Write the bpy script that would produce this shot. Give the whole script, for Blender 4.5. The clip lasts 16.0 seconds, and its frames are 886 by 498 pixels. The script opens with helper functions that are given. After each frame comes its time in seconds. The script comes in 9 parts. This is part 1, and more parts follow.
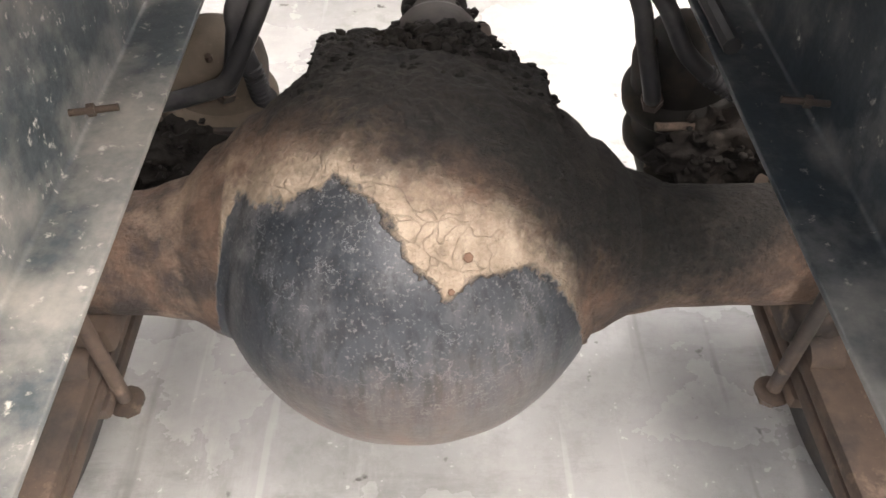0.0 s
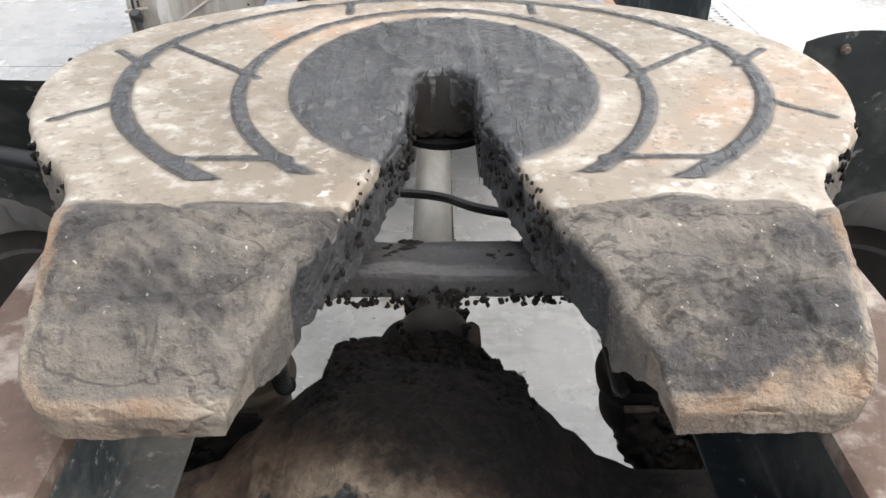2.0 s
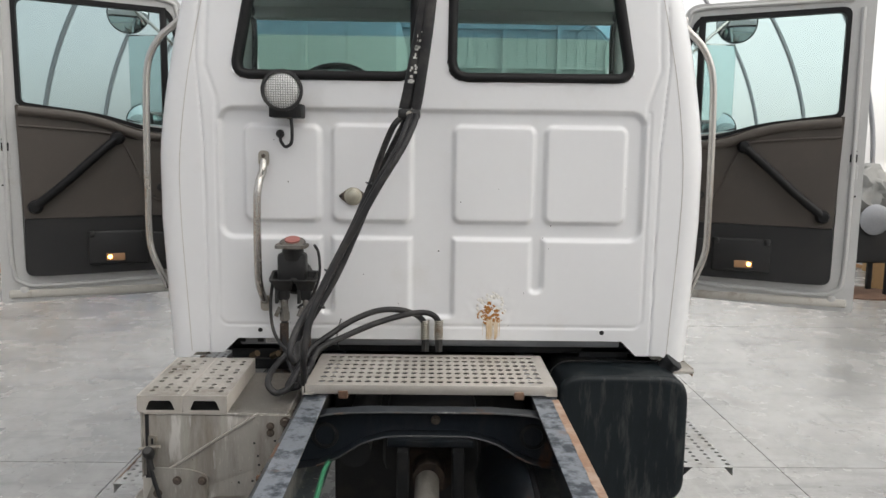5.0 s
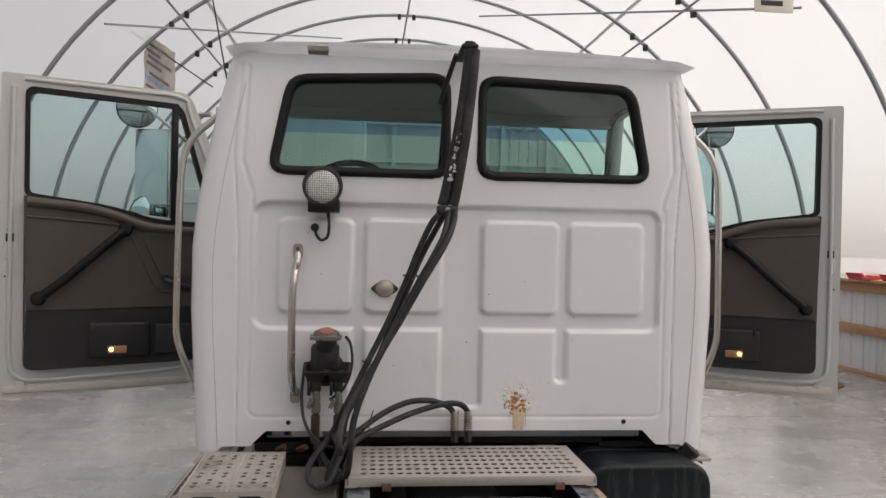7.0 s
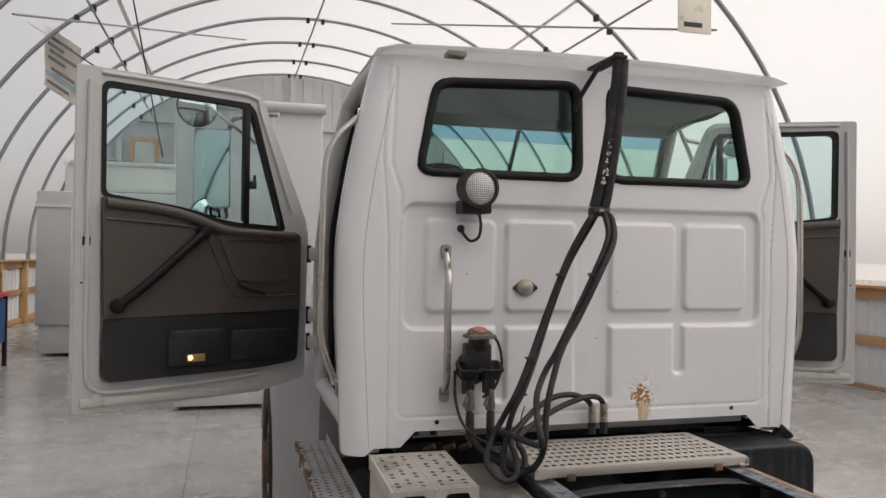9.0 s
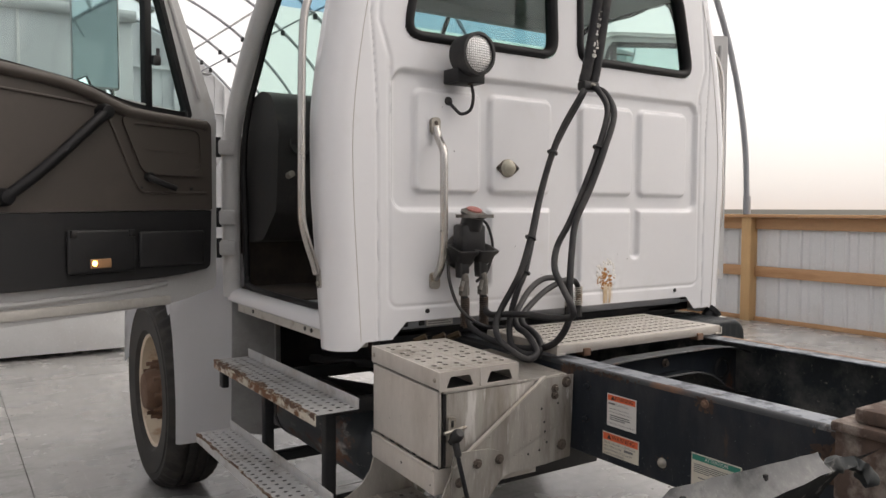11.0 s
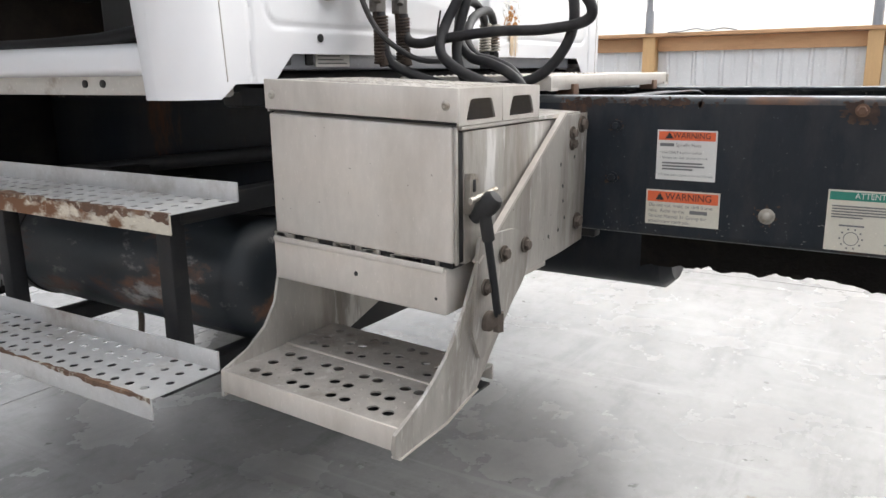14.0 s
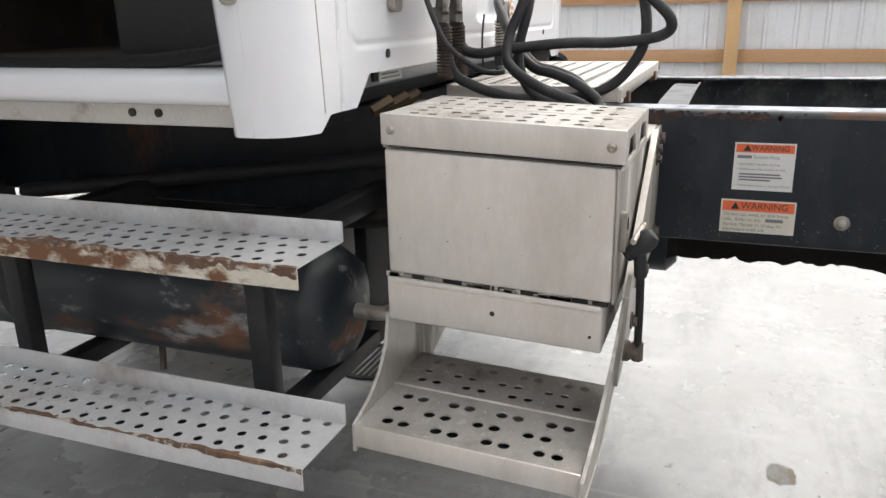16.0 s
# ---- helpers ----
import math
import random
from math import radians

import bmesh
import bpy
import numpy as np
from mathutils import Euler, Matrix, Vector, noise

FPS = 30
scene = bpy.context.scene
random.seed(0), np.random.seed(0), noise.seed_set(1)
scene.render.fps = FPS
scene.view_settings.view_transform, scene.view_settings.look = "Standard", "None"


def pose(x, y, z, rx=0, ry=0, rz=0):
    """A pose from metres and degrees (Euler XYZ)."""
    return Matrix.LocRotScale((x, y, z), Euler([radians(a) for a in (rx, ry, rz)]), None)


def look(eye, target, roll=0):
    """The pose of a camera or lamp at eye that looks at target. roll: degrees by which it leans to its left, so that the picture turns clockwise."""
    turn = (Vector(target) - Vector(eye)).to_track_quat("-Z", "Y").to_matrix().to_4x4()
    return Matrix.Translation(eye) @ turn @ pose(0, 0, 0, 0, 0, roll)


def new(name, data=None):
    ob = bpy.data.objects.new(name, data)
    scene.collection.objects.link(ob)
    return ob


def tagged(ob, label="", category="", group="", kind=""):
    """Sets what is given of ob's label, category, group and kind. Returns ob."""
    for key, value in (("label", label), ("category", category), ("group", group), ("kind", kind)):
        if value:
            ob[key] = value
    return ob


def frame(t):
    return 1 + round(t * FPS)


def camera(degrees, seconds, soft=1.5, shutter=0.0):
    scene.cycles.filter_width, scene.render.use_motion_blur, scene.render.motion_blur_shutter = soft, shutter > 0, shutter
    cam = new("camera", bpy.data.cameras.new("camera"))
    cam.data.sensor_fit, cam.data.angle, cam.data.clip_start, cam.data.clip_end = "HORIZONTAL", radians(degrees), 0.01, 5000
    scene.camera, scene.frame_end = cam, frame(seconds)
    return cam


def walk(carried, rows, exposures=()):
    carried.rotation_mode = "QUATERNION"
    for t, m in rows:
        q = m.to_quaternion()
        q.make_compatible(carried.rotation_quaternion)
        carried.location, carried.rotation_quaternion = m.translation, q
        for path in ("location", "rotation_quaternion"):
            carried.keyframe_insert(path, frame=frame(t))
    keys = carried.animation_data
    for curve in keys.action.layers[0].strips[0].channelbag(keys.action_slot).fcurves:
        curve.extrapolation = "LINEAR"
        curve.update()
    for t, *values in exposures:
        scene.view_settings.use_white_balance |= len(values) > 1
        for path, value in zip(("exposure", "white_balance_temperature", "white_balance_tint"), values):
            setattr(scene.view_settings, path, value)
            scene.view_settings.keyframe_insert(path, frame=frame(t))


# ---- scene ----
cam = camera(60.3, 16.0)
PATH = [
    (0, (-0.021, 0.185, 1.255), (0.001, 1.538, -0.218), -0.1),
    (0.5, (-0.017, 0.151, 1.345), (-0.005, 1.531, -0.103), -0.6),
    (1, (-0.015, 0.155, 1.422), (0.009, 1.638, 0.08), -0.0),
    (1.5, (-0.014, 0.15, 1.459), (0.01, 1.746, 0.253), 0.0),
    (2, (-0.013, 0.15, 1.492), (0.011, 1.82, 0.392), 0.1),
    (2.5, (-0.017, 0.145, 1.537), (0.007, 1.875, 0.534), 0.2),
    (3, (-0.019, 0.143, 1.596), (0.009, 1.95, 0.739), 0.3),
    (3.5, (-0.015, 0.139, 1.647), (0.013, 2.013, 0.95), 0.4),
    (4, (-0.012, 0.132, 1.7), (0.018, 2.054, 1.147), 0.5),
    (4.5, (-0.008, 0.111, 1.753), (0.023, 2.071, 1.358), 0.6),
    (5, (0.0, 0.098, 1.788), (0.03, 2.082, 1.536), 0.8),
    (5.2, (0.002, 0.094, 1.794), (0.031, 2.084, 1.591), 0.8),
    (7.3, (-0.51, 0.014, 1.786), (-0.245, 1.996, 1.78), 1.1),
    (7.5, (-0.617, 0.008, 1.784), (-0.304, 1.984, 1.774), 1.0),
    (8, (-0.901, 0.036, 1.779), (-0.529, 2.001, 1.77), 1.0),
    (8.2, (-1.01, 0.053, 1.779), (-0.607, 2.012, 1.776), 0.9),
    (10.3, (-1.981, 0.46, 1.566), (-1.137, 2.273, 1.567), 0.6),
    (10.5, (-2.027, 0.533, 1.531), (-1.118, 2.314, 1.509), 0.5),
    (11, (-2.109, 0.7, 1.457), (-1.009, 2.368, 1.355), 0.2),
    (11.5, (-2.092, 0.942, 1.371), (-0.846, 2.493, 1.168), 0.1),
    (12, (-2.074, 1.157, 1.3), (-0.679, 2.572, 1.071), -0.1),
    (12.5, (-2.083, 1.361, 1.225), (-0.585, 2.653, 0.927), -0.2),
    (13, (-2.077, 1.527, 1.126), (-0.513, 2.715, 0.748), -0.5),
    (13.5, (-2.0, 1.73, 1.059), (-0.366, 2.801, 0.635), -0.6),
    (14, (-1.945, 1.879, 1.023), (-0.301, 2.924, 0.57), -0.8),
    (14.5, (-1.941, 1.956, 1.005), (-0.31, 2.979, 0.465), -1.0),
    (15, (-1.975, 2.075, 1.054), (-0.289, 2.982, 0.474), -1.2),
    (15.5, (-2.047, 2.214, 1.111), (-0.29, 2.966, 0.522), -1.2),
    (16, (-2.092, 2.341, 1.171), (-0.308, 3.025, 0.579), -1.3),
]
walk(cam, [(t, look(eye, target, roll)) for t, eye, target, roll in PATH],
     exposures=[(0, 2.95, 7200, 11), (0.5, 2.80, 7200, 11), (1.0, 2.25, 7000, 10), (1.5, 1.85, 6650, 6), (2.0, 1.65, 6550, 6), (2.5, 1.42, 6450, 5), (3.0, 1.06, 6400, 4), (3.5, 0.98, 6600, 6), (5.0, 0.54, 6850, 5),
                (7.5, 0.08, 7150, 10), (8.0, 0.08, 7150, 10), (11.0, 0.48, 7150, 10), (12.0, 0.68, 6800, 10), (12.5, 0.75, 6650, 10), (13.0, 1.32, 6600, 8), (13.5, 1.32, 6600, 7), (14.5, 1.30, 6650, 6), (16.0, 1.28, 6700, 6)])

# ---- world, sun ----
FLOOR = -0.025
world = bpy.data.worlds.new("overcast_sky")
scene.world = world
world.use_nodes = True
wn, wl = world.node_tree.nodes, world.node_tree.links
wn.clear()
sky = wn.new("ShaderNodeTexSky")
sky.sky_type, sky.sun_disc = "NISHITA", False
sky.sun_elevation, sky.sun_rotation = radians(57), radians(116)
sky.dust_density, sky.air_density = 3.0, 1.0
pale = wn.new("ShaderNodeHueSaturation")
pale.inputs["Saturation"].default_value = 0.30
back = wn.new("ShaderNodeBackground")
back.inputs["Strength"].default_value = 0.15
out = wn.new("ShaderNodeOutputWorld")
wl.new(sky.outputs["Color"], pale.inputs["Color"])
wl.new(pale.outputs["Color"], back.inputs["Color"])
wl.new(back.outputs["Background"], out.inputs["Surface"])

sun_data = bpy.data.lights.new("sun", "SUN")
sun_data.energy, sun_data.angle, sun_data.color = 2.0, radians(80), (1.0, 0.96, 0.9)
sun = new("sun", sun_data)
sun.matrix_world = look((5.4, -2.6, 9.3), (0, 0, 0))

# ---- materials ----
def mat(name, base, rough=0.5, metal=0.0, grain=(60, 0.12), stain=None, bump=0.0, second=None, stretch=(1, 1, 1), coat=0.0, rand=0.0, spec=0.5, fleck=0.22):
    """Principled material in real-world size. grain: scale and strength of the fine variation; stain: (colour, scale, low, high, roughness)
    laid over in patches; second: one more such layer."""
    m = bpy.data.materials.new(name)
    m.use_nodes = True
    n, l = m.node_tree.nodes, m.node_tree.links
    p = n["Principled BSDF"]
    tc = n.new("ShaderNodeTexCoord")
    mp = n.new("ShaderNodeMapping")
    mp.inputs["Scale"].default_value = stretch
    l.new(tc.outputs["Object"], mp.inputs["Vector"])

    def noise_of(scale, detail=6, rough_=0.6):
        t = n.new("ShaderNodeTexNoise")
        t.inputs["Scale"].default_value, t.inputs["Detail"].default_value, t.inputs["Roughness"].default_value = scale, detail, rough_
        l.new(mp.outputs["Vector"], t.inputs["Vector"])
        return t.outputs["Fac"]

    def mixed(fac, a, b):
        x = n.new("ShaderNodeMix")
        x.data_type = "RGBA"
        for k, v in ((0, fac), (6, a), (7, b)):
            if hasattr(v, "is_linked"):
                l.new(v, x.inputs[k])
            else:
                x.inputs[k].default_value = v if k == 0 else (*v, 1)
        return x.outputs[2]

    def ramp(fac, lo, hi):
        r = n.new("ShaderNodeMapRange")
        r.inputs[1].default_value, r.inputs[2].default_value = lo, hi
        l.new(fac, r.inputs[0])
        return r.outputs[0]

    fine = noise_of(grain[0])
    broad = noise_of(grain[0] / 14, 3)
    g = grain[1]
    c = mixed(fine, [v * (1 - g) for v in base], [min(1, v * (1 + g)) for v in base])
    c = mixed(broad, c, mixed(0.5, c, [v * (1 - g) for v in base]))
    if g > 0.03 and fleck:
        grit = noise_of(grain[0] * 4.5, 3)
        c = mixed(ramp(grit, 0.62, 0.72), c, [min(1, v * (1 + fleck) + 0.012 * fleck) for v in base])
        c = mixed(ramp(grit, 0.40, 0.30), c, [v * (1 - 0.45 * fleck) for v in base])
    r_out = None
    for layer in (stain, second):
        if layer:
            colour, scale, lo, hi, rr = layer
            f = ramp(noise_of(scale, 8, 0.65), lo, hi)
            c = mixed(f, c, colour)
            x = n.new("ShaderNodeMix")
            l.new(f, x.inputs[0])
            if r_out is None:
                x.inputs[2].default_value = rough
            else:
                l.new(r_out, x.inputs[2])
            x.inputs[3].default_value = rr
            r_out = x.outputs[0]
    if rand:
        oi = n.new("ShaderNodeObjectInfo")
        h = n.new("ShaderNodeHueSaturation")
        v = n.new("ShaderNodeMapRange")
        v.inputs[3].default_value, v.inputs[4].default_value = 1 - rand, 1 + rand
        l.new(oi.outputs["Random"], v.inputs[0])
        l.new(v.outputs[0], h.inputs["Value"])
        l.new(c, h.inputs["Color"])
        c = h.outputs["Color"]
    l.new(c, p.inputs["Base Color"])
    if r_out is None:
        p.inputs["Roughness"].default_value = rough
    else:
        l.new(r_out, p.inputs["Roughness"])
    p.inputs["Metallic"].default_value = metal
    p.inputs["Coat Weight"].default_value = coat
    p.inputs["Specular IOR Level"].default_value = spec
    if bump:
        b = n.new("ShaderNodeBump")
        b.inputs["Strength"].default_value, b.inputs["Distance"].default_value = min(1, bump), 0.004
        l.new(fine, b.inputs["Height"])
        l.new(b.outputs["Normal"], p.inputs["Normal"])
    return m


def glass_mat(name, tint, gloss=0.12):
    m = bpy.data.materials.new(name)
    m.use_nodes = True
    n, l = m.node_tree.nodes, m.node_tree.links
    n.clear()
    t, g, x, o, f = (n.new("ShaderNode" + k) for k in ("BsdfTransparent", "BsdfGlossy", "MixShader", "OutputMaterial", "LayerWeight"))
    pw, sc = n.new("ShaderNodeMath"), n.new("ShaderNodeMath")
    pw.operation, sc.operation = "POWER", "MULTIPLY_ADD"
    pw.inputs[1].default_value, sc.inputs[1].default_value, sc.inputs[2].default_value = 4.0, 0.80, 0.035
    t.inputs["Color"].default_value = (*tint, 1)
    g.inputs["Roughness"].default_value = 0.03
    f.inputs["Blend"].default_value = 0.5
    l.new(f.outputs["Facing"], pw.inputs[0])
    l.new(pw.outputs[0], sc.inputs[0])
    l.new(sc.outputs[0], x.inputs[0])
    l.new(t.outputs[0], x.inputs[1])
    l.new(g.outputs[0], x.inputs[2])
    l.new(x.outputs[0], o.inputs["Surface"])
    return m


def emit_mat(name, colour, strength):
    m = bpy.data.materials.new(name)
    m.use_nodes = True
    p = m.node_tree.nodes["Principled BSDF"]
    p.inputs["Base Color"].default_value = (*colour, 1)
    p.inputs["Emission Color"].default_value = (*colour, 1)
    p.inputs["Emission Strength"].default_value = strength
    return m


def cover_mat():
    """Thin white woven film: part of the daylight passes, part is scattered."""
    m = bpy.data.materials.new("translucent_white_fabric")
    m.use_nodes = True
    n, l = m.node_tree.nodes, m.node_tree.links
    n.clear()
    t, d, tr, x1, x2, o = (n.new("ShaderNode" + k) for k in ("BsdfTranslucent", "BsdfDiffuse", "BsdfTransparent", "MixShader", "MixShader", "OutputMaterial"))
    tc, no, mx = n.new("ShaderNodeTexCoord"), n.new("ShaderNodeTexNoise"), n.new("ShaderNodeMix")
    no.inputs["Scale"].default_value, no.inputs["Detail"].default_value = 0.6, 5
    l.new(tc.outputs["Object"], no.inputs["Vector"])
    mx.data_type = "RGBA"
    mx.inputs[6].default_value, mx.inputs[7].default_value = (0.86, 0.85, 0.9, 1), (0.95, 0.94, 0.96, 1)
    l.new(no.outputs["Fac"], mx.inputs[0])
    l.new(mx.outputs[2], t.inputs["Color"])
    l.new(mx.outputs[2], d.inputs["Color"])
    tr.inputs["Color"].default_value = (0.95, 0.94, 0.97, 1)
    x1.inputs[0].default_value, x2.inputs[0].default_value = 0.22, 0.45
    l.new(t.outputs[0], x1.inputs[1])
    l.new(d.outputs[0], x1.inputs[2])
    l.new(x1.outputs[0], x2.inputs[1])
    l.new(tr.outputs[0], x2.inputs[2])
    l.new(x2.outputs[0], o.inputs["Surface"])
    return m


def node_kit(m):
    """Short helpers for building node trees by hand."""
    n, l = m.node_tree.nodes, m.node_tree.links
    tc = n.new("ShaderNodeTexCoord")

    def put(sock, v):
        if hasattr(v, "is_linked"):
            l.new(v, sock)
        elif isinstance(v, tuple):
            sock.default_value = (*v, 1) if len(sock.default_value) == 4 else v
        else:
            sock.default_value = v

    def nz(scale, detail=6, rough_=0.6, stretch=None):
        t = n.new("ShaderNodeTexNoise")
        t.inputs["Scale"].default_value, t.inputs["Detail"].default_value, t.inputs["Roughness"].default_value = scale, detail, rough_
        if stretch:
            mp = n.new("ShaderNodeMapping")
            mp.inputs["Scale"].default_value = stretch
            l.new(tc.outputs["Object"], mp.inputs["Vector"])
            l.new(mp.outputs["Vector"], t.inputs["Vector"])
        else:
            l.new(tc.outputs["Object"], t.inputs["Vector"])
        return t.outputs["Fac"]

    def rg(fac, lo, hi, a=0.0, b=1.0):
        r = n.new("ShaderNodeMapRange")
        put(r.inputs[0], fac)
        r.inputs[1].default_value, r.inputs[2].default_value, r.inputs[3].default_value, r.inputs[4].default_value = lo, hi, a, b
        return r.outputs[0]

    def mx(fac, a, b):
        x = n.new("ShaderNodeMix")
        x.data_type = "RGBA"
        put(x.inputs[0], fac)
        put(x.inputs[6], a)
        put(x.inputs[7], b)
        return x.outputs[2]

    def mt(op, a, b=0.0):
        k = n.new("ShaderNodeMath")
        k.operation = op
        put(k.inputs[0], a)
        put(k.inputs[1], b)
        return k.outputs[0]

    def bump(height, strength, dist):
        b = n.new("ShaderNodeBump")
        b.inputs["Strength"].default_value, b.inputs["Distance"].default_value = strength, dist
        l.new(height, b.inputs["Height"])
        l.new(b.outputs["Normal"], n["Principled BSDF"].inputs["Normal"])
    return n, l, put, nz, rg, mx, mt, bump


def concrete_mat():
    """Power-trowelled slab: cloudy greys, tyre scuffs, pale dust and dark specks."""
    m = bpy.data.materials.new("pale_concrete")
    m.use_nodes = True
    n, l, put, nz, rg, mx, mt, bump = node_kit(m)
    p = n["Principled BSDF"]
    c = mx(rg(nz(0.9, 8, 0.62), 0.30, 0.72), (0.225, 0.225, 0.221), (0.441, 0.436, 0.425))
    c = mx(rg(nz(5, 8, 0.7), 0.35, 0.75, 0.0, 0.6), c, (0.318, 0.314, 0.306))
    c = mx(rg(nz(3.0, 8, 0.72, (0.35, 1.6, 1)), 0.53, 0.70, 0.0, 0.7), c, (0.141, 0.141, 0.142))
    c = mx(rg(nz(2.2, 8, 0.75, (2.2, 0.25, 1)), 0.56, 0.70, 0.0, 0.6), c, (0.459, 0.454, 0.441))
    c = mx(rg(nz(22, 3, 0.5), 0.70, 0.745), c, (0.114, 0.111, 0.106))
    c = mx(rg(nz(60, 2, 0.5), 0.72, 0.76, 0, 0.8), c, (0.547, 0.538, 0.511))
    c = mx(rg(nz(13, 9, 0.75), 0.47, 0.70, 0.0, 0.45), c, (0.167, 0.166, 0.157))
    c = mx(rg(nz(30, 6, 0.7), 0.52, 0.72, 0.0, 0.4), c, (0.406, 0.401, 0.388))
    c = mx(rg(nz(26, 3, 0.5, (1.0, 0.045, 1)), 0.66, 0.72, 0.0, 0.35), c, (0.485, 0.480, 0.467))
    c = mx(rg(nz(17, 3, 0.5, (0.9, 0.06, 1)), 0.68, 0.73, 0.0, 0.4), c, (0.132, 0.130, 0.125))
    put(p.inputs["Base Color"], c)
    put(p.inputs["Roughness"], rg(nz(2.5, 6, 0.6), 0.3, 0.7, 0.16, 0.34))
    p.inputs["Specular IOR Level"].default_value = 0.8
    bump(nz(45, 5), 0.05, 0.003)
    return m


def lens_mat():
    """Clear moulded lens with a grid of ribs."""
    m = bpy.data.materials.new("clear_lens")
    m.use_nodes = True
    n, l, put, nz, rg, mx, mt, bump = node_kit(m)
    p = n["Principled BSDF"]
    tc, mp, br = n.new("ShaderNodeTexCoord"), n.new("ShaderNodeMapping"), n.new("ShaderNodeTexBrick")
    mp.inputs["Rotation"].default_value = (radians(-90), 0, 0)
    br.offset = 0.0
    for k, v in (("Scale", 60.0), ("Mortar Size", 0.06), ("Brick Width", 0.5), ("Row Height", 0.5)):
        br.inputs[k].default_value = v
    br.inputs["Color1"].default_value, br.inputs["Color2"].default_value, br.inputs["Mortar"].default_value = (0.80, 0.80, 0.78, 1), (0.66, 0.67, 0.66, 1), (0.22, 0.22, 0.22, 1)
    l.new(tc.outputs["Object"], mp.inputs["Vector"])
    l.new(mp.outputs["Vector"], br.inputs["Vector"])
    put(p.inputs["Base Color"], br.outputs["Color"])
    p.inputs["Roughness"].default_value, p.inputs["Metallic"].default_value = 0.18, 0.4
    bump(br.outputs["Fac"], 0.5, 0.002)
    return m


def plate_mat():
    """Bare worn steel under patches of dark grease and, on the ramps, a thick crust. The vertex masks say where each was smeared."""
    m = bpy.data.materials.new("greased_coupling_plate")
    m.use_nodes = True
    n, l, put, nz, rg, mx, mt, bump = node_kit(m)
    p = n["Principled BSDF"]

    def mask(name):
        a = n.new("ShaderNodeAttribute")
        a.attribute_name = name
        return a.outputs["Fac"]
    ragged = mt("ADD", mt("MULTIPLY", mt("SUBTRACT", nz(30, 7, 0.65), 0.5), 0.55), mt("MULTIPLY", mt("SUBTRACT", nz(110, 4, 0.6), 0.5), 0.30))
    # worn metal
    c = mx(rg(nz(3.5, 5), 0.32, 0.68), (0.180, 0.150, 0.116), (0.300, 0.258, 0.208))
    c = mx(rg(nz(2.6, 5), 0.54, 0.68, 0, 0.6), c, (0.40, 0.225, 0.130))
    c = mx(rg(nz(14, 6, 0.65), 0.50, 0.72, 0, 0.75), c, (0.44, 0.405, 0.355))
    c = mx(rg(nz(38, 4, 0.6), 0.54, 0.76, 0, 0.7), c, (0.56, 0.535, 0.49))
    c = mx(rg(nz(60, 4, 0.6), 0.64, 0.74, 0, 0.8), c, (0.68, 0.65, 0.60))
    c = mx(rg(nz(90, 3, 0.6), 0.56, 0.68, 0, 0.65), c, (0.13, 0.11, 0.09))
    # crusty ramp
    r = mx(rg(nz(7, 8, 0.66, (0.7, 1.3, 1)), 0.43, 0.60), (0.060, 0.055, 0.053), (0.195, 0.172, 0.146))
    r = mx(rg(nz(19, 6, 0.7), 0.52, 0.68, 0, 0.7), r, (0.24, 0.205, 0.165))
    r = mx(rg(nz(75, 4), 0.56, 0.70, 0, 0.7), r, (0.030, 0.028, 0.027))
    r = mx(rg(nz(120, 2), 0.70, 0.75), r, (0.50, 0.46, 0.40))
    r = mx(rg(mt("ABSOLUTE", mt("SUBTRACT", nz(6, 5, 0.5, (0.9, 2.6, 1)), 0.5)), 0.012, 0.003, 0, 0.55), r, (0.020, 0.018, 0.016))
    tip = mx(rg(nz(9, 6), 0.42, 0.62), (0.31, 0.265, 0.21), (0.265, 0.175, 0.112))
    tip = mx(rg(nz(40, 5), 0.52, 0.66, 0, 0.7), tip, (0.15, 0.12, 0.10))
    r = mx(rg(mt("ADD", mask("tip"), mt("MULTIPLY", ragged, 1.4)), 0.26, 0.56), r, tip)
    ramp_f = rg(mt("ADD", mask("crust"), mt("MULTIPLY", ragged, 1.3)), 0.22, 0.66)
    c = mx(ramp_f, c, r)
    # grease
    g = mx(rg(nz(8, 6, 0.6, (1.5, 0.6, 1)), 0.3, 0.7), (0.024, 0.0245, 0.026), (0.047, 0.047, 0.049))
    g = mx(rg(nz(70, 3), 0.64, 0.72, 0, 0.6), g, (0.20, 0.19, 0.185))
    # pale streaks and dark pits put the grease relief's light and shade into colour
    g = mx(rg(nz(26, 5, 0.62, (2.6, 0.32, 1)), 0.56, 0.72, 0, 0.5), g, (0.075, 0.073, 0.073))
    g = mx(rg(nz(19, 6, 0.7, (1.2, 0.6, 1)), 0.63, 0.70, 0, 0.6), g, (0.012, 0.012, 0.013))
    gf = rg(mt("ADD", mask("grease"), mt("MULTIPLY", ragged, 0.7)), 0.26, 0.66)
    # a thin dark smear spreads past the thick grease
    c = mx(mt("MULTIPLY", rg(mt("ADD", mask("grease"), mt("MULTIPLY", ragged, 0.5)), 0.02, 0.34), rg(nz(9, 5), 0.25, 0.6, 0.35, 0.85)), c, (0.085, 0.075, 0.066))
    c = mx(gf, c, g)
    put(p.inputs["Base Color"], c)
    rough_bare = rg(nz(20, 5), 0.3, 0.7, 0.42, 0.62)
    rr = mt("ADD", mt("MULTIPLY", ramp_f, 0.25), rough_bare)
    put(p.inputs["Roughness"], mt("ADD", mt("MULTIPLY", rr, mt("SUBTRACT", 1.0, gf)), mt("MULTIPLY", gf, 0.33)))
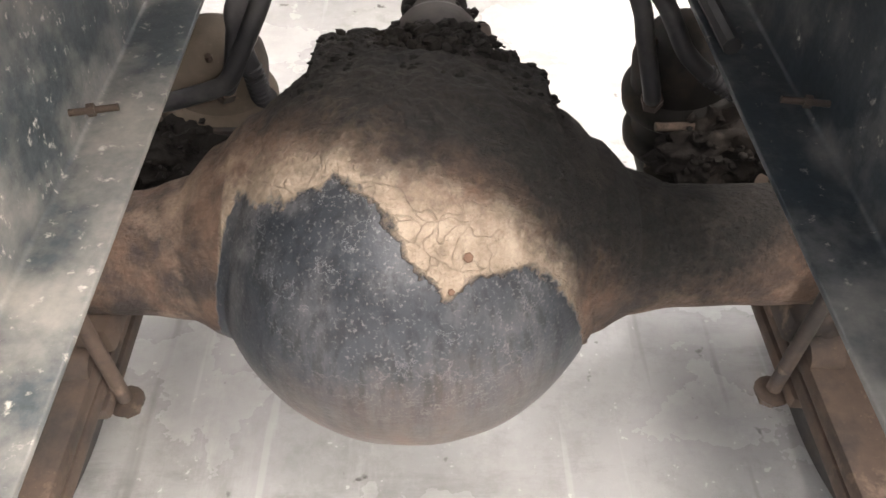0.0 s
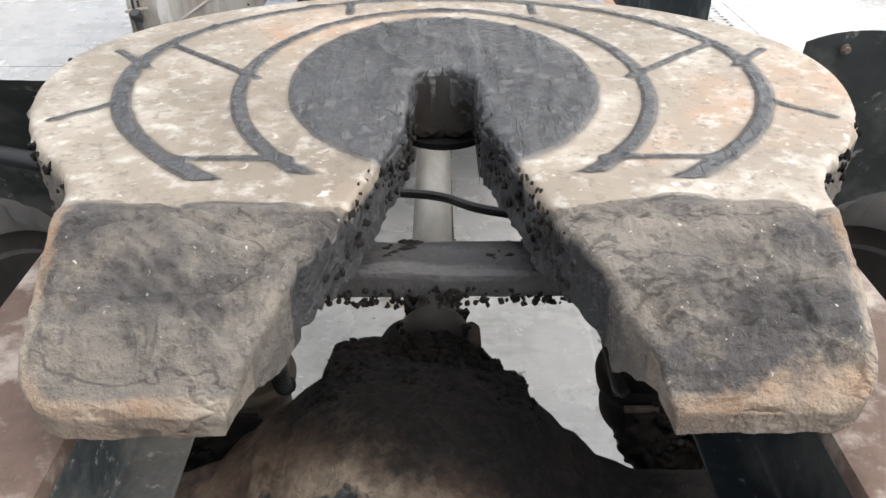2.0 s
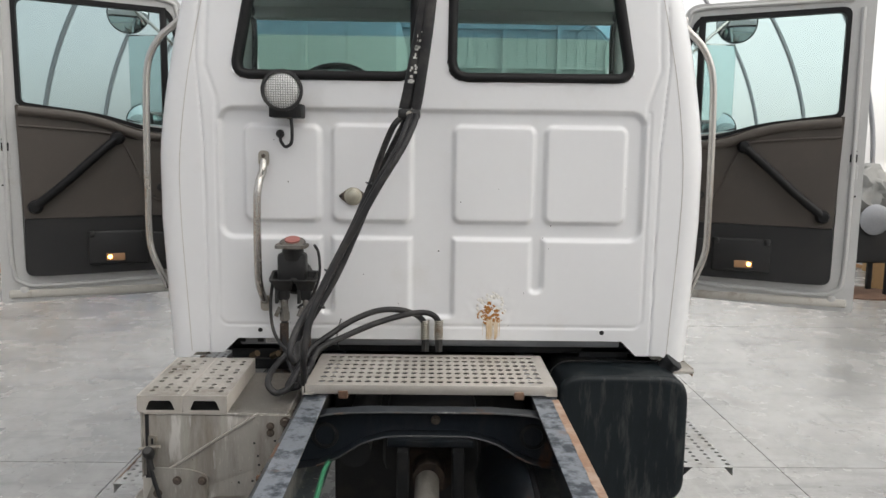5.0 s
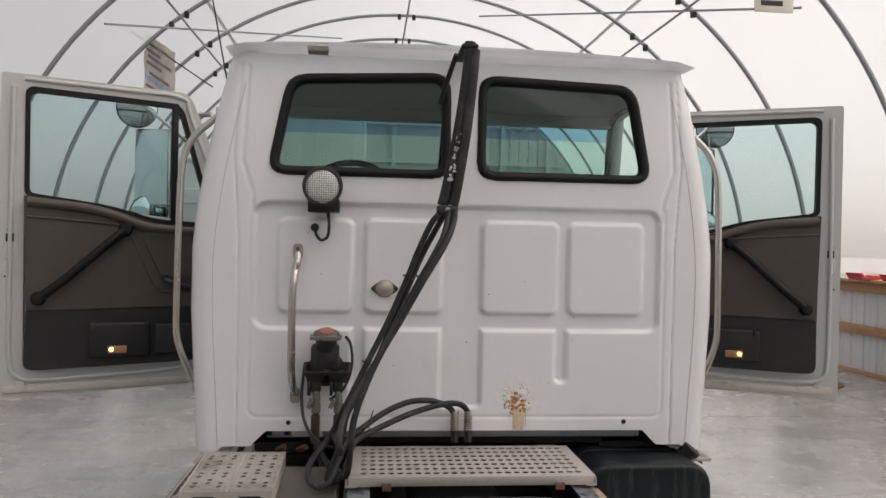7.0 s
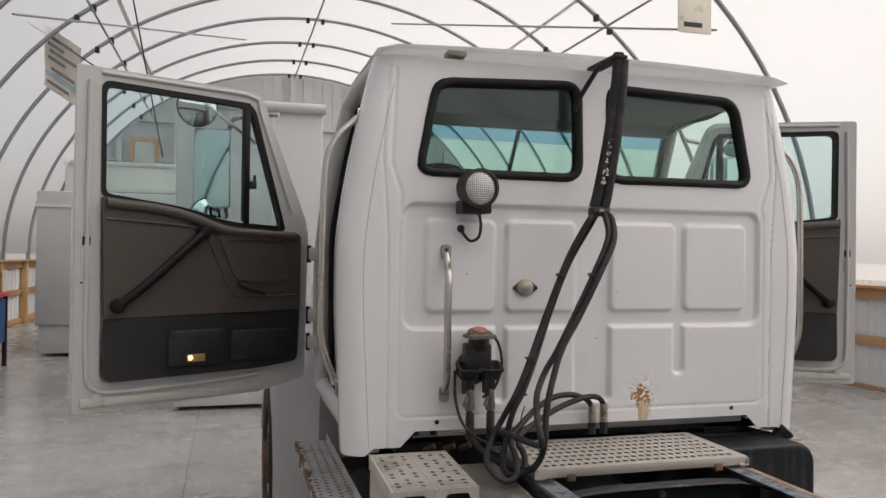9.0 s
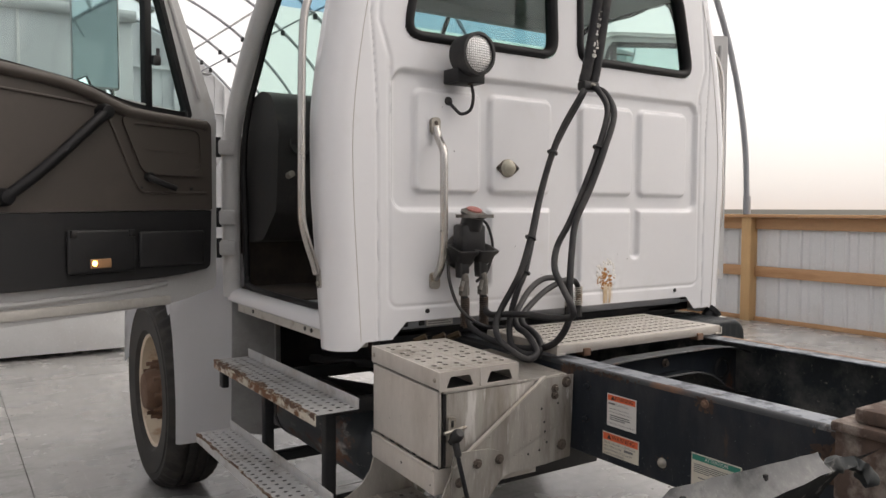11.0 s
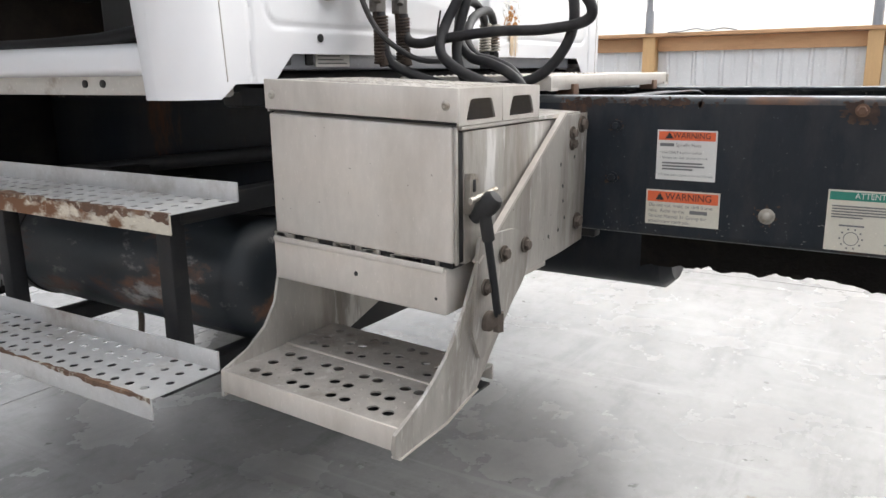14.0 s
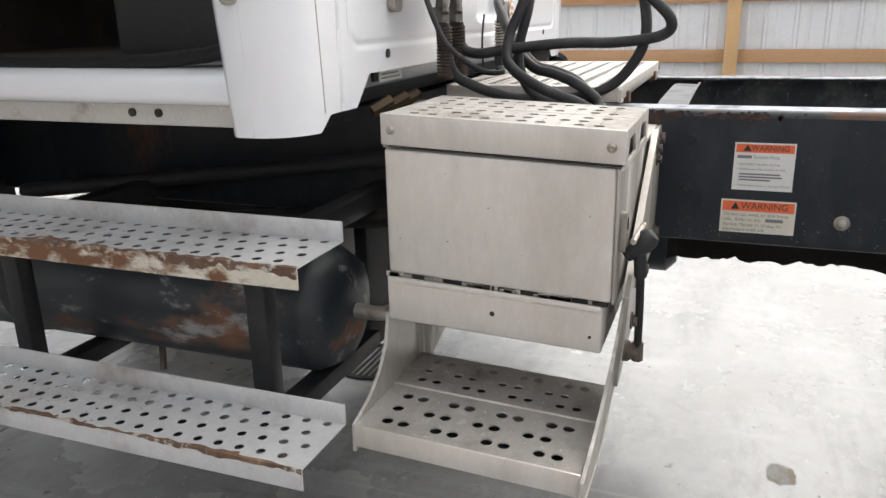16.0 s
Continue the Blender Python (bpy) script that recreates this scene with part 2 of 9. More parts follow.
    put(p.inputs["Metallic"], mt("MULTIPLY", mt("SUBTRACT", 1.0, mt("MAXIMUM", gf, ramp_f)), 0.30))
    fold = mt("ABSOLUTE", mt("SUBTRACT", nz(12, 4, 0.5, (3.2, 0.45, 1)), 0.5))
    wave = mt("ABSOLUTE", mt("SUBTRACT", nz(11, 4, 0.5, (0.7, 2.2, 1)), 0.5))
    h_g = mt("ADD", mt("MULTIPLY", rg(fold, 0.022, 0.0), 0.18), mt("ADD", mt("MULTIPLY", nz(17, 6, 0.6, (1.7, 0.8, 1)), 1.2), mt("MULTIPLY", nz(85, 3, 0.6), 0.45)))
    h_r = mt("ADD", mt("ADD", mt("MULTIPLY", nz(26, 8, 0.7), 3.0), mt("MULTIPLY", nz(150, 4, 0.65), 1.4)), mt("MULTIPLY", rg(wave, 0.0, 0.05), mt("MULTIPLY", rg(nz(4, 3), 0.48, 0.60), 3.2)))
    h = mt("ADD", mt("MULTIPLY", gf, h_g), mt("MULTIPLY", ramp_f, h_r))
    bump(mt("ADD", h, mt("MULTIPLY", nz(60, 4), 0.12)), 1.0, 0.005)
    return m


M = {}
M["concrete"] = concrete_mat()
M["joint"] = mat("joint_filler", (0.10, 0.095, 0.09), 0.9)
M["iron"] = mat("cast_iron", (0.06, 0.055, 0.05), 0.7, 0.4)
M["cover"] = cover_mat()
M["galv"] = mat("galvanised_pipe", (0.30, 0.31, 0.33), 0.45, 0.6, (25, 0.15), bump=0.05)
M["wood"] = mat("treated_pine", (0.47, 0.275, 0.145), 0.7, 0, (38, 0.22), ((0.30, 0.14, 0.06), 5, 0.55, 0.8, 0.75), 0.15, stretch=(1, 0.18, 1), rand=0.12)
M["post"] = mat("pale_timber_post", (0.50, 0.32, 0.155), 0.7, 0, (30, 0.2), ((0.26, 0.12, 0.05), 9, 0.66, 0.78, 0.75), 0.12, stretch=(1, 1, 0.15), rand=0.1)
M["siding"] = mat("white_steel_siding", (0.66, 0.67, 0.68), 0.4, 0, (14, 0.05), ((0.5, 0.5, 0.49), 2, 0.6, 0.9, 0.5))
M["endwall"] = mat("grey_steel_siding", (0.50, 0.51, 0.52), 0.5, 0, (12, 0.08))
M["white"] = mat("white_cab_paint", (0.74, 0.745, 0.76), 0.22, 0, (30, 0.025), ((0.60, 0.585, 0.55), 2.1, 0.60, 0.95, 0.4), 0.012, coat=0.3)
# cab white darkened to carry the shade on jambs, pillars and door frames
M["white_in"] = mat("shaded_jamb_white", (0.50, 0.50, 0.495), 0.4, 0, (40, 0.04), ((0.40, 0.36, 0.31), 7, 0.60, 0.85, 0.6), 0.02)
M["jamb_dirty"] = mat("dirty_white_sill", (0.52, 0.50, 0.46), 0.5, 0, (30, 0.15), ((0.20, 0.13, 0.09), 9, 0.56, 0.75, 0.8), 0.05)
M["splash_grey"] = mat("dusty_grey_splash", (0.36, 0.36, 0.355), 0.6, 0, (40, 0.12), ((0.22, 0.215, 0.205), 4, 0.45, 0.75, 0.7), 0.05)
M["seam"] = mat("seam_sealant", (0.48, 0.455, 0.42), 0.7)
M["rust"] = mat("flaking_rust", (0.42, 0.19, 0.055), 0.9, 0, (120, 0.4), ((0.50, 0.34, 0.18), 30, 0.55, 0.62, 0.8), 0.6)
M["rubber"] = mat("black_rubber", (0.018, 0.018, 0.019), 0.62, 0, (70, 0.25), ((0.10, 0.095, 0.085), 6, 0.55, 0.85, 0.85), 0.05)
M["gasket"] = mat("window_gasket", (0.009, 0.009, 0.010), 0.5, 0, (80, 0.2), spec=0.25)
M["tyre"] = mat("tyre_rubber", (0.022, 0.021, 0.020), 0.75, 0, (60, 0.35), ((0.055, 0.050, 0.044), 12, 0.48, 0.74, 0.9), 0.15)
M["hose"] = mat("dusty_black_hose", (0.019, 0.019, 0.021), 0.5, 0, (90, 0.3), ((0.080, 0.075, 0.072), 9, 0.48, 0.80, 0.8), 0.1, spec=0.3)
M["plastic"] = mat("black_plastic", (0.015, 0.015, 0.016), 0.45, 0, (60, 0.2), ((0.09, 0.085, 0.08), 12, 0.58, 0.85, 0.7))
M["dark_in"] = mat("dark_cab_plastic", (0.020, 0.020, 0.020), 0.6, 0, (40, 0.25), ((0.06, 0.055, 0.05), 5, 0.55, 0.8, 0.8), 0.05)
M["brown_trim"] = mat("brown_grey_vinyl", (0.066, 0.055, 0.047), 0.55, 0, (180, 0.12), ((0.100, 0.082, 0.069), 2.5, 0.5, 0.9, 0.65), 0.12)
M["dark_trim"] = mat("charcoal_vinyl", (0.014, 0.014, 0.015), 0.55, 0, (180, 0.15), ((0.038, 0.035, 0.032), 3, 0.5, 0.9, 0.7), 0.1)
M["headliner"] = mat("grey_headliner", (0.30, 0.30, 0.29), 0.9, 0, (90, 0.15))
M["mat"] = mat("dusty_floor_mat", (0.040, 0.032, 0.027), 0.8, 0, (60, 0.3), ((0.085, 0.066, 0.052), 5, 0.46, 0.72, 0.9), 0.1)
M["seat"] = mat("seat_cloth", (0.035, 0.035, 0.037), 0.9, 0, (220, 0.3), None, 0.1)
M["alu"] = mat("brushed_aluminium", (0.62, 0.585, 0.54), 0.42, 0.45, (70, 0.16), ((0.41, 0.375, 0.33), 3.6, 0.44, 0.68, 0.58), 0.05, ((0.60, 0.575, 0.54), 9, 0.58, 0.74, 0.5), stretch=(1, 0.8, 0.30), fleck=0.10)
M["alu_dirty"] = mat("stained_aluminium", (0.45, 0.43, 0.395), 0.45, 0.42, (45, 0.22), ((0.225, 0.20, 0.172), 6, 0.44, 0.62, 0.68), 0.05, ((0.60, 0.585, 0.56), 19, 0.575, 0.635, 0.72), stretch=(1, 1, 0.17))
M["tread"] = mat("worn_tread_plate", (0.47, 0.445, 0.41), 0.48, 0.45, (70, 0.18), ((0.24, 0.215, 0.185), 7, 0.46, 0.72, 0.7), 0.08, ((0.58, 0.565, 0.54), 24, 0.60, 0.70, 0.5))
M["galv_step"] = mat("galvanised_step", (0.55, 0.555, 0.555), 0.5, 0.35, (50, 0.2), ((0.30, 0.27, 0.24), 5, 0.50, 0.72, 0.8), 0.05, ((0.62, 0.61, 0.58), 8, 0.6, 0.75, 0.6))
M["rusty_lip"] = mat("chipped_rusty_paint", (0.60, 0.56, 0.47), 0.6, 0.1, (60, 0.2), ((0.17, 0.085, 0.045), 13, 0.46, 0.54, 0.9), 0.3, ((0.26, 0.145, 0.08), 5, 0.50, 0.62, 0.9), stretch=(1, 0.5, 1))
M["deck"] = mat("deck_plate_metal", (0.54, 0.51, 0.47), 0.45, 0.55, (60, 0.1), ((0.42, 0.38, 0.33), 7, 0.52, 0.8, 0.6), 0.04, ((0.40, 0.20, 0.10), 16, 0.70, 0.80, 0.8))
M["frame"] = mat("blue_black_chassis_paint", (0.018, 0.023, 0.030), 0.35, 0, (45, 0.4), ((0.042, 0.043, 0.046), 7, 0.46, 0.74, 0.6), 0.1, ((0.12, 0.062, 0.038), 4.2, 0.61, 0.70, 0.85), spec=0.2, stretch=(1, 1, 0.4))
# right rail's inner face: blue paint, darkened and less dusty for its shaded side
M["frame_in_shade"] = mat("shaded_blue_inner_chassis", (0.020, 0.027, 0.033), 0.45, 0, (75, 0.6), ((0.15, 0.147, 0.138), 5, 0.45, 0.68, 0.75), 0.15, ((0.26, 0.245, 0.22), 50, 0.62, 0.71, 0.8), spec=0.35)
# left rail's inner face: dusty paint, made paler for the light on it
M["frame_in"] = mat("lit_dusty_inner_chassis", (0.055, 0.068, 0.075), 0.5, 0, (75, 0.6), ((0.26, 0.245, 0.22), 7, 0.42, 0.70, 0.8), 0.2, ((0.42, 0.39, 0.35), 60, 0.60, 0.70, 0.9))
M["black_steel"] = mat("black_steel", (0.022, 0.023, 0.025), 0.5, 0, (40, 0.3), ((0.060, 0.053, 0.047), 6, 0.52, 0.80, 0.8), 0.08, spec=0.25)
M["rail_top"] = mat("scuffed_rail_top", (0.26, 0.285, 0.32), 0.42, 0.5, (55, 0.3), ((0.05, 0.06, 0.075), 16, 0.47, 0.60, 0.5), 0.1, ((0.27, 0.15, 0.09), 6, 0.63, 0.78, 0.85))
M["oily"] = mat("oily_brake_chamber", (0.008, 0.007, 0.006), 0.7, 0, (40, 0.5), ((0.040, 0.029, 0.021), 6, 0.52, 0.70, 0.9), 0.3, spec=0.2)
M["rusty"] = mat("rusty_steel", (0.14, 0.08, 0.052), 0.85, 0.1, (45, 0.35), ((0.24, 0.155, 0.11), 6, 0.48, 0.75, 0.9), 0.3, ((0.085, 0.052, 0.04), 11, 0.58, 0.72, 0.9))
M["spring"] = mat("dusty_brown_spring", (0.066, 0.045, 0.033), 0.9, 0, (45, 0.5), ((0.022, 0.018, 0.016), 8, 0.46, 0.64, 0.9), 0.4, ((0.14, 0.10, 0.075), 14, 0.58, 0.7, 0.9))
M["tank"] = mat("dusty_black_tank", (0.010, 0.014, 0.017), 0.45, 0, (40, 0.4), ((0.075, 0.080, 0.080), 18, 0.54, 0.74, 0.8), 0.06, ((0.24, 0.18, 0.12), 7, 0.72, 0.85, 0.9), stretch=(1, 1, 0.18), spec=0.25)
M["air_tank"] = mat("scraped_air_tank", (0.016, 0.022, 0.028), 0.45, 0, (40, 0.3), ((0.17, 0.085, 0.050), 4.5, 0.53, 0.62, 0.85), 0.15, ((0.28, 0.275, 0.265), 14, 0.57, 0.67, 0.8), stretch=(1, 0.45, 1))
M["grease"] = mat("dried_black_grease", (0.030, 0.029, 0.030), 0.5, 0, (75, 0.5), ((0.060, 0.056, 0.052), 9, 0.5, 0.8, 0.7), 1.0)
M["ramp"] = mat("crusted_ramp", (0.135, 0.115, 0.10), 0.75, 0, (60, 0.35), ((0.062, 0.058, 0.06), 5.5, 0.44, 0.62, 0.6), 0.7, ((0.30, 0.24, 0.18), 9, 0.60, 0.75, 0.85))
M["plate"] = plate_mat()
M["mount"] = mat("flaking_mounting_angle", (0.105, 0.070, 0.054), 0.85, 0, (40, 0.5), ((0.28, 0.24, 0.21), 9, 0.50, 0.62, 0.85), 0.35, ((0.07, 0.052, 0.045), 12, 0.58, 0.70, 0.9))
M["rail_edge"] = mat("rusty_rail_edge", (0.035, 0.038, 0.042), 0.45, 0.1, (40, 0.4), ((0.15, 0.082, 0.05), 4, 0.52, 0.64, 0.85), 0.2, ((0.32, 0.32, 0.32), 11, 0.58, 0.70, 0.5))
M["mud"] = mat("caked_oily_mud", (0.011, 0.0095, 0.0085), 0.8, 0, (85, 0.6), ((0.030, 0.024, 0.019), 9, 0.52, 0.78, 0.95), 1.0, spec=0.15)
M["chamber"] = mat("dusty_brake_chamber", (0.095, 0.074, 0.054), 0.85, 0, (40, 0.4), ((0.026, 0.022, 0.02), 7, 0.48, 0.65, 0.9), 0.25)
M["chrome"] = mat("polished_steel", (0.50, 0.48, 0.455), 0.24, 0.95, (40, 0.08), ((0.42, 0.38, 0.33), 9, 0.6, 0.8, 0.4))
M["steel"] = mat("zinc_fitting", (0.40, 0.375, 0.33), 0.5, 0.7, (60, 0.2), ((0.22, 0.15, 0.10), 25, 0.55, 0.7, 0.8), 0.1)
M["fitting"] = mat("dull_grey_fitting", (0.19, 0.18, 0.165), 0.6, 0.5, (70, 0.3), ((0.10, 0.075, 0.055), 22, 0.50, 0.66, 0.85), 0.15)
M["bolt"] = mat("rusty_bolt", (0.125, 0.102, 0.085), 0.7, 0.4, (90, 0.3), None, 0.2)
M["fender"] = mat("scuffed_grey_plastic", (0.034, 0.039, 0.040), 0.6, 0, (40, 0.4), ((0.15, 0.15, 0.143), 7, 0.48, 0.74, 0.85), 0.2, ((0.34, 0.33, 0.31), 26, 0.60, 0.70, 0.9))
M["rim"] = mat("cream_wheel_paint", (0.62, 0.53, 0.41), 0.5, 0, (30, 0.12), ((0.33, 0.185, 0.10), 7, 0.52, 0.72, 0.85), 0.05)
M["red"] = mat("red_paint", (0.55, 0.035, 0.04), 0.4, 0, (30, 0.1))
M["red_cap"] = mat("faded_red_cap", (0.36, 0.14, 0.125), 0.55, 0, (60, 0.2))
M["blue"] = mat("blue_paint", (0.03, 0.10, 0.26), 0.5)
M["lens"] = lens_mat()
M["amber"] = emit_mat("lit_courtesy_lamp", (1.0, 0.42, 0.10), 9.0)
M["amber_lens"] = mat("amber_lens", (0.42, 0.24, 0.13), 0.3, 0, (60, 0.15))
M["mirror"] = mat("mirror_glass", (0.86, 0.88, 0.88), 0.02, 1.0, (5, 0.0))
M["glass"] = glass_mat("green_tinted_glass", (0.76, 0.87, 0.84))
M["glass_door"] = glass_mat("pale_green_glass", (0.80, 0.89, 0.89))
M["glass_band"] = glass_mat("blue_sunshade_glass", (0.52, 0.70, 0.79))
M["decal_white"] = mat("decal_white", (0.66, 0.65, 0.62), 0.5, 0, (60, 0.06))
M["decal_cream"] = mat("decal_cream", (0.62, 0.59, 0.50), 0.5, 0, (60, 0.08), ((0.52, 0.46, 0.34), 9, 0.5, 0.8, 0.5))
M["decal_orange"] = mat("decal_orange", (0.72, 0.13, 0.045), 0.5)
M["decal_green"] = mat("decal_green", (0.02, 0.21, 0.15), 0.5)
M["ink"] = mat("print_black", (0.02, 0.02, 0.02), 0.6)
M["ink_grey"] = mat("print_grey", (0.17, 0.17, 0.17), 0.6)
M["banner"] = mat("faded_banner", (0.70, 0.66, 0.58), 0.7, 0, (14, 0.1), ((0.35, 0.28, 0.22), 6, 0.55, 0.75, 0.7))
M["banner_blue"] = mat("banner_blue", (0.40, 0.52, 0.60), 0.7)
M["white_box"] = mat("white_trailer_skin", (0.50, 0.51, 0.51), 0.45, 0, (10, 0.06), ((0.40, 0.39, 0.38), 1.5, 0.5, 0.9, 0.6))
M["white_wall"] = mat("white_wall_panel", (0.62, 0.61, 0.59), 0.6, 0, (12, 0.05))
M["green_hose"] = mat("green_air_line", (0.045, 0.20, 0.11), 0.4)
M["board"] = mat("lumber_scrap", (0.42, 0.28, 0.14), 0.7, 0, (40, 0.25), None, 0.1, stretch=(1, 0.2, 1))


def axle_mat():
    """Brown dust over black paint, which is bare in one ragged patch on the rear of the bowl; oily mud on top."""
    m = mat("dusty_axle_housing", (0.115, 0.072, 0.050), 0.88, 0, (70, 0.6), ((0.030, 0.022, 0.019), 10, 0.45, 0.62, 0.9), 0.3, ((0.25, 0.18, 0.13), 7, 0.53, 0.70, 0.9))
    n, l = m.node_tree.nodes, m.node_tree.links
    p = n["Principled BSDF"]
    dust = p.inputs["Base Color"].links[0].from_socket
    tc = n.new("ShaderNodeTexCoord")
    sep = n.new("ShaderNodeSeparateXYZ")
    l.new(tc.outputs["Object"], sep.inputs[0])

    def math_(op, a, b=0.0):
        k = n.new("ShaderNodeMath")
        k.operation = op
        for i, v in enumerate((a, b)):
            if hasattr(v, "is_linked"):
                l.new(v, k.inputs[i])
            else:
                k.inputs[i].default_value = v
        return k.outputs[0]

    def noise_of(scale, amount):
        t = n.new("ShaderNodeTexNoise")
        t.inputs["Scale"].default_value, t.inputs["Detail"].default_value, t.inputs["Roughness"].default_value = scale, 8, 0.62
        l.new(tc.outputs["Object"], t.inputs["Vector"])
        return math_("MULTIPLY", math_("SUBTRACT", t.outputs["Fac"], 0.5), amount)

    def curve(v, rows_, lo, hi):
        """Piecewise smooth height over x, both in metres."""
        r = n.new("ShaderNodeValToRGB")
        x0, x1 = rows_[0][0], rows_[-1][0]
        while len(r.color_ramp.elements) < len(rows_):
            r.color_ramp.elements.new(0.5)
        for e, (a_, b_) in zip(r.color_ramp.elements, rows_):
            e.position = (a_ - x0) / (x1 - x0)
            g = (b_ - lo) / (hi - lo)
            e.color = (g, g, g, 1)
        l.new(math_("DIVIDE", math_("SUBTRACT", v, x0), x1 - x0), r.inputs[0])
        return math_("ADD", math_("MULTIPLY", r.outputs[0], hi - lo), lo)

    x, y, z = sep.outputs
    up = math_("MULTIPLY", math_("SUBTRACT", math_("ADD", y, z), 1.378), 0.7071)
    edge = math_("ADD", noise_of(14, 0.045), noise_of(52, 0.060))
    # the dust has flaked off below a ragged line, with a tongue left hanging in the middle
    line = curve(x, [(-0.30, -0.10), (-0.272, 0.02), (-0.25, 0.075), (-0.185, 0.063), (-0.128, 0.087), (-0.091, 0.064), (-0.061, 0.030), (-0.038, -0.015), (-0.004, -0.045), (0.026, -0.019), (0.076, -0.011), (0.124, -0.038), (0.150, -0.075), (0.19, -0.20)], -0.25, 0.20)
    low = math_("SUBTRACT", line, up)
    fac = n.new("ShaderNodeMapRange")
    fac.inputs[1].default_value, fac.inputs[2].default_value = -0.004, 0.006
    l.new(math_("ADD", low, edge), fac.inputs[0])
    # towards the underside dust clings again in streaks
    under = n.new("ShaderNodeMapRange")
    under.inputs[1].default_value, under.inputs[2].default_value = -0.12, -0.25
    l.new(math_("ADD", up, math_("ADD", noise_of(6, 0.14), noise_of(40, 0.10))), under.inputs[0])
    speck = n.new("ShaderNodeTexNoise")
    speck.inputs["Scale"].default_value, speck.inputs["Detail"].default_value = 230, 4
    l.new(tc.outputs["Object"], speck.inputs["Vector"])
    sp = n.new("ShaderNodeMapRange")
    sp.inputs[1].default_value, sp.inputs[2].default_value = 0.57, 0.70
    l.new(speck.outputs["Fac"], sp.inputs[0])
    bare = n.new("ShaderNodeMix")
    bare.data_type = "RGBA"
    bare.inputs[7].default_value = (0.13, 0.125, 0.12, 1)
    l.new(math_("MULTIPLY", sp.outputs[0], math_("ADD", 0.55, noise_of(9, 2.2))), bare.inputs[0])

    def run_marks(scale, lo, hi):
        """Streaks that run down the bowl."""
        mp = n.new("ShaderNodeMapping")
        mp.inputs["Rotation"].default_value = (radians(45), 0, 0)
        mp.inputs["Scale"].default_value = (1.0, 1.0, 0.16)
        l.new(tc.outputs["Object"], mp.inputs["Vector"])
        t = n.new("ShaderNodeTexNoise")
        t.inputs["Scale"].default_value, t.inputs["Detail"].default_value, t.inputs["Roughness"].default_value = scale, 8, 0.65
        l.new(mp.outputs["Vector"], t.inputs["Vector"])
        r = n.new("ShaderNodeMapRange")
        r.inputs[1].default_value, r.inputs[2].default_value = lo, hi
        l.new(t.outputs["Fac"], r.inputs[0])
        return r.outputs[0]

    def over(fac_, a_, b_):
        x_ = n.new("ShaderNodeMix")
        x_.data_type = "RGBA"
        l.new(fac_, x_.inputs[0])
        for k_, v_ in ((6, a_), (7, b_)):
            if isinstance(v_, tuple):
                x_.inputs[k_].default_value = (*v_, 1)
            else:
                l.new(v_, x_.inputs[k_])
        return x_.outputs[2]
    # bare paint grades from near black above to paler grey below
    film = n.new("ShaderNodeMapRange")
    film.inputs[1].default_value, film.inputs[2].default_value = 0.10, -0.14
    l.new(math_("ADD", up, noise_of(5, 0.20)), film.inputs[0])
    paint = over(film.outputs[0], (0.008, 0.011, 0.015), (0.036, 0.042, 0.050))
    paint = over(math_("MULTIPLY", run_marks(24, 0.47, 0.62), 0.65), paint, (0.080, 0.081, 0.084))
    paint = over(math_("MULTIPLY", run_marks(70, 0.48, 0.60), 0.65), paint, (0.007, 0.009, 0.012))
    scratch = n.new("ShaderNodeMapRange")
    scratch.inputs[1].default_value, scratch.inputs[2].default_value = 0.0035, 0.0015
    l.new(math_("ABSOLUTE", noise_of(6.5, 1.0)), scratch.inputs[0])
    paint = over(math_("MULTIPLY", scratch.outputs[0], 0.35), paint, (0.20, 0.20, 0.20))
    l.new(paint, bare.inputs[6])
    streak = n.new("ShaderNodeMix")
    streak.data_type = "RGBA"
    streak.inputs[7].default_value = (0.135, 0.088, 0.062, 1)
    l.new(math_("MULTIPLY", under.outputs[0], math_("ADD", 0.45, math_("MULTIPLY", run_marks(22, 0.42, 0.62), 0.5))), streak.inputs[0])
    l.new(bare.outputs[2], streak.inputs[6])
    # pale dried clay between the bare patch and the mud
    crest = curve(x, [(-0.30, -0.2), (-0.27, 0.07), (-0.236, 0.092), (-0.181, 0.120), (-0.098, 0.098), (-0.026, 0.076), (0.059, 0.050), (0.096, 0.008), (0.14, -0.03), (0.18, -0.2)], -0.25, 0.20)
    clay = n.new("ShaderNodeMapRange")
    clay.inputs[1].default_value, clay.inputs[2].default_value = -0.025, 0.030
    l.new(math_("ADD", math_("SUBTRACT", crest, up), math_("ADD", edge, noise_of(20, 0.05))), clay.inputs[0])
    def grainy(scale, lo, hi, a_, b_, rough_=0.68):
        t = n.new("ShaderNodeTexNoise")
        t.inputs["Scale"].default_value, t.inputs["Detail"].default_value, t.inputs["Roughness"].default_value = scale, 9, rough_
        l.new(tc.outputs["Object"], t.inputs["Vector"])
        r = n.new("ShaderNodeMapRange")
        r.inputs[1].default_value, r.inputs[2].default_value = lo, hi
        l.new(t.outputs["Fac"], r.inputs[0])
        x_ = n.new("ShaderNodeMix")
        x_.data_type = "RGBA"
        l.new(r.outputs[0], x_.inputs[0])
        for k_, v_ in ((6, a_), (7, b_)):
            if isinstance(v_, tuple):
                x_.inputs[k_].default_value = (*v_, 1)
            else:
                l.new(v_.outputs[2], x_.inputs[k_])
        return x_
    clay_tone = grainy(26, 0.36, 0.62, (0.19, 0.147, 0.108), grainy(9, 0.35, 0.65, (0.30, 0.238, 0.178), (0.42, 0.345, 0.265)))
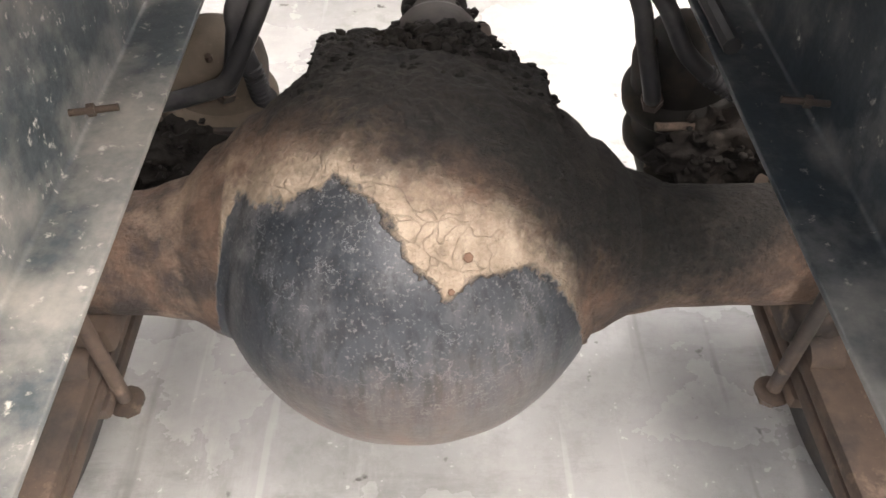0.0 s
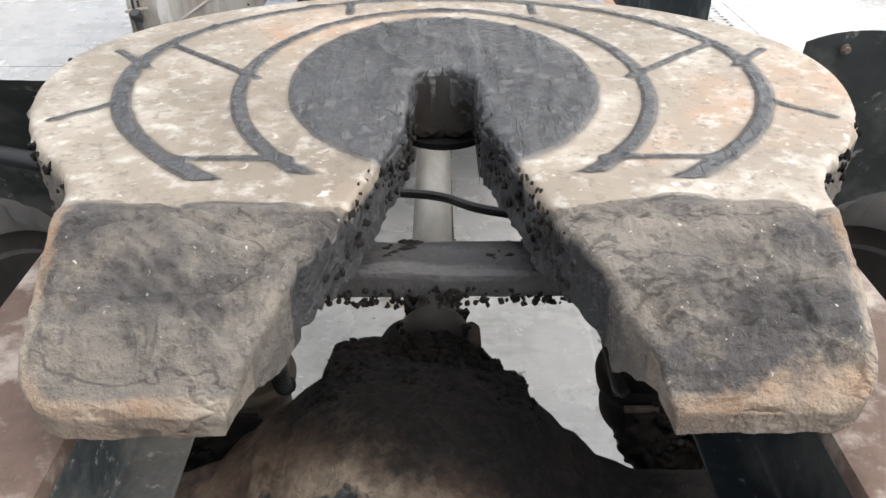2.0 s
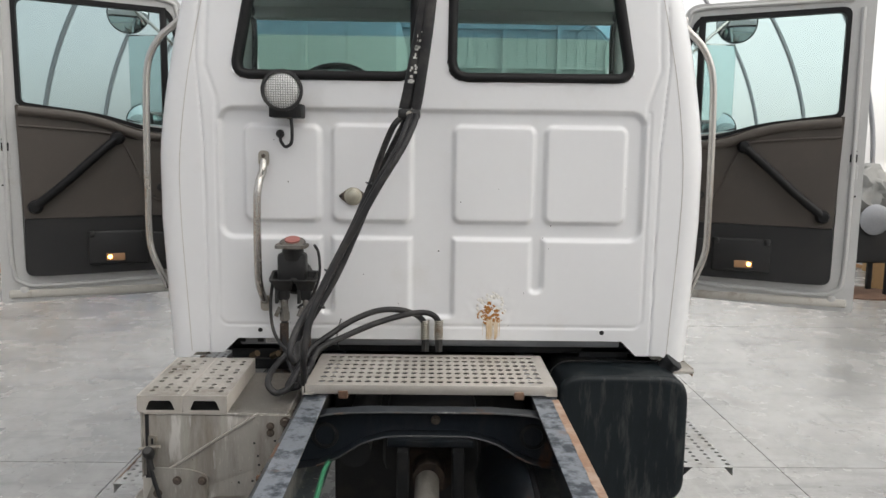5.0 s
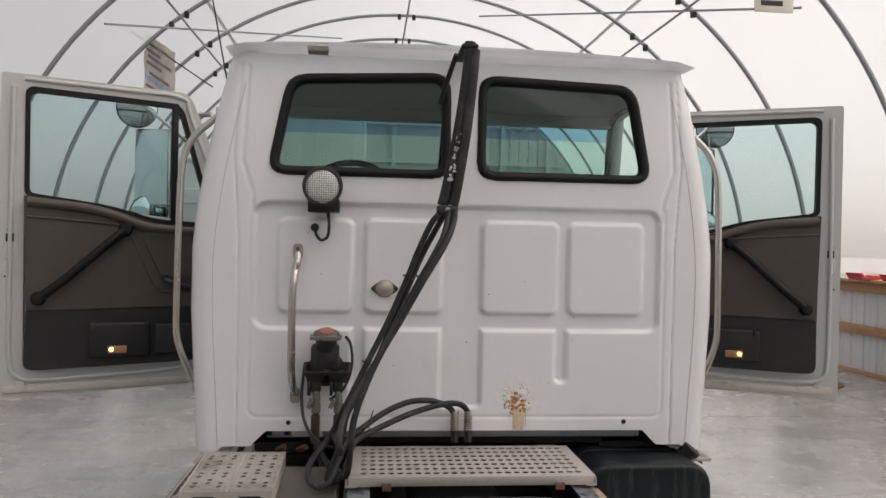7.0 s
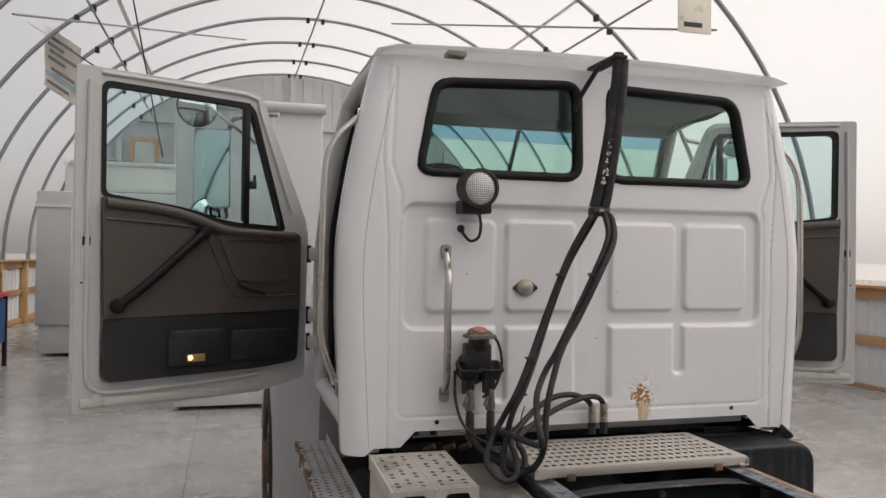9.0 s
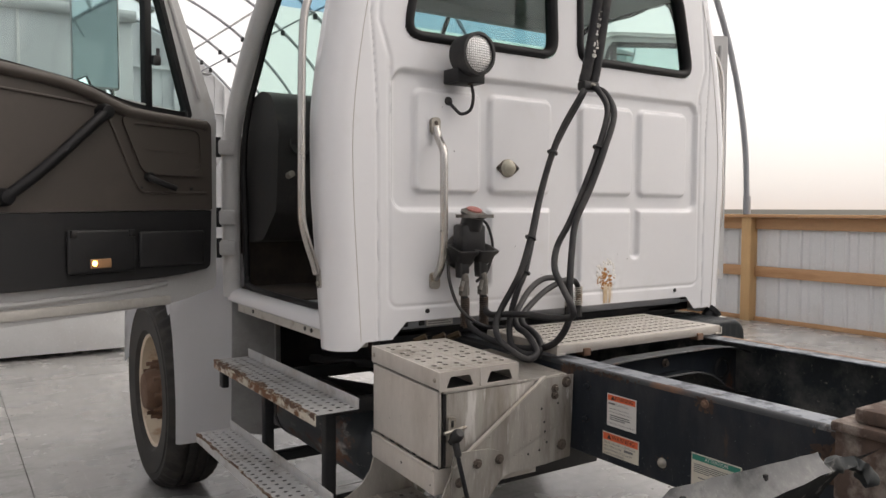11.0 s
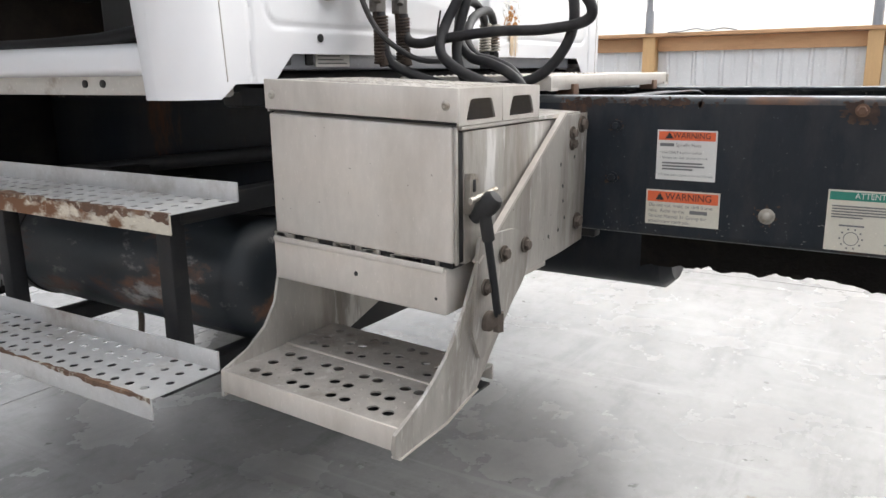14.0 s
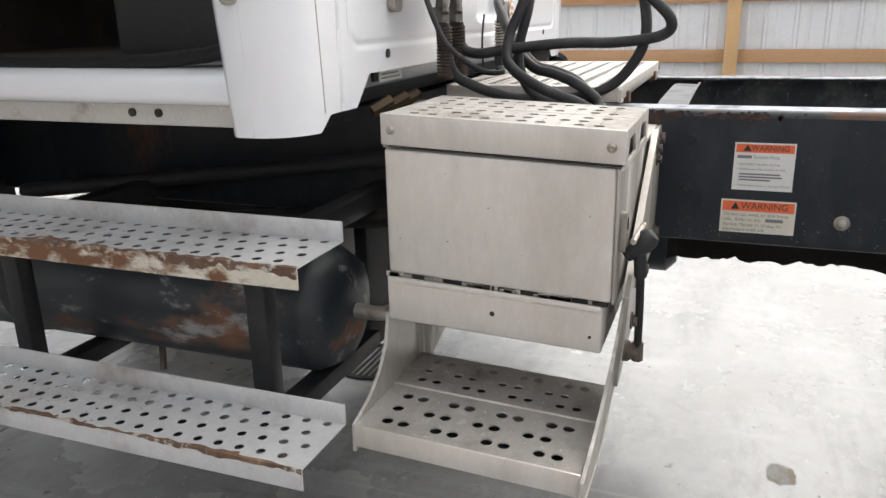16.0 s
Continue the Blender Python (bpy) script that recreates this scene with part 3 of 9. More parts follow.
    # mud kept near black for the chassis's shade, its grain imitating shaded crevices
    mud_tone = grainy(70, 0.42, 0.66, (0.0035, 0.003, 0.0028), grainy(14, 0.4, 0.70, (0.008, 0.007, 0.006), (0.032, 0.026, 0.020)))
    cm = n.new("ShaderNodeMix")
    cm.data_type = "RGBA"
    split = n.new("ShaderNodeMath")
    split.operation = "MULTIPLY"
    cracked = over(split.outputs[0], clay_tone.outputs[2], (0.06, 0.043, 0.03))
    l.new(cracked, cm.inputs[7])
    l.new(math_("MULTIPLY", clay.outputs[0], 0.85), cm.inputs[0])
    # oily mud above the clay; its dark tone also covers the right shoulder
    mudline = curve(x, [(-0.34, 0.30), (-0.27, 0.17), (-0.181, 0.148), (-0.098, 0.112), (-0.026, 0.094), (0.059, 0.064), (0.096, 0.012), (0.16, -0.03), (0.25, -0.085), (0.36, -0.075), (0.46, 0.0), (0.56, 0.12)], -0.25, 0.32)
    mud = n.new("ShaderNodeMapRange")
    mud.inputs[1].default_value, mud.inputs[2].default_value = -0.025, 0.055
    l.new(math_("ADD", math_("SUBTRACT", up, mudline), math_("ADD", edge, math_("ADD", noise_of(16, 0.06), noise_of(95, 0.09)))), mud.inputs[0])
    mm = n.new("ShaderNodeMix")
    mm.data_type = "RGBA"
    l.new(mud_tone.outputs[2], mm.inputs[7])
    l.new(math_("MULTIPLY", mud.outputs[0], 0.94), mm.inputs[0])
    l.new(dust, mm.inputs[6])
    l.new(mm.outputs[2], cm.inputs[6])
    fm = n.new("ShaderNodeMix")
    fm.data_type = "RGBA"
    l.new(fac.outputs[0], fm.inputs[0])
    l.new(cm.outputs[2], fm.inputs[6])
    l.new(streak.outputs[2], fm.inputs[7])
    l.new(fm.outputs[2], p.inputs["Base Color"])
    rm = n.new("ShaderNodeMix")
    l.new(fac.outputs[0], rm.inputs[0])
    rm.inputs[2].default_value, rm.inputs[3].default_value = 0.9, 0.42
    l.new(rm.outputs[0], p.inputs["Roughness"])
    cr = n.new("ShaderNodeTexVoronoi")
    cr.feature = "DISTANCE_TO_EDGE"
    cr.inputs["Scale"].default_value = 26
    wob = n.new("ShaderNodeTexNoise")
    wob.inputs["Scale"].default_value = 14
    l.new(tc.outputs["Object"], wob.inputs["Vector"])
    wv = n.new("ShaderNodeVectorMath")
    wv.operation = "MULTIPLY_ADD"
    wv.inputs[1].default_value = (0.12, 0.12, 0.12)
    l.new(wob.outputs["Color"], wv.inputs[0])
    l.new(tc.outputs["Object"], wv.inputs[2])
    l.new(wv.outputs[0], cr.inputs["Vector"])
    crack = n.new("ShaderNodeMapRange")
    crack.inputs[1].default_value, crack.inputs[2].default_value = 0.004, 0.022
    l.new(cr.outputs["Distance"], crack.inputs[0])
    l.new(math_("SUBTRACT", 1.0, crack.outputs[0]), split.inputs[0])
    thin = n.new("ShaderNodeMapRange")
    thin.inputs[1].default_value, thin.inputs[2].default_value = -0.04, 0.12
    l.new(noise_of(8, 1.0), thin.inputs[0])
    l.new(math_("MULTIPLY", thin.outputs[0], 0.22), split.inputs[1])
    dusty = math_("SUBTRACT", 1.0, fac.outputs[0])
    relief = math_("ADD", math_("MULTIPLY", dusty, math_("ADD", 0.9, math_("MULTIPLY", crack.outputs[0], math_("MULTIPLY", clay.outputs[0], 0.55)))), math_("MULTIPLY", math_("ADD", dusty, 0.12), noise_of(60, 2.0)))
    relief = math_("ADD", relief, math_("MULTIPLY", mud.outputs[0], math_("ADD", noise_of(40, 8.0), noise_of(120, 6.0))))
    bp = n.new("ShaderNodeBump")
    bp.inputs["Strength"].default_value, bp.inputs["Distance"].default_value = 0.9, 0.005
    l.new(relief, bp.inputs["Height"])
    l.new(bp.outputs["Normal"], p.inputs["Normal"])
    return m


M["axle"] = axle_mat()

# ---- mesh tools ----
def part(name, bm, material, parent=None, label="", smooth=True, angle=40):
    """One mesh object from a bmesh, under a thing or a part."""
    me = bpy.data.meshes.new(name)
    bmesh.ops.recalc_face_normals(bm, faces=bm.faces[:])
    if smooth:
        for f in bm.faces:
            f.smooth = True
        lim = radians(angle)
        for e in bm.edges:
            e.smooth = len(e.link_faces) == 2 and e.calc_face_angle(0) < lim
    bm.to_mesh(me)
    bm.free()
    for m in material if isinstance(material, (list, tuple)) else [material]:
        me.materials.append(m)
    ob = new(name, me)
    if parent:
        ob.parent = parent
        ob.matrix_parent_inverse = parent.matrix_world.inverted()
    if label:
        ob["label"] = label
    return ob


def empty(name, at, label, category, group="", kind=""):
    ob = new(name)
    ob.empty_display_size = 0.2
    ob.location = at
    ob.matrix_world = Matrix.Translation(at)
    return tagged(ob, label, category, group, kind)


def B():
    return bmesh.new()


def box(bm, x0, x1, y0, y1, z0, z1, bevel=0.0, m=None, seg=2):
    v = [bm.verts.new(p) for p in ((x0, y0, z0), (x1, y0, z0), (x1, y1, z0), (x0, y1, z0), (x0, y0, z1), (x1, y0, z1), (x1, y1, z1), (x0, y1, z1))]
    f = [bm.faces.new([v[i] for i in q]) for q in ((0, 3, 2, 1), (4, 5, 6, 7), (0, 1, 5, 4), (1, 2, 6, 5), (2, 3, 7, 6), (3, 0, 4, 7))]
    if bevel:
        es = list({e for q in f for e in q.edges})
        r = bmesh.ops.bevel(bm, geom=es, offset=bevel, segments=seg, profile=0.5, affect="EDGES", clamp_overlap=True)
        v = list({w for q in r["faces"] for w in q.verts} | {w for w in v if w.is_valid})
    if m is not None:
        bmesh.ops.transform(bm, matrix=m, verts=[w for w in v if w.is_valid])
    return bm


def basis(d):
    d = Vector(d).normalized()
    a = d.cross(Vector((0, 0, 1)) if abs(d.z) < 0.9 else Vector((1, 0, 0))).normalized()
    return d, a, d.cross(a).normalized()


def lathe(bm, p0, d, profile, seg=28, closed=False):
    """Turns a profile of (along, radius) about the axis from p0 along d."""
    d, a, b = basis(d)
    p0 = Vector(p0)
    rings = []
    for s, r in profile:
        c = p0 + d * s
        if r < 1e-6:
            rings.append([bm.verts.new(c)])
        else:
            rings.append([bm.verts.new(c + (a * math.cos(t) + b * math.sin(t)) * r) for t in (2 * math.pi * i / seg for i in range(seg))])
    pairs = list(zip(rings, rings[1:])) + ([(rings[-1], rings[0])] if closed else [])
    for r0, r1 in pairs:
        for i in range(seg):
            j = (i + 1) % seg
            q = [r0[i % len(r0)], r0[j % len(r0)], r1[j % len(r1)], r1[i % len(r1)]]
            q = [w for k, w in enumerate(q) if w not in q[:k]]
            if len(q) > 2:
                bm.faces.new(q)
    return bm


def cyl(bm, p0, p1, r, seg=20, r2=None, bev=0.0):
    d = Vector(p1) - Vector(p0)
    h = d.length
    r2 = r if r2 is None else r2
    b = min(bev, h / 2.5, r * 0.9, r2 * 0.9)
    prof = [(0, 0), (0, r - b), (b, r), (h - b, r2), (h, r2 - b), (h, 0)] if b else [(0, 0), (0, r), (h, r2), (h, 0)]
    return lathe(bm, p0, d, prof, seg)


def smooth_path(pts, n=8):
    """Catmull-Rom through the points."""
    p = [Vector(q) for q in pts]
    p = [p[0] * 2 - p[1]] + p + [p[-1] * 2 - p[-2]]
    res = []
    for i in range(1, len(p) - 2):
        for k in range(n):
            t = k / n
            res.append(0.5 * ((2 * p[i]) + (p[i + 1] - p[i - 1]) * t + (2 * p[i - 1] - 5 * p[i] + 4 * p[i + 1] - p[i + 2]) * t * t + (3 * p[i] - p[i - 1] - 3 * p[i + 1] + p[i + 2]) * t ** 3))
    return res + [p[-2]]


def sweep(bm, pts, r, seg=12, n=8, smooth=True, radii=None):
    path = smooth_path(pts, n) if smooth else [Vector(q) for q in pts]
    d, a, b = basis(path[1] - path[0])
    rings = []
    for i, q in enumerate(path):
        t = (path[min(i + 1, len(path) - 1)] - path[max(i - 1, 0)]).normalized()
        a = (a - t * a.dot(t)).normalized()
        b = t.cross(a)
        rr = r if radii is None else radii(i / (len(path) - 1))
        rings.append([bm.verts.new(q + (a * math.cos(2 * math.pi * k / seg) + b * math.sin(2 * math.pi * k / seg)) * rr) for k in range(seg)])
    for r0, r1 in zip(rings, rings[1:]):
        for k in range(seg):
            bm.faces.new((r0[k], r0[(k + 1) % seg], r1[(k + 1) % seg], r1[k]))
    bm.faces.new(rings[0][::-1])
    bm.faces.new(rings[-1])
    return bm


def prism(bm, pts, axis, a0, a1, holes=()):
    """A plate: the outline pts in the two other axes (in x, y, z order), from a0 to a1 along the axis."""
    def at(p, a):
        q = list(p)
        q.insert("xyz".index(axis), a)
        return Vector(q)
    lo, hi = [bm.verts.new(at(p, a0)) for p in pts], [bm.verts.new(at(p, a1)) for p in pts]
    bm.faces.new(lo)
    bm.faces.new(hi[::-1])
    for i in range(len(pts)):
        j = (i + 1) % len(pts)
        bm.faces.new((lo[i], hi[i], hi[j], lo[j]))
    return bm


def rounded(pts, r, n=5):
    """A polygon with its corners rounded."""
    res = []
    k = len(pts)
    for i in range(k):
        p0, p, p1 = Vector(pts[i - 1]), Vector(pts[i]), Vector(pts[(i + 1) % k])
        a, b = (p0 - p), (p1 - p)
        rr = r[i] if isinstance(r, (list, tuple)) else r
        c = min(rr, a.length * 0.49, b.length * 0.49)
        s, e = p + a.normalized() * c, p + b.normalized() * c
        for j in range(n + 1):
            t = j / n
            res.append(tuple(s * (1 - t) ** 2 + p * 2 * t * (1 - t) + e * t * t))
    return res


def frame_ring(bm, outer, inner, axis, a0, a1):
    """A ring plate between two outlines with the same count of points."""
    def at(p, a):
        q = list(p)
        q.insert("xyz".index(axis), a)
        return Vector(q)
    k = len(outer)
    o0, o1, i0, i1 = ([bm.verts.new(at(p, a)) for p in ps] for ps, a in ((outer, a0), (outer, a1), (inner, a0), (inner, a1)))
    for i in range(k):
        j = (i + 1) % k
        for q in ((o0[i], o0[j], i0[j], i0[i]), (o1[j], o1[i], i1[i], i1[j]), (o0[j], o0[i], o1[i], o1[j]), (i0[i], i0[j], i1[j], i1[i])):
            bm.faces.new(q)
    return bm


def perforated(bm, x0, x1, y0, y1, z, thick, nx, ny, radius, holes):
    """A level sheet with round holes: holes(i, j) gives the radius's factor in that cell (0: none; below 0: a raised dimple)."""
    dx, dy = (x1 - x0) / nx, (y1 - y0) / ny
    grid = {}

    def corner(i, j, k):
        if (i, j, k) not in grid:
            grid[i, j, k] = bm.verts.new((x0 + i * dx, y0 + j * dy, z - k * thick))
        return grid[i, j, k]
    for i in range(nx):
        for j in range(ny):
            f = holes(i, j)
            cs = [(i, j), (i + 1, j), (i + 1, j + 1), (i, j + 1)]
            top, bot = [corner(*c, 0) for c in cs], [corner(*c, 1) for c in cs]
            cx, cy, r = x0 + (i + 0.5) * dx, y0 + (j + 0.5) * dy, min(radius * abs(f), dx * 0.47, dy * 0.47)
            if f == 0:
                bm.faces.new(top)
                bm.faces.new(bot[::-1])
                continue
            n = 8
            cir = []
            for lev in (0, 1):
                cir.append([bm.verts.new((cx + r * math.cos(a), cy + r * math.sin(a), z - lev * thick)) for a in (math.pi * (1.25 + 2 * q / n) for q in range(n))])
            for lev, cn in ((0, top), (1, bot)):
                c = cir[lev]
                for q in range(4):
                    v0, v1 = cn[q], cn[(q + 1) % 4]
                    a, b, d = c[2 * q], c[2 * q + 1], c[(2 * q + 2) % 8]
                    for face in ((v0, v1, b), (v0, b, a), (v1, d, b)):
                        bm.faces.new(face if lev == 0 else face[::-1])
            if f > 0:
                for q in range(8):
                    bm.faces.new((cir[0][q], cir[0][(q + 1) % 8], cir[1][(q + 1) % 8], cir[1][q]))
            else:
                tip = bm.verts.new((cx, cy, z + r * 0.55))
                for q in range(8):
                    bm.faces.new((cir[0][q], cir[0][(q + 1) % 8], tip))
                bm.faces.new(cir[1][::-1])
    for (i, j, k) in list(grid):
        if k == 0:
            if j in (0, ny) and i < nx and (i + 1, j, 0) in grid:
                bm.faces.new((grid[i, j, 0], grid[i + 1, j, 0], grid[i + 1, j, 1], grid[i, j, 1]))
            if i in (0, nx) and j < ny and (i, j + 1, 0) in grid:
                bm.faces.new((grid[i, j, 0], grid[i, j + 1, 0], grid[i, j + 1, 1], grid[i, j, 1]))
    return bm


def hexbolt(bm, at, d, r=0.011, h=0.009, washer=True):
    d = Vector(d).normalized()
    at = Vector(at)
    if washer:
        cyl(bm, at, at + d * 0.003, r * 1.45, 14)
    cyl(bm, at + d * 0.003, at + d * (0.003 + h), r, 6, bev=0.0015)
    return bm


def lump(bm, at, r, seed, squash=(1, 1, 1), rough=0.45, sub=2):
    """An uneven clod."""
    s = bmesh.ops.create_icosphere(bm, subdivisions=sub, radius=1.0)
    for v in s["verts"]:
        k = 1 + rough * (noise.noise(v.co * 1.6 + Vector((seed * 3.7, seed, -seed))) + 0.6 * noise.noise(v.co * 4.1 + Vector((seed, seed * 2.3, 0))))
        v.co = Vector(at) + Vector((v.co.x * squash[0], v.co.y * squash[1], v.co.z * squash[2])) * (r * k)
    return bm


def text_mesh(bm, words, at, u, v, size, lift, width=None):
    """Flat letters in the plane of u (along the line) and v (up), from the built-in font."""
    cu = bpy.data.curves.new("t", "FONT")
    cu.body, cu.size = words, 1.0
    ob = new("t", cu)
    bpy.context.view_layer.update()
    me = bpy.data.meshes.new_from_object(ob.evaluated_get(bpy.context.evaluated_depsgraph_get()))
    u, v, at = Vector(u), Vector(v), Vector(at)
    w = max((q.co.x for q in me.vertices), default=1)
    k = size if width is None else width / w
    vs = [bm.verts.new(at + u * (q.co.x * k) + v * (q.co.y * size) + u.cross(v) * lift) for q in me.vertices]
    for p in me.polygons:
        try:
            bm.faces.new([vs[i] for i in p.vertices])
        except ValueError:
            pass
    bpy.data.objects.remove(ob)
    bpy.data.curves.remove(cu)
    bpy.data.meshes.remove(me)
    return bm


def bar_on(bm, at, u, v, w, h, lift):
    u, v, at = Vector(u), Vector(v), Vector(at)
    n = u.cross(v) * lift
    q = [bm.verts.new(at + n + u * a + v * b) for a, b in ((0, 0), (w, 0), (w, h), (0, h))]
    bm.faces.new(q)
    return bm

def flecks(name, material, parent, at, u, v, spread, count, size, seed, label="", lift=0.0006, core=0.0):
    """Flat ragged flakes strewn round a point of a flat face; u and v span the face, spread says how far. With a core they crowd the middle."""
    r_ = random.Random(seed)
    bm = B()
    at, u, v = Vector(at), Vector(u), Vector(v)
    nrm = u.cross(v).normalized()
    for k in range(count):
        a, b = r_.uniform(-1, 1), r_.uniform(-1, 1)
        if core:
            a, b = a * abs(a) ** core, b * abs(b) ** core
        c = at + u * (a * spread[0]) + v * (b * spread[1]) + nrm * (lift + 0.00002 * (k % 17))
        rad = r_.uniform(*size) * (1.5 - max(abs(a), abs(b)) if core else 1)
        n_ = r_.randint(6, 9)
        tw, st = r_.uniform(0, 6.28), r_.uniform(0.6, 1.7)
        bm.faces.new([bm.verts.new(c + u * (math.cos(tw + 6.283 * q / n_) * rad * st * r_.uniform(0.55, 1.2)) + v * (math.sin(tw + 6.283 * q / n_) * rad / st * r_.uniform(0.55, 1.2))) for q in range(n_)])
    ob = part(name, bm, material, parent, label, smooth=False)
    ob["kind"] = "stuff"
    return ob


# ---- the shelter ----
XR, XL, WALL_TOP, Y_END, Y_BACK = 7.0, -6.1, 1.5, 24.5, -12.2
CX, HALF, RISE = 0.45, 6.55, 5.8

floor = tagged(part("floor", box(B(), -6.4, 7.3, Y_BACK, Y_END, FLOOR - 0.25, FLOOR - 0.006), M["joint"]), "dark joint bed under pale concrete floor slabs", "floor", kind="structure")
xs, ys = [-6.4, -5.5, -1.74, 2.05, 5.83, 7.3], [Y_BACK, -10.3, -6.6, -3.04, 0.66, 4.36, 8.06, 11.76, 15.46, 19.16, 22.86, Y_END]
for x0, x1 in zip(xs, xs[1:]):
    for y0, y1 in zip(ys, ys[1:]):
        part("slab", box(B(), x0 + 0.003, x1 - 0.003, y0 + 0.003, y1 - 0.003, FLOOR - 0.06, FLOOR), M["concrete"], floor, smooth=False)
ground = tagged(part("ground", box(B(), -400, 400, -400, 400, FLOOR - 0.6, FLOOR - 0.3), M["concrete"]), "pale ground outside the shelter", "ground", kind="structure")

drain = empty("floor_drain", (0.16, 3.48, FLOOR), "round cast iron drain grate in the concrete floor", "drain")
bm = B()
lathe(bm, (0.16, 3.48, FLOOR + 0.001), (0, 0, 1), [(0, 0.145), (0.004, 0.145), (0.004, 0.125), (0.0, 0.125)], 32, closed=True)
part("rim", bm, M["iron"], drain)
for k in range(-5, 6):
    h = math.sqrt(0.125 ** 2 - (k * 0.022) ** 2)
    part("slat", box(B(), 0.16 - h, 0.16 + h, 3.48 + k * 0.022 - 0.005, 3.48 + k * 0.022 + 0.005, FLOOR + 0.001, FLOOR + 0.004), M["iron"], drain, smooth=False)


def arch_at(a):
    """Place on the arch for an angle from the right foot (0) to the left foot (pi)."""
    return CX + HALF * math.cos(a), WALL_TOP + RISE * math.sin(a)


# fabric cover and its arches
cover_bm = B()
N = 40
rows = [[cover_bm.verts.new((CX + (HALF + 0.06) * math.cos(math.pi * i / N), y, WALL_TOP - 0.02 + (RISE + 0.06) * math.sin(math.pi * i / N))) for i in range(N + 1)] for y in np.linspace(Y_BACK, Y_END, 31)]
for r0, r1 in zip(rows, rows[1:]):
    for i in range(N):
        cover_bm.faces.new((r0[i], r0[i + 1], r1[i + 1], r1[i]))
tagged(part("ceiling", cover_bm, M["cover"]), "white translucent fabric cover stretched over steel arches", "ceiling", kind="structure")

arch_y = [-12.2, -9.77, -7.33, -4.89, -2.45, -0.01, 2.43, 4.72, 7.06, 9.6, 12.2, 14.4, 16.5, 18.4, 20.55, 22.5, 24.3]
frame_ob = empty("arch_frame", (CX, 0, WALL_TOP), "grey galvanised steel arches with purlins and clamps", "frame", kind="structure")
for y in arch_y:
    part("arch", sweep(B(), [(*(lambda p: (p[0], y, p[1]))(arch_at(math.pi * i / 24)),) for i in range(25)], 0.038, 10, 3), M["galv"], frame_ob)
for a, r in ((math.pi / 2, 0.022), (math.pi * 0.27, 0.02), (math.pi * 0.73, 0.02)):
    x, z = arch_at(a)
    k = 0.93 if a != math.pi / 2 else 0.985
    x, z = CX + (x - CX) * k, WALL_TOP + (z - WALL_TOP) * k
    part("purlin", cyl(B(), (x, Y_BACK, z), (x, Y_END, z), r, 10), M["galv"], frame_ob)
    for y in arch_y[5:]:
        for s in (-0.16, 0.16):
            bm = B()
            xx, zz = arch_at(a + s / 6)
            box(bm, xx - 0.04, xx + 0.04, y - 0.045, y + 0.045, zz - 0.10, zz + 0.02, 0.01)
            part("clamp", bm, M["black_steel"], frame_ob)
# sway bracing straps
for y0, y1, a0, a1 in ((9.75, 17.07, 0.22, 0.42), (12.19, 19.5, 0.78, 0.58)):
    p, q = arch_at(math.pi * a0), arch_at(math.pi * a1)
    part("brace_cable", cyl(B(), (CX + (p[0] - CX) * 0.97, y0, p[1] - 0.12), (CX + (q[0] - CX) * 0.97, y1, q[1] - 0.15), 0.018, 8), M["galv"], frame_ob)
bm = B()
p, q = arch_at(math.pi * 0.30), arch_at(math.pi * 0.30)
for sgn, a in ((1, 0.30), (-1, 0.70)):
    p = arch_at(math.pi * a)
    box(bm, p[0] - 0.04, p[0] + 0.04, Y_BACK, Y_END, p[1] - 0.006, p[1] + 0.006)
part("seam_band", bm, M["siding"], frame_ob, "pale seam band of the cover", smooth=False)


def corrugated(bm, x0, y0, y1, z0, z1, side):
    """Steel siding in a plane x = const, with ribs each 0.3 m and small flutes between."""
    prof, y = [], y0
    while y < y1:
        prof += [(y, 0), (y + 0.13, 0), (y + 0.145, 0.006), (y + 0.16, 0.006), (y + 0.175, 0), (y + 0.245, 0), (y + 0.262, 0.02), (y + 0.285, 0.02), (y + 0.302, 0)]
        y += 0.305
    vs = [[bm.verts.new((x0 - side * d, min(yy, y1), z)) for yy, d in prof] for z in (z0, z1)]
    for i in range(len(prof) - 1):
        bm.faces.new((vs[0][i], vs[0][i + 1], vs[1][i + 1], vs[1][i]))
    return bm


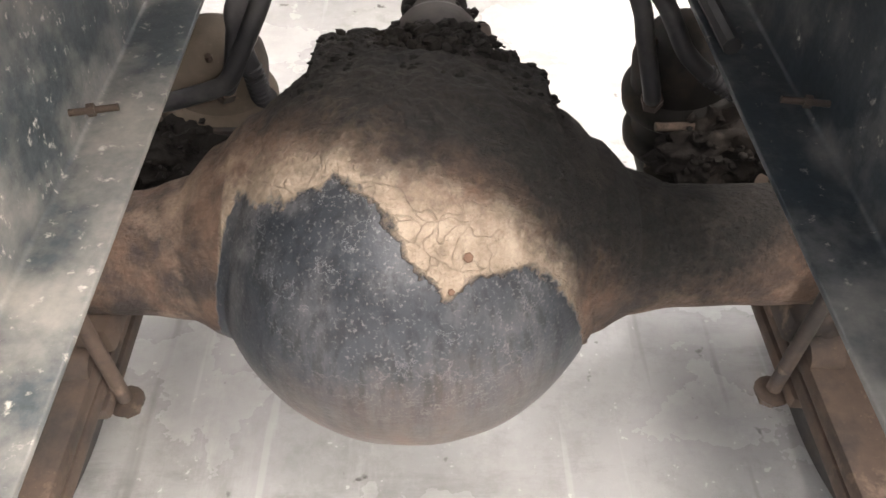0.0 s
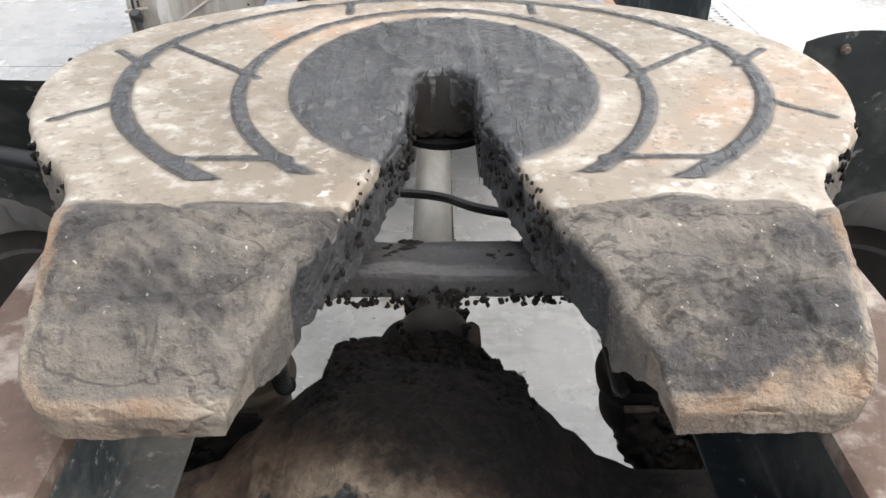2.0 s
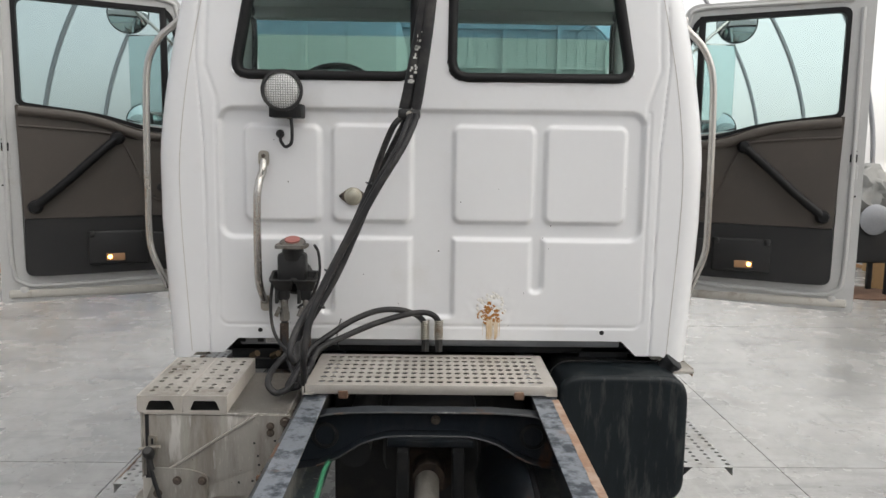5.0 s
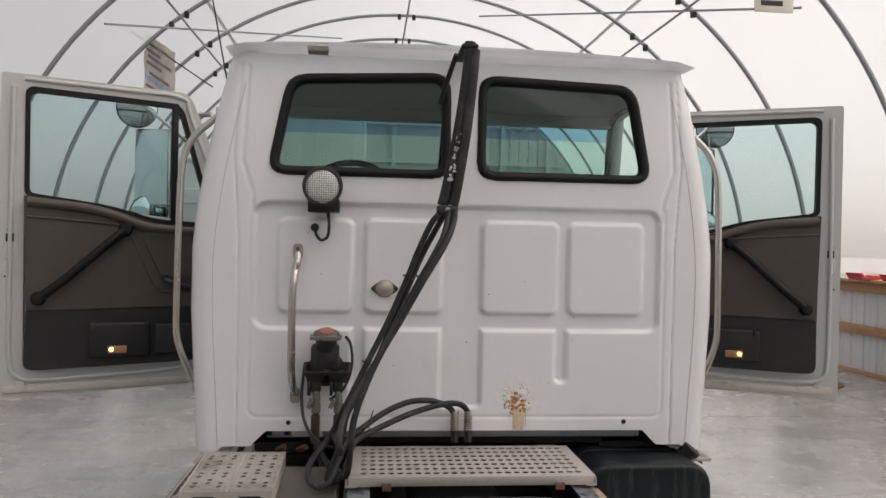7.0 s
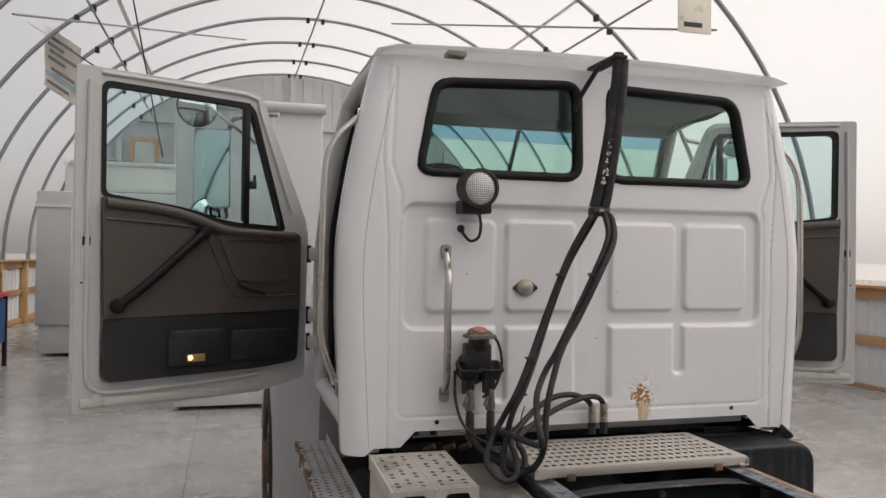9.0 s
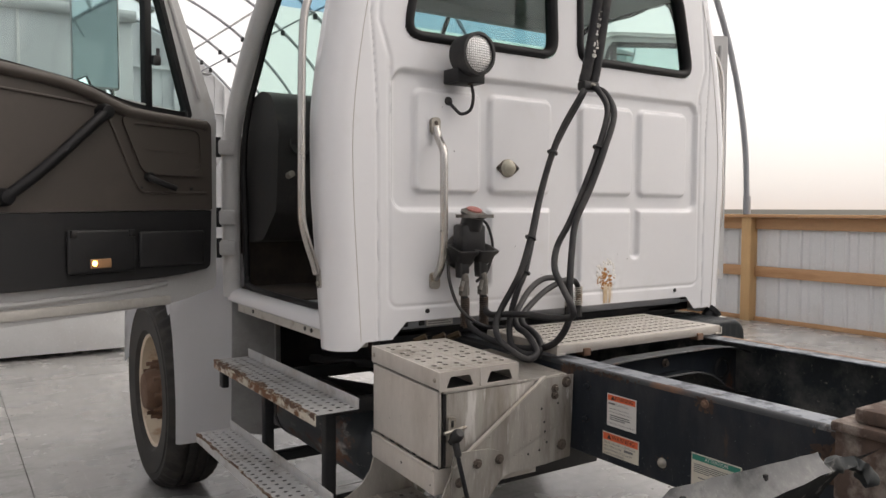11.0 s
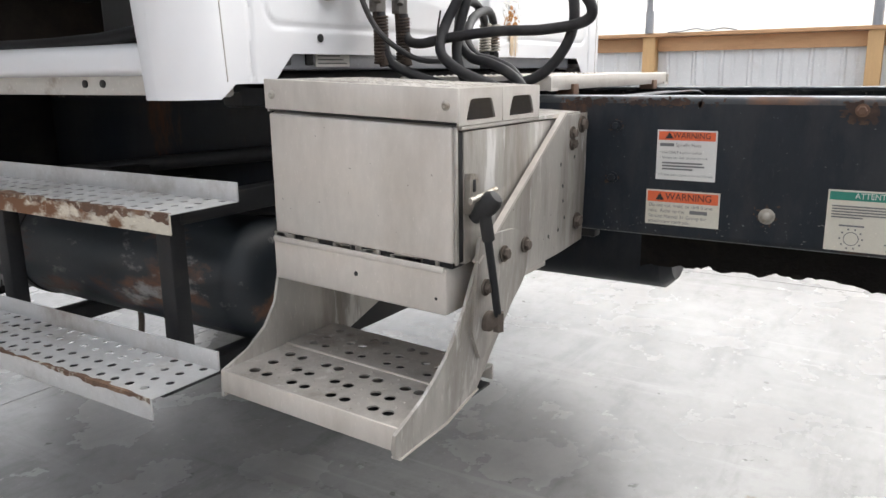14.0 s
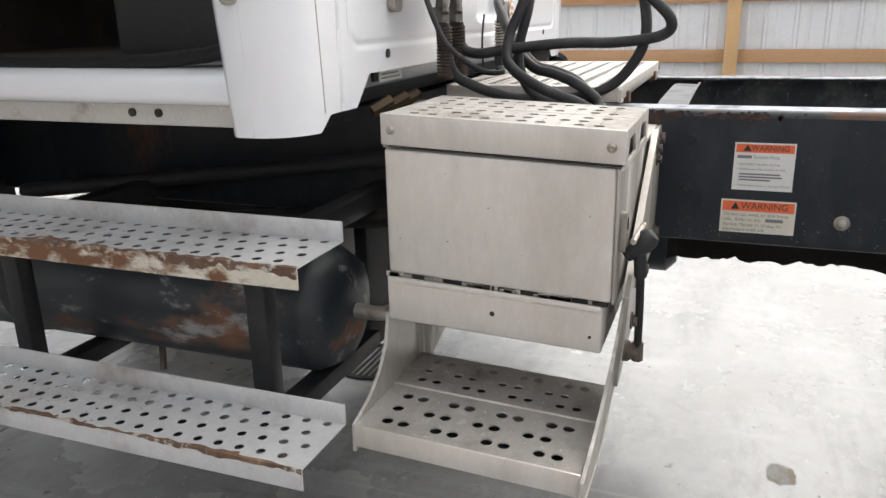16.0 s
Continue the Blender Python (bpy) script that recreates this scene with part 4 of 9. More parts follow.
for name, X, side in (("wall_east", XR, 1), ("wall_west", XL, -1)):
    wall = tagged(part(name, box(B(), min(X + side * 0.20, X + side * 0.32), max(X + side * 0.20, X + side * 0.32), Y_BACK, Y_END, FLOOR - 0.1, WALL_TOP - (0.135 if side > 0 else 0.05)), M["wood"]), "low timber framed wall lined with white steel siding", "wall", kind="structure")
    dz = -0.085 if side > 0 else 0.0      # the slab falls a little towards this wall
    part("siding", corrugated(B(), X + side * 0.17, Y_BACK, Y_END, FLOOR, WALL_TOP - 0.04 + dz, side), M["siding"], wall, "white ribbed steel siding", smooth=False)
    x0, x1 = sorted((X + side * 0.10, X + side * 0.145))
    for z0, z1 in ((FLOOR, 0.115), (0.66, 0.80), (1.30, 1.455)):
        for k, y in enumerate(arch_y[:-1]):
            part("girt", box(B(), x0, x1, y + 0.075, arch_y[k + 1] - 0.075, z0 + (dz if z0 > 0 else 0), z1 + dz, 0.004), M["wood"], wall)
    part("top_plate", box(B(), *sorted((X - side * 0.03, X + side * 0.30)), Y_BACK, Y_END, 1.46 + dz, 1.50 + dz, 0.004), M["wood"], wall)
    for y in arch_y:
        part("post", box(B(), *sorted((X + side * 0.0, X + side * 0.15)), y - 0.072, y + 0.072, FLOOR, 1.458 + dz, 0.005), M["post"], wall)
        part("foot_plate", cyl(B(), (X, y, 1.5 + dz), (X, y, 1.66), 0.05, 12), M["galv"], wall)

# far end wall with its timber framing
def gable(z0, n=30):
    pts = [arch_at(math.pi * i / n) for i in range(n + 1)]
    return [(pts[0][0], z0)] + pts + [(pts[-1][0], z0)]


end = tagged(part("wall_north", prism(B(), gable(FLOOR - 0.1), "y", Y_END, Y_END + 0.15), M["endwall"], smooth=False), "grey ribbed steel end wall with exposed timber framing", "wall", kind="structure")
for k in range(-20, 22):
    x = CX + k * 0.31
    if abs(x - CX) < HALF - 0.2:
        zt = WALL_TOP + RISE * math.sqrt(max(0, 1 - ((x - CX) / HALF) ** 2))
        part("rib", box(B(), x - 0.02, x + 0.02, Y_END - 0.03, Y_END, FLOOR, zt), M["endwall"], end, smooth=False)
for z in (3.1, 4.4, 5.6):
    w = HALF * math.sqrt(1 - ((z - WALL_TOP) / RISE) ** 2) - 0.1
    part("girt", box(B(), CX - w, CX + w, Y_END - 0.14, Y_END - 0.032, z, z + 0.1), M["endwall"], end)
for x in (-4.6, -3.0, -1.4, 0.4, 2.2, 3.9, 5.4):
    zt = WALL_TOP + RISE * math.sqrt(max(0, 1 - ((x - CX) / HALF) ** 2))
    part("stud", box(B(), x - 0.07, x + 0.07, Y_END - 0.2, Y_END - 0.145, FLOOR, zt - 0.05), M["endwall"], end)
tagged(part("wall_south", prism(B(), gable(FLOOR - 0.1), "y", Y_BACK - 0.15, Y_BACK), M["siding"], smooth=False), "white end wall behind the truck", "wall", kind="structure")

# office partition at the far end
office = empty("office_partition", (-3.6, 22.0, FLOOR), "white office partition with a framed window", "partition", kind="structure")
part("panel", box(B(), -5.6, -2.35, 22.0, 22.12, FLOOR, 4.0, 0.01), M["white_wall"], office)
part("cap", box(B(), -5.65, -2.3, 21.95, 22.2, 4.0, 4.1, 0.01), M["white_wall"], office)
for n_, a in (("frame", (-4.4, -2.85, 21.96, 22.0, 1.15, 3.3)), ):
    bm = B()
    frame_ring(bm, [(-4.5, 1.05), (-2.75, 1.05), (-2.75, 3.4), (-4.5, 3.4)], [(-4.4, 1.15), (-2.9, 1.15), (-2.9, 3.3), (-4.4, 3.3)], "y", 21.93, 22.0)
    part("window_frame", bm, M["white_wall"], office, smooth=False)
part("pane", box(B(), -4.39, -2.91, 21.985, 21.998, 1.16, 3.29), M["dark_in"], office)
win = empty("gable_window", (-3.9, Y_END - 0.2, 4.3), "small timber framed window high in the end wall", "window", kind="structure")
part("window_frame", frame_ring(B(), [(-4.3, 4.15), (-3.5, 4.15), (-3.5, 5.1), (-4.3, 5.1)], [(-4.18, 4.27), (-3.62, 4.27), (-3.62, 4.98), (-4.18, 4.98)], "y", Y_END - 0.26, Y_END - 0.21), M["wood"], win, smooth=False)
part("pane", box(B(), -4.17, -3.63, Y_END - 0.24, Y_END - 0.22, 4.28, 4.97), M["lens"], win)

# ---- the truck: chassis ----
truck = empty("truck", (0, 3.0, FLOOR), "white day cab tractor truck with open doors, dusty and worn", "truck")
RT, RB, XO = 0.970, 0.690, 0.4325          # rail top, bottom, outer face


def rail(s):
    """C section: outer web with flanges turned inwards."""
    bm = B()
    o = lambda x: s * x
    pts = rounded([(o(XO), RB), (o(XO), RT), (o(0.346), RT), (o(0.346), RT - 0.008), (o(XO - 0.008), RT - 0.008), (o(XO - 0.008), RB + 0.008), (o(0.346), RB + 0.008), (o(0.346), RB)], [0.014, 0.014, 0.002, 0.002, 0.006, 0.006, 0.002, 0.002], 4)
    ys_ = [-1.2, 0.2, 0.6, 1.0, 1.5, 2.0, 2.6, 3.2, 4.0, 5.2, 6.2]
    rings = [[bm.verts.new((p[0], y, p[1])) for p in pts] for y in ys_]
    for r0, r1 in zip(rings, rings[1:]):
        for i in range(len(pts)):
            f = bm.faces.new((r0[i], r0[(i + 1) % len(pts)], r1[(i + 1) % len(pts)], r1[i]))
            c = f.calc_center_median()
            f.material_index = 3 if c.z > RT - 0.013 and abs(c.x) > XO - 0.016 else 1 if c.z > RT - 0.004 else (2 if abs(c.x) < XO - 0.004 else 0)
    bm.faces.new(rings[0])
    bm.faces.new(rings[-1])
    return part("frame_rail", bm, [M["frame"], M["rail_top"], M["frame_in" if s < 0 else "frame_in_shade"], M["rail_edge"]], truck, "blue-black steel chassis rail with scuffed top")


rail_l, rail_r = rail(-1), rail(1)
bm = B()
edge_l = [bm.verts.new((0.4315, 1.2 + 1.36 * k / 60, RT + 0.0012)) for k in range(61)]
edge_r = [bm.verts.new((0.4075 + 0.004 * noise.noise(Vector((0, k * 0.3, 1))) + 0.002 * noise.noise(Vector((0, k * 0.9, 4))), 1.2 + 1.36 * k / 60, RT + 0.0012)) for k in range(61)]
for k in range(60):
    bm.faces.new((edge_r[k], edge_l[k], edge_l[k + 1], edge_r[k + 1]))
part("rust_scale", bm, mat("orange_rust_scale", (0.30, 0.185, 0.125), 0.8, 0, (50, 0.4), ((0.42, 0.33, 0.27), 9, 0.45, 0.65, 0.7), 0.2), rail_r, "orange rust along the rail's outer edge", smooth=False)
# bolt heads along the rail's outer face
for y, z, r, mt in ((2.120, 0.750, 0.012, "steel"), (1.818, 0.746, 0.012, "steel"), (2.417, 0.911, 0.008, "frame"), (2.423, 0.806, 0.008, "frame"), (1.98, 0.948, 0.008, "rusty"), (1.661, 0.876, 0.011, "rusty"), (1.615, 0.874, 0.011, "rusty")):
    for s, ob in ((-1, rail_l), (1, rail_r)):
        bm = B()
        if mt == "steel":
            lathe(bm, (s * XO, y, z), (s, 0, 0), [(0, 0.0150), (0.002, 0.0150), (0.003, 0.012), (0.009, 0.0105), (0.013, 0.006), (0.014, 0.0)], 16)
        else:
            hexbolt(bm, (s * XO, y, z), (s, 0, 0), r)
        part("bolt", bm, M[mt], ob)
# pin stubs inside the rails
for s, ob in ((-1, rail_l), (1, rail_r)):
    bm = B()
    cyl(bm, (s * 0.424, 0.875, 0.735), (s * 0.372, 0.885, 0.735), 0.0042, 10)
    cyl(bm, (s * 0.405, 0.879, 0.735), (s * 0.397, 0.881, 0.735), 0.0075, 6)
    part("pin", bm, M["spring"], ob)

# stamped crossmember ahead of the fifth wheel
bm = B()
top = [(-0.424, 0.925), (-0.33, 0.952), (-0.2, 0.962), (0.2, 0.962), (0.33, 0.952), (0.424, 0.925)]
low = [(0.424, 0.775), (0.36, 0.785), (0.29, 0.815), (0.22, 0.858), (0.15, 0.880), (0.09, 0.886), (-0.09, 0.886), (-0.15, 0.880), (-0.22, 0.858), (-0.29, 0.815), (-0.36, 0.785), (-0.424, 0.775)]
prism(bm, top + low, "y", 2.50, 2.508)
for a, b in zip(top, top[1:]):
    bm.faces.new([bm.verts.new(p) for p in ((a[0], 2.44, a[1]), (b[0], 2.44, b[1]), (b[0], 2.505, b[1] + 0.002), (a[0], 2.505, a[1] + 0.002))])
for a, b in zip(low, low[1:]):
    bm.faces.new([bm.verts.new(p) for p in ((a[0], 2.44, a[1]), (b[0], 2.44, b[1]), (b[0], 2.505, b[1] - 0.002), (a[0], 2.505, a[1] - 0.002))])
xm = part("crossmember", bm, M["frame"], truck, "stamped black crossmember with an arched opening")
for pts_, y_ in (([(x, 2.441, z + 0.001) for x, z in top], 0), ([(x, 2.441, z) for x, z in low[1:-1]], 1)):
    part("worn_edge", sweep(B(), pts_, 0.0034, 6, 5), M["rail_edge"], xm)
for s in (-1, 1):
    part("boss", lathe(B(), (s * 0.34, 2.499, 0.865), (0, -1, 0), [(0, 0.045), (0.004, 0.042), (0.006, 0.033), (-0.004, 0.03), (-0.004, 0)], 20), M["black_steel"], xm)
part("bolt", hexbolt(B(), (0.02, 2.499, 0.92), (0, -1, 0)), M["bolt"], xm)
for y in (0.25, 3.4, 5.4):
    part("crossmember", box(B(), -0.424, 0.424, y - 0.06 if y < 1 else y, y + 0.02, 0.74, 0.93, 0.006), M["black_steel"], truck)

# gearbox and shafts between the rails
gear = part("gearbox", box(B(), -0.17, 0.19, 2.75, 3.9, 0.62, 0.80, 0.04), M["black_steel"], truck, "dark gearbox between the rails")
part("ledge", box(B(), -0.145, 0.155, 2.62, 2.76, 0.775, 0.80, 0.006), M["frame"], gear)
for x in (-0.10, -0.065, 0.075, 0.11):
    part("bolt", hexbolt(B(), (x, 2.68, 0.80), (0, 0, 1), 0.013), M["bolt"], gear)
part("flange", lathe(B(), (0.0, 2.75, 0.66), (0, -1, 0), [(0, 0), (0, 0.10), (0.03, 0.10), (0.03, 0.06), (0.12, 0.055), (0.12, 0)], 28), M["spring"], gear)
for x in (-0.09, 0.10):
    part("bracket", box(B(), x - 0.02, x + 0.02, 2.58, 2.76, 0.60, 0.775, 0.006), M["black_steel"], gear)
part("air_reservoir", cyl(B(), (0.30, 2.47, 0.49), (0.30, 3.15, 0.49), 0.112, 32, bev=0.03), M["frame"], truck, "dark round air reservoir")
part("muffler_pipe", sweep(B(), [(-0.25, 3.5, 0.76), (-0.25, 3.1, 0.78), (-0.25, 2.7, 0.79), (-0.25, 2.55, 0.79)], 0.055, 16), M["black_steel"], truck)
part("green_air_line", sweep(B(), [(-0.31, 2.6, 0.76), (-0.325, 2.4, 0.80), (-0.33, 2.2, 0.77), (-0.32, 1.9, 0.76)], 0.008, 8), M["green_hose"], truck, "green plastic air line")
part("loom", sweep(B(), [(0.34, 2.5, 0.75), (0.335, 2.1, 0.74), (0.34, 1.5, 0.735), (0.35, 1.0, 0.73)], 0.012, 8), M["hose"], truck)
# beam under the shaft, caked with dried mud along its lower edge
bm = B()
top_, low_ = [], []
for k in range(121):
    y = 1.32 + 1.16 * k / 120
    z = (0.440 + 0.105 * (y - 1.32) / 0.74 if y < 2.055 else 0.527 + 0.03 * (2.48 - y)) + 0.010 * noise.noise(Vector((y * 24, 0, 2))) + 0.007 * noise.noise(Vector((y * 70, 0, 5)))
    low_.append([bm.verts.new((x, y, z + 0.006 * noise.noise(Vector((x * 30, y * 30, 1))))) for x in (-0.040, -0.015, 0.015, 0.030)])
    top_.append([bm.verts.new((x, y, 0.615)) for x in (-0.040, 0.030)])
for k in range(120):
    for q in range(3):
        bm.faces.new((low_[k][q], low_[k][q + 1], low_[k + 1][q + 1], low_[k + 1][q]))
    bm.faces.new((top_[k][0], low_[k][0], low_[k + 1][0], top_[k + 1][0]))
    bm.faces.new((top_[k][1], low_[k][3], low_[k + 1][3], top_[k + 1][1]))
for k in (0, 120):
    bm.faces.new((top_[k][0], low_[k][0], low_[k][1], low_[k][2], low_[k][3], top_[k][1]))
part("support_beam", bm, M["mud"], truck, "mud-caked beam under the propeller shaft", angle=70)

# ---- drive axle ----
AX = Vector((-0.053, 0.900, 0.478))


def along(rows_, d):
    for (a0, b0), (a1, b1) in zip(rows_, rows_[1:]):
        if d <= a1:
            t = max(0.0, (d - a0) / (a1 - a0))
            return b0 + (b1 - b0) * t * t * (3 - 2 * t)
    return rows_[-1][1]


HIGH = [(0.0, 0.255), (0.15, 0.222), (0.205, 0.188), (0.25, 0.150), (0.305, 0.104), (0.36, 0.086), (0.43, 0.085)]
LOWER = [(0.0, 0.20), (0.18, 0.17), (0.235, 0.122), (0.30, 0.095), (0.36, 0.086), (0.43, 0.085)]
bm = B()
rings, SEG = [], 48
for i in range(73):
    x = -0.62 + 1.24 * i / 72
    hi_, lo_ = along(HIGH, abs(x)), along(LOWER, abs(x))
    ring_ = []
    for k in range(SEG):
        a = 2 * math.pi * k / SEG
        up = 0.5 + 0.5 * math.sin(a)
        r = lo_ + (hi_ - lo_) * up
        # 45 degrees forward of straight up is the shell's high side
        yy, zz = r * math.cos(a), r * math.sin(a)
        q = Vector((AX.x + x, AX.y + (yy + zz) * 0.7071, AX.z + (zz - yy) * 0.7071))
        ring_.append(bm.verts.new(q + Vector((0, 0, 1)) * 0.003 * noise.noise(q * 18)))
    rings.append(ring_)
for r0, r1 in zip(rings, rings[1:]):
    for k in range(SEG):
        bm.faces.new((r0[k], r0[(k + 1) % SEG], r1[(k + 1) % SEG], r1[k]))
s = bmesh.ops.create_uvsphere(bm, u_segments=168, v_segments=110, radius=1.0)
CREST = [(-0.30, -0.2), (-0.27, 0.09), (-0.236, 0.118), (-0.181, 0.150), (-0.098, 0.122), (-0.026, 0.102), (0.059, 0.072), (0.096, 0.022), (0.14, -0.03), (0.20, -0.2)]
for v in s["verts"]:
    q = AX + v.co * 0.265
    up = (q.y + q.z - 1.378) * 0.7071
    k = max(0.0, min(1.0, (up - along(CREST, q.x) + 0.012 * noise.noise(q * 25)) / 0.018)) if q.x > -0.27 else 0.0
    soil = 0.0035 + 0.0060 * noise.noise(q * 26) + 0.0045 * noise.noise(q * 60) + 0.0030 * noise.noise(q * 130)
    band = math.exp(-((up - along(CREST, q.x) + 0.03) / 0.03) ** 2) if q.x > -0.27 else 0.0
    v.co = AX + v.co * (0.265 + 0.0022 * noise.noise(v.co * 5) + k * soil + band * 0.0022 * noise.noise(q * 75))
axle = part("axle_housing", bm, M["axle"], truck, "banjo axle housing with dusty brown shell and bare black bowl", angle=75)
part("drain_plug", hexbolt(B(), (-0.005, 0.693, 0.636), (0.18, -0.78, 0.60), 0.004, 0.003, False), M["rusty"], axle)
part("fill_plug", hexbolt(B(), (0.013, 0.719, 0.660), (0.25, -0.68, 0.69), 0.006, 0.003, False), M["rusty"], axle)
# carrier with pinion nose, caked with mud
bm = B()
lathe(bm, (-0.035, 1.00, 0.545), (0, 1, 0.10), [(-0.12, 0), (-0.12, 0.145), (0.02, 0.15), (0.06, 0.14), (0.10, 0.12), (0.22, 0.085), (0.24, 0.06), (0.24, 0)], 48)
for v in bm.verts:
    v.co += Vector((noise.noise(v.co * 14), noise.noise(v.co * 14 + Vector((9, 0, 0))), noise.noise(v.co * 14 + Vector((0, 9, 0))))) * 0.008
carrier = part("carrier", bm, M["mud"], truck, "differential carrier under caked mud", angle=70)
rnd = random.Random(5)


def mud_top(x, y):
    """Top of the mud shelf behind the bowl: flat, with steep crumbling sides."""
    crest = 1.088 - 0.55 * max(0.0, x + 0.02) - 0.25 * max(0.0, -0.12 - x)
    z = 0.716 - 0.12 * (y - 1.0) - 0.25 * max(0.0, x - 0.03) - 2.6 * max(0.0, -0.170 - x) - 1.8 * max(0.0, x - 0.120)
    return z - 2.2 * max(0.0, y - crest) + 0.010 * math.exp(-((x - 0.02) / 0.06) ** 2 - ((y - 1.06) / 0.05) ** 2)


# one uneven blanket of mud over the carrier and the top of the housing
bm = B()
NB = 110
grid = []
for i in range(NB + 1):
    row = []
    for j in range(NB + 1):
        x = -0.215 + 0.40 * i / NB
        y = 0.905 + 0.225 * j / NB
        rr = max(0.0, 0.265 ** 2 - (x - AX.x) ** 2 - (y - AX.y) ** 2)
        shell = AX.z + math.sqrt(rr)
        q = Vector((x, y, 0))
        z = max(shell - 0.004, mud_top(x, y))
        rough_ = 0.006 * noise.noise(q * 22) + 0.005 * noise.noise(q * 55) + 0.003 * noise.noise(q * 120)
        z += rough_ * (1.0 + 1.6 * math.exp(-((x - 0.02) / 0.08) ** 2 - ((y - 1.07) / 0.05) ** 2))
        fade = min(i, NB - i, j * 2.2, NB - j) / 7
        if fade < 1:
            z = z * fade + (min(z, shell if rr > 0 else 0.56) - 0.02) * (1 - fade)
        row.append(bm.verts.new((x + 0.004 * noise.noise(q * 40 + Vector((5, 0, 0))), y, z)))
    grid.append(row)
for r0, r1 in zip(grid, grid[1:]):
    for j in range(NB):
        bm.faces.new((r0[j], r1[j], r1[j + 1], r0[j + 1]))
part("mud_blanket", bm, M["axle"], carrier, "crumbling oily mud cake", angle=80)
bm = B()
for k in range(330):
    a = rnd.uniform(0, 2 * math.pi)
    r = 0.105 * rnd.random() ** 0.6
    x, y = 0.02 + r * math.cos(a), 1.055 + 0.45 * r * math.sin(a)
    lump(bm, (x, y, mud_top(x, y) + rnd.uniform(-0.004, 0.008)), rnd.uniform(0.003, 0.010), k + 400, (1, 1, 0.7), 0.8, 1)
for k in range(170):
    x = rnd.uniform(-0.20, 0.14)
    y = rnd.uniform(0.93, 1.10)
    lump(bm, (x, y, max(mud_top(x, y), AX.z + math.sqrt(max(0, 0.265 ** 2 - (x - AX.x) ** 2 - (y - AX.y) ** 2))) + 0.001), rnd.uniform(0.002, 0.006), k + 900, (1.2, 1, 0.6), 0.8, 1)
part("mud_rubble", bm, M["mud"], carrier, "loose crumbs of oily mud", angle=70)["kind"] = "stuff"

# propeller shaft
shaft = part("propeller_shaft", cyl(B(), (-0.018, 1.26, 0.625), (-0.005, 2.66, 0.65), 0.042, 26), mat("dusty_grey_shaft", (0.165, 0.155, 0.138), 0.6, 0.2, (40, 0.3), ((0.26, 0.25, 0.235), 7, 0.5, 0.7, 0.6), 0.1, ((0.22, 0.13, 0.075), 9, 0.62, 0.72, 0.85), stretch=(1, 0.4, 1)), truck, "dusty grey propeller shaft with rust streaks")
for y, w_ in ((1.19, 0.060), (1.26, 0.050)):
    bm = box(B(), -0.016 - w_, -0.016 + w_, y - 0.030, y + 0.030, 0.585, 0.668, 0.028, seg=4)
    for v in bm.verts:
        v.co += Vector((noise.noise(v.co * 30), noise.noise(v.co * 30 + Vector((4, 0, 0))), noise.noise(v.co * 30 + Vector((0, 4, 0))))) * 0.008
    part("yoke", bm, M["mud"], shaft, angle=70)
bm = B()
for k in range(60):
    a, r = rnd.uniform(0, 6.28), 0.075 * rnd.random() ** 0.5
    lump(bm, (-0.012 + r * math.cos(a), 1.175 + 0.8 * r * math.sin(a), 0.668 - 3.0 * r * r + rnd.uniform(-0.006, 0.006)), rnd.uniform(0.004, 0.012), 3000 + k, (1, 1, 0.7), 0.9, 1)
part("mud_cake", bm, M["mud"], shaft, angle=70)["kind"] = "stuff"
part("yoke_flange", lathe(B(), (-0.014, 1.135, 0.622), (0, 1, 0.05), [(0, 0), (0, 0.060), (0.012, 0.066), (0.050, 0.067), (0.066, 0.060), (0.074, 0.048), (0.11, 0.044), (0.11, 0)], 36), mat("oily_brown_yoke", (0.030, 0.021, 0.016), 0.6, 0, (40, 0.5), ((0.012, 0.010, 0.009), 8, 0.48, 0.62, 0.7), 0.25), shaft, "oily brown pinion yoke")
part("ear", box(B(), 0.036, 0.066, 1.125, 1.185, 0.585, 0.660, 0.010, seg=3), M["spring"], shaft)
part("weight", box(B(), 0.025, 0.034, 1.45, 1.50, 0.59, 0.63, 0.003), M["rusty"], shaft)

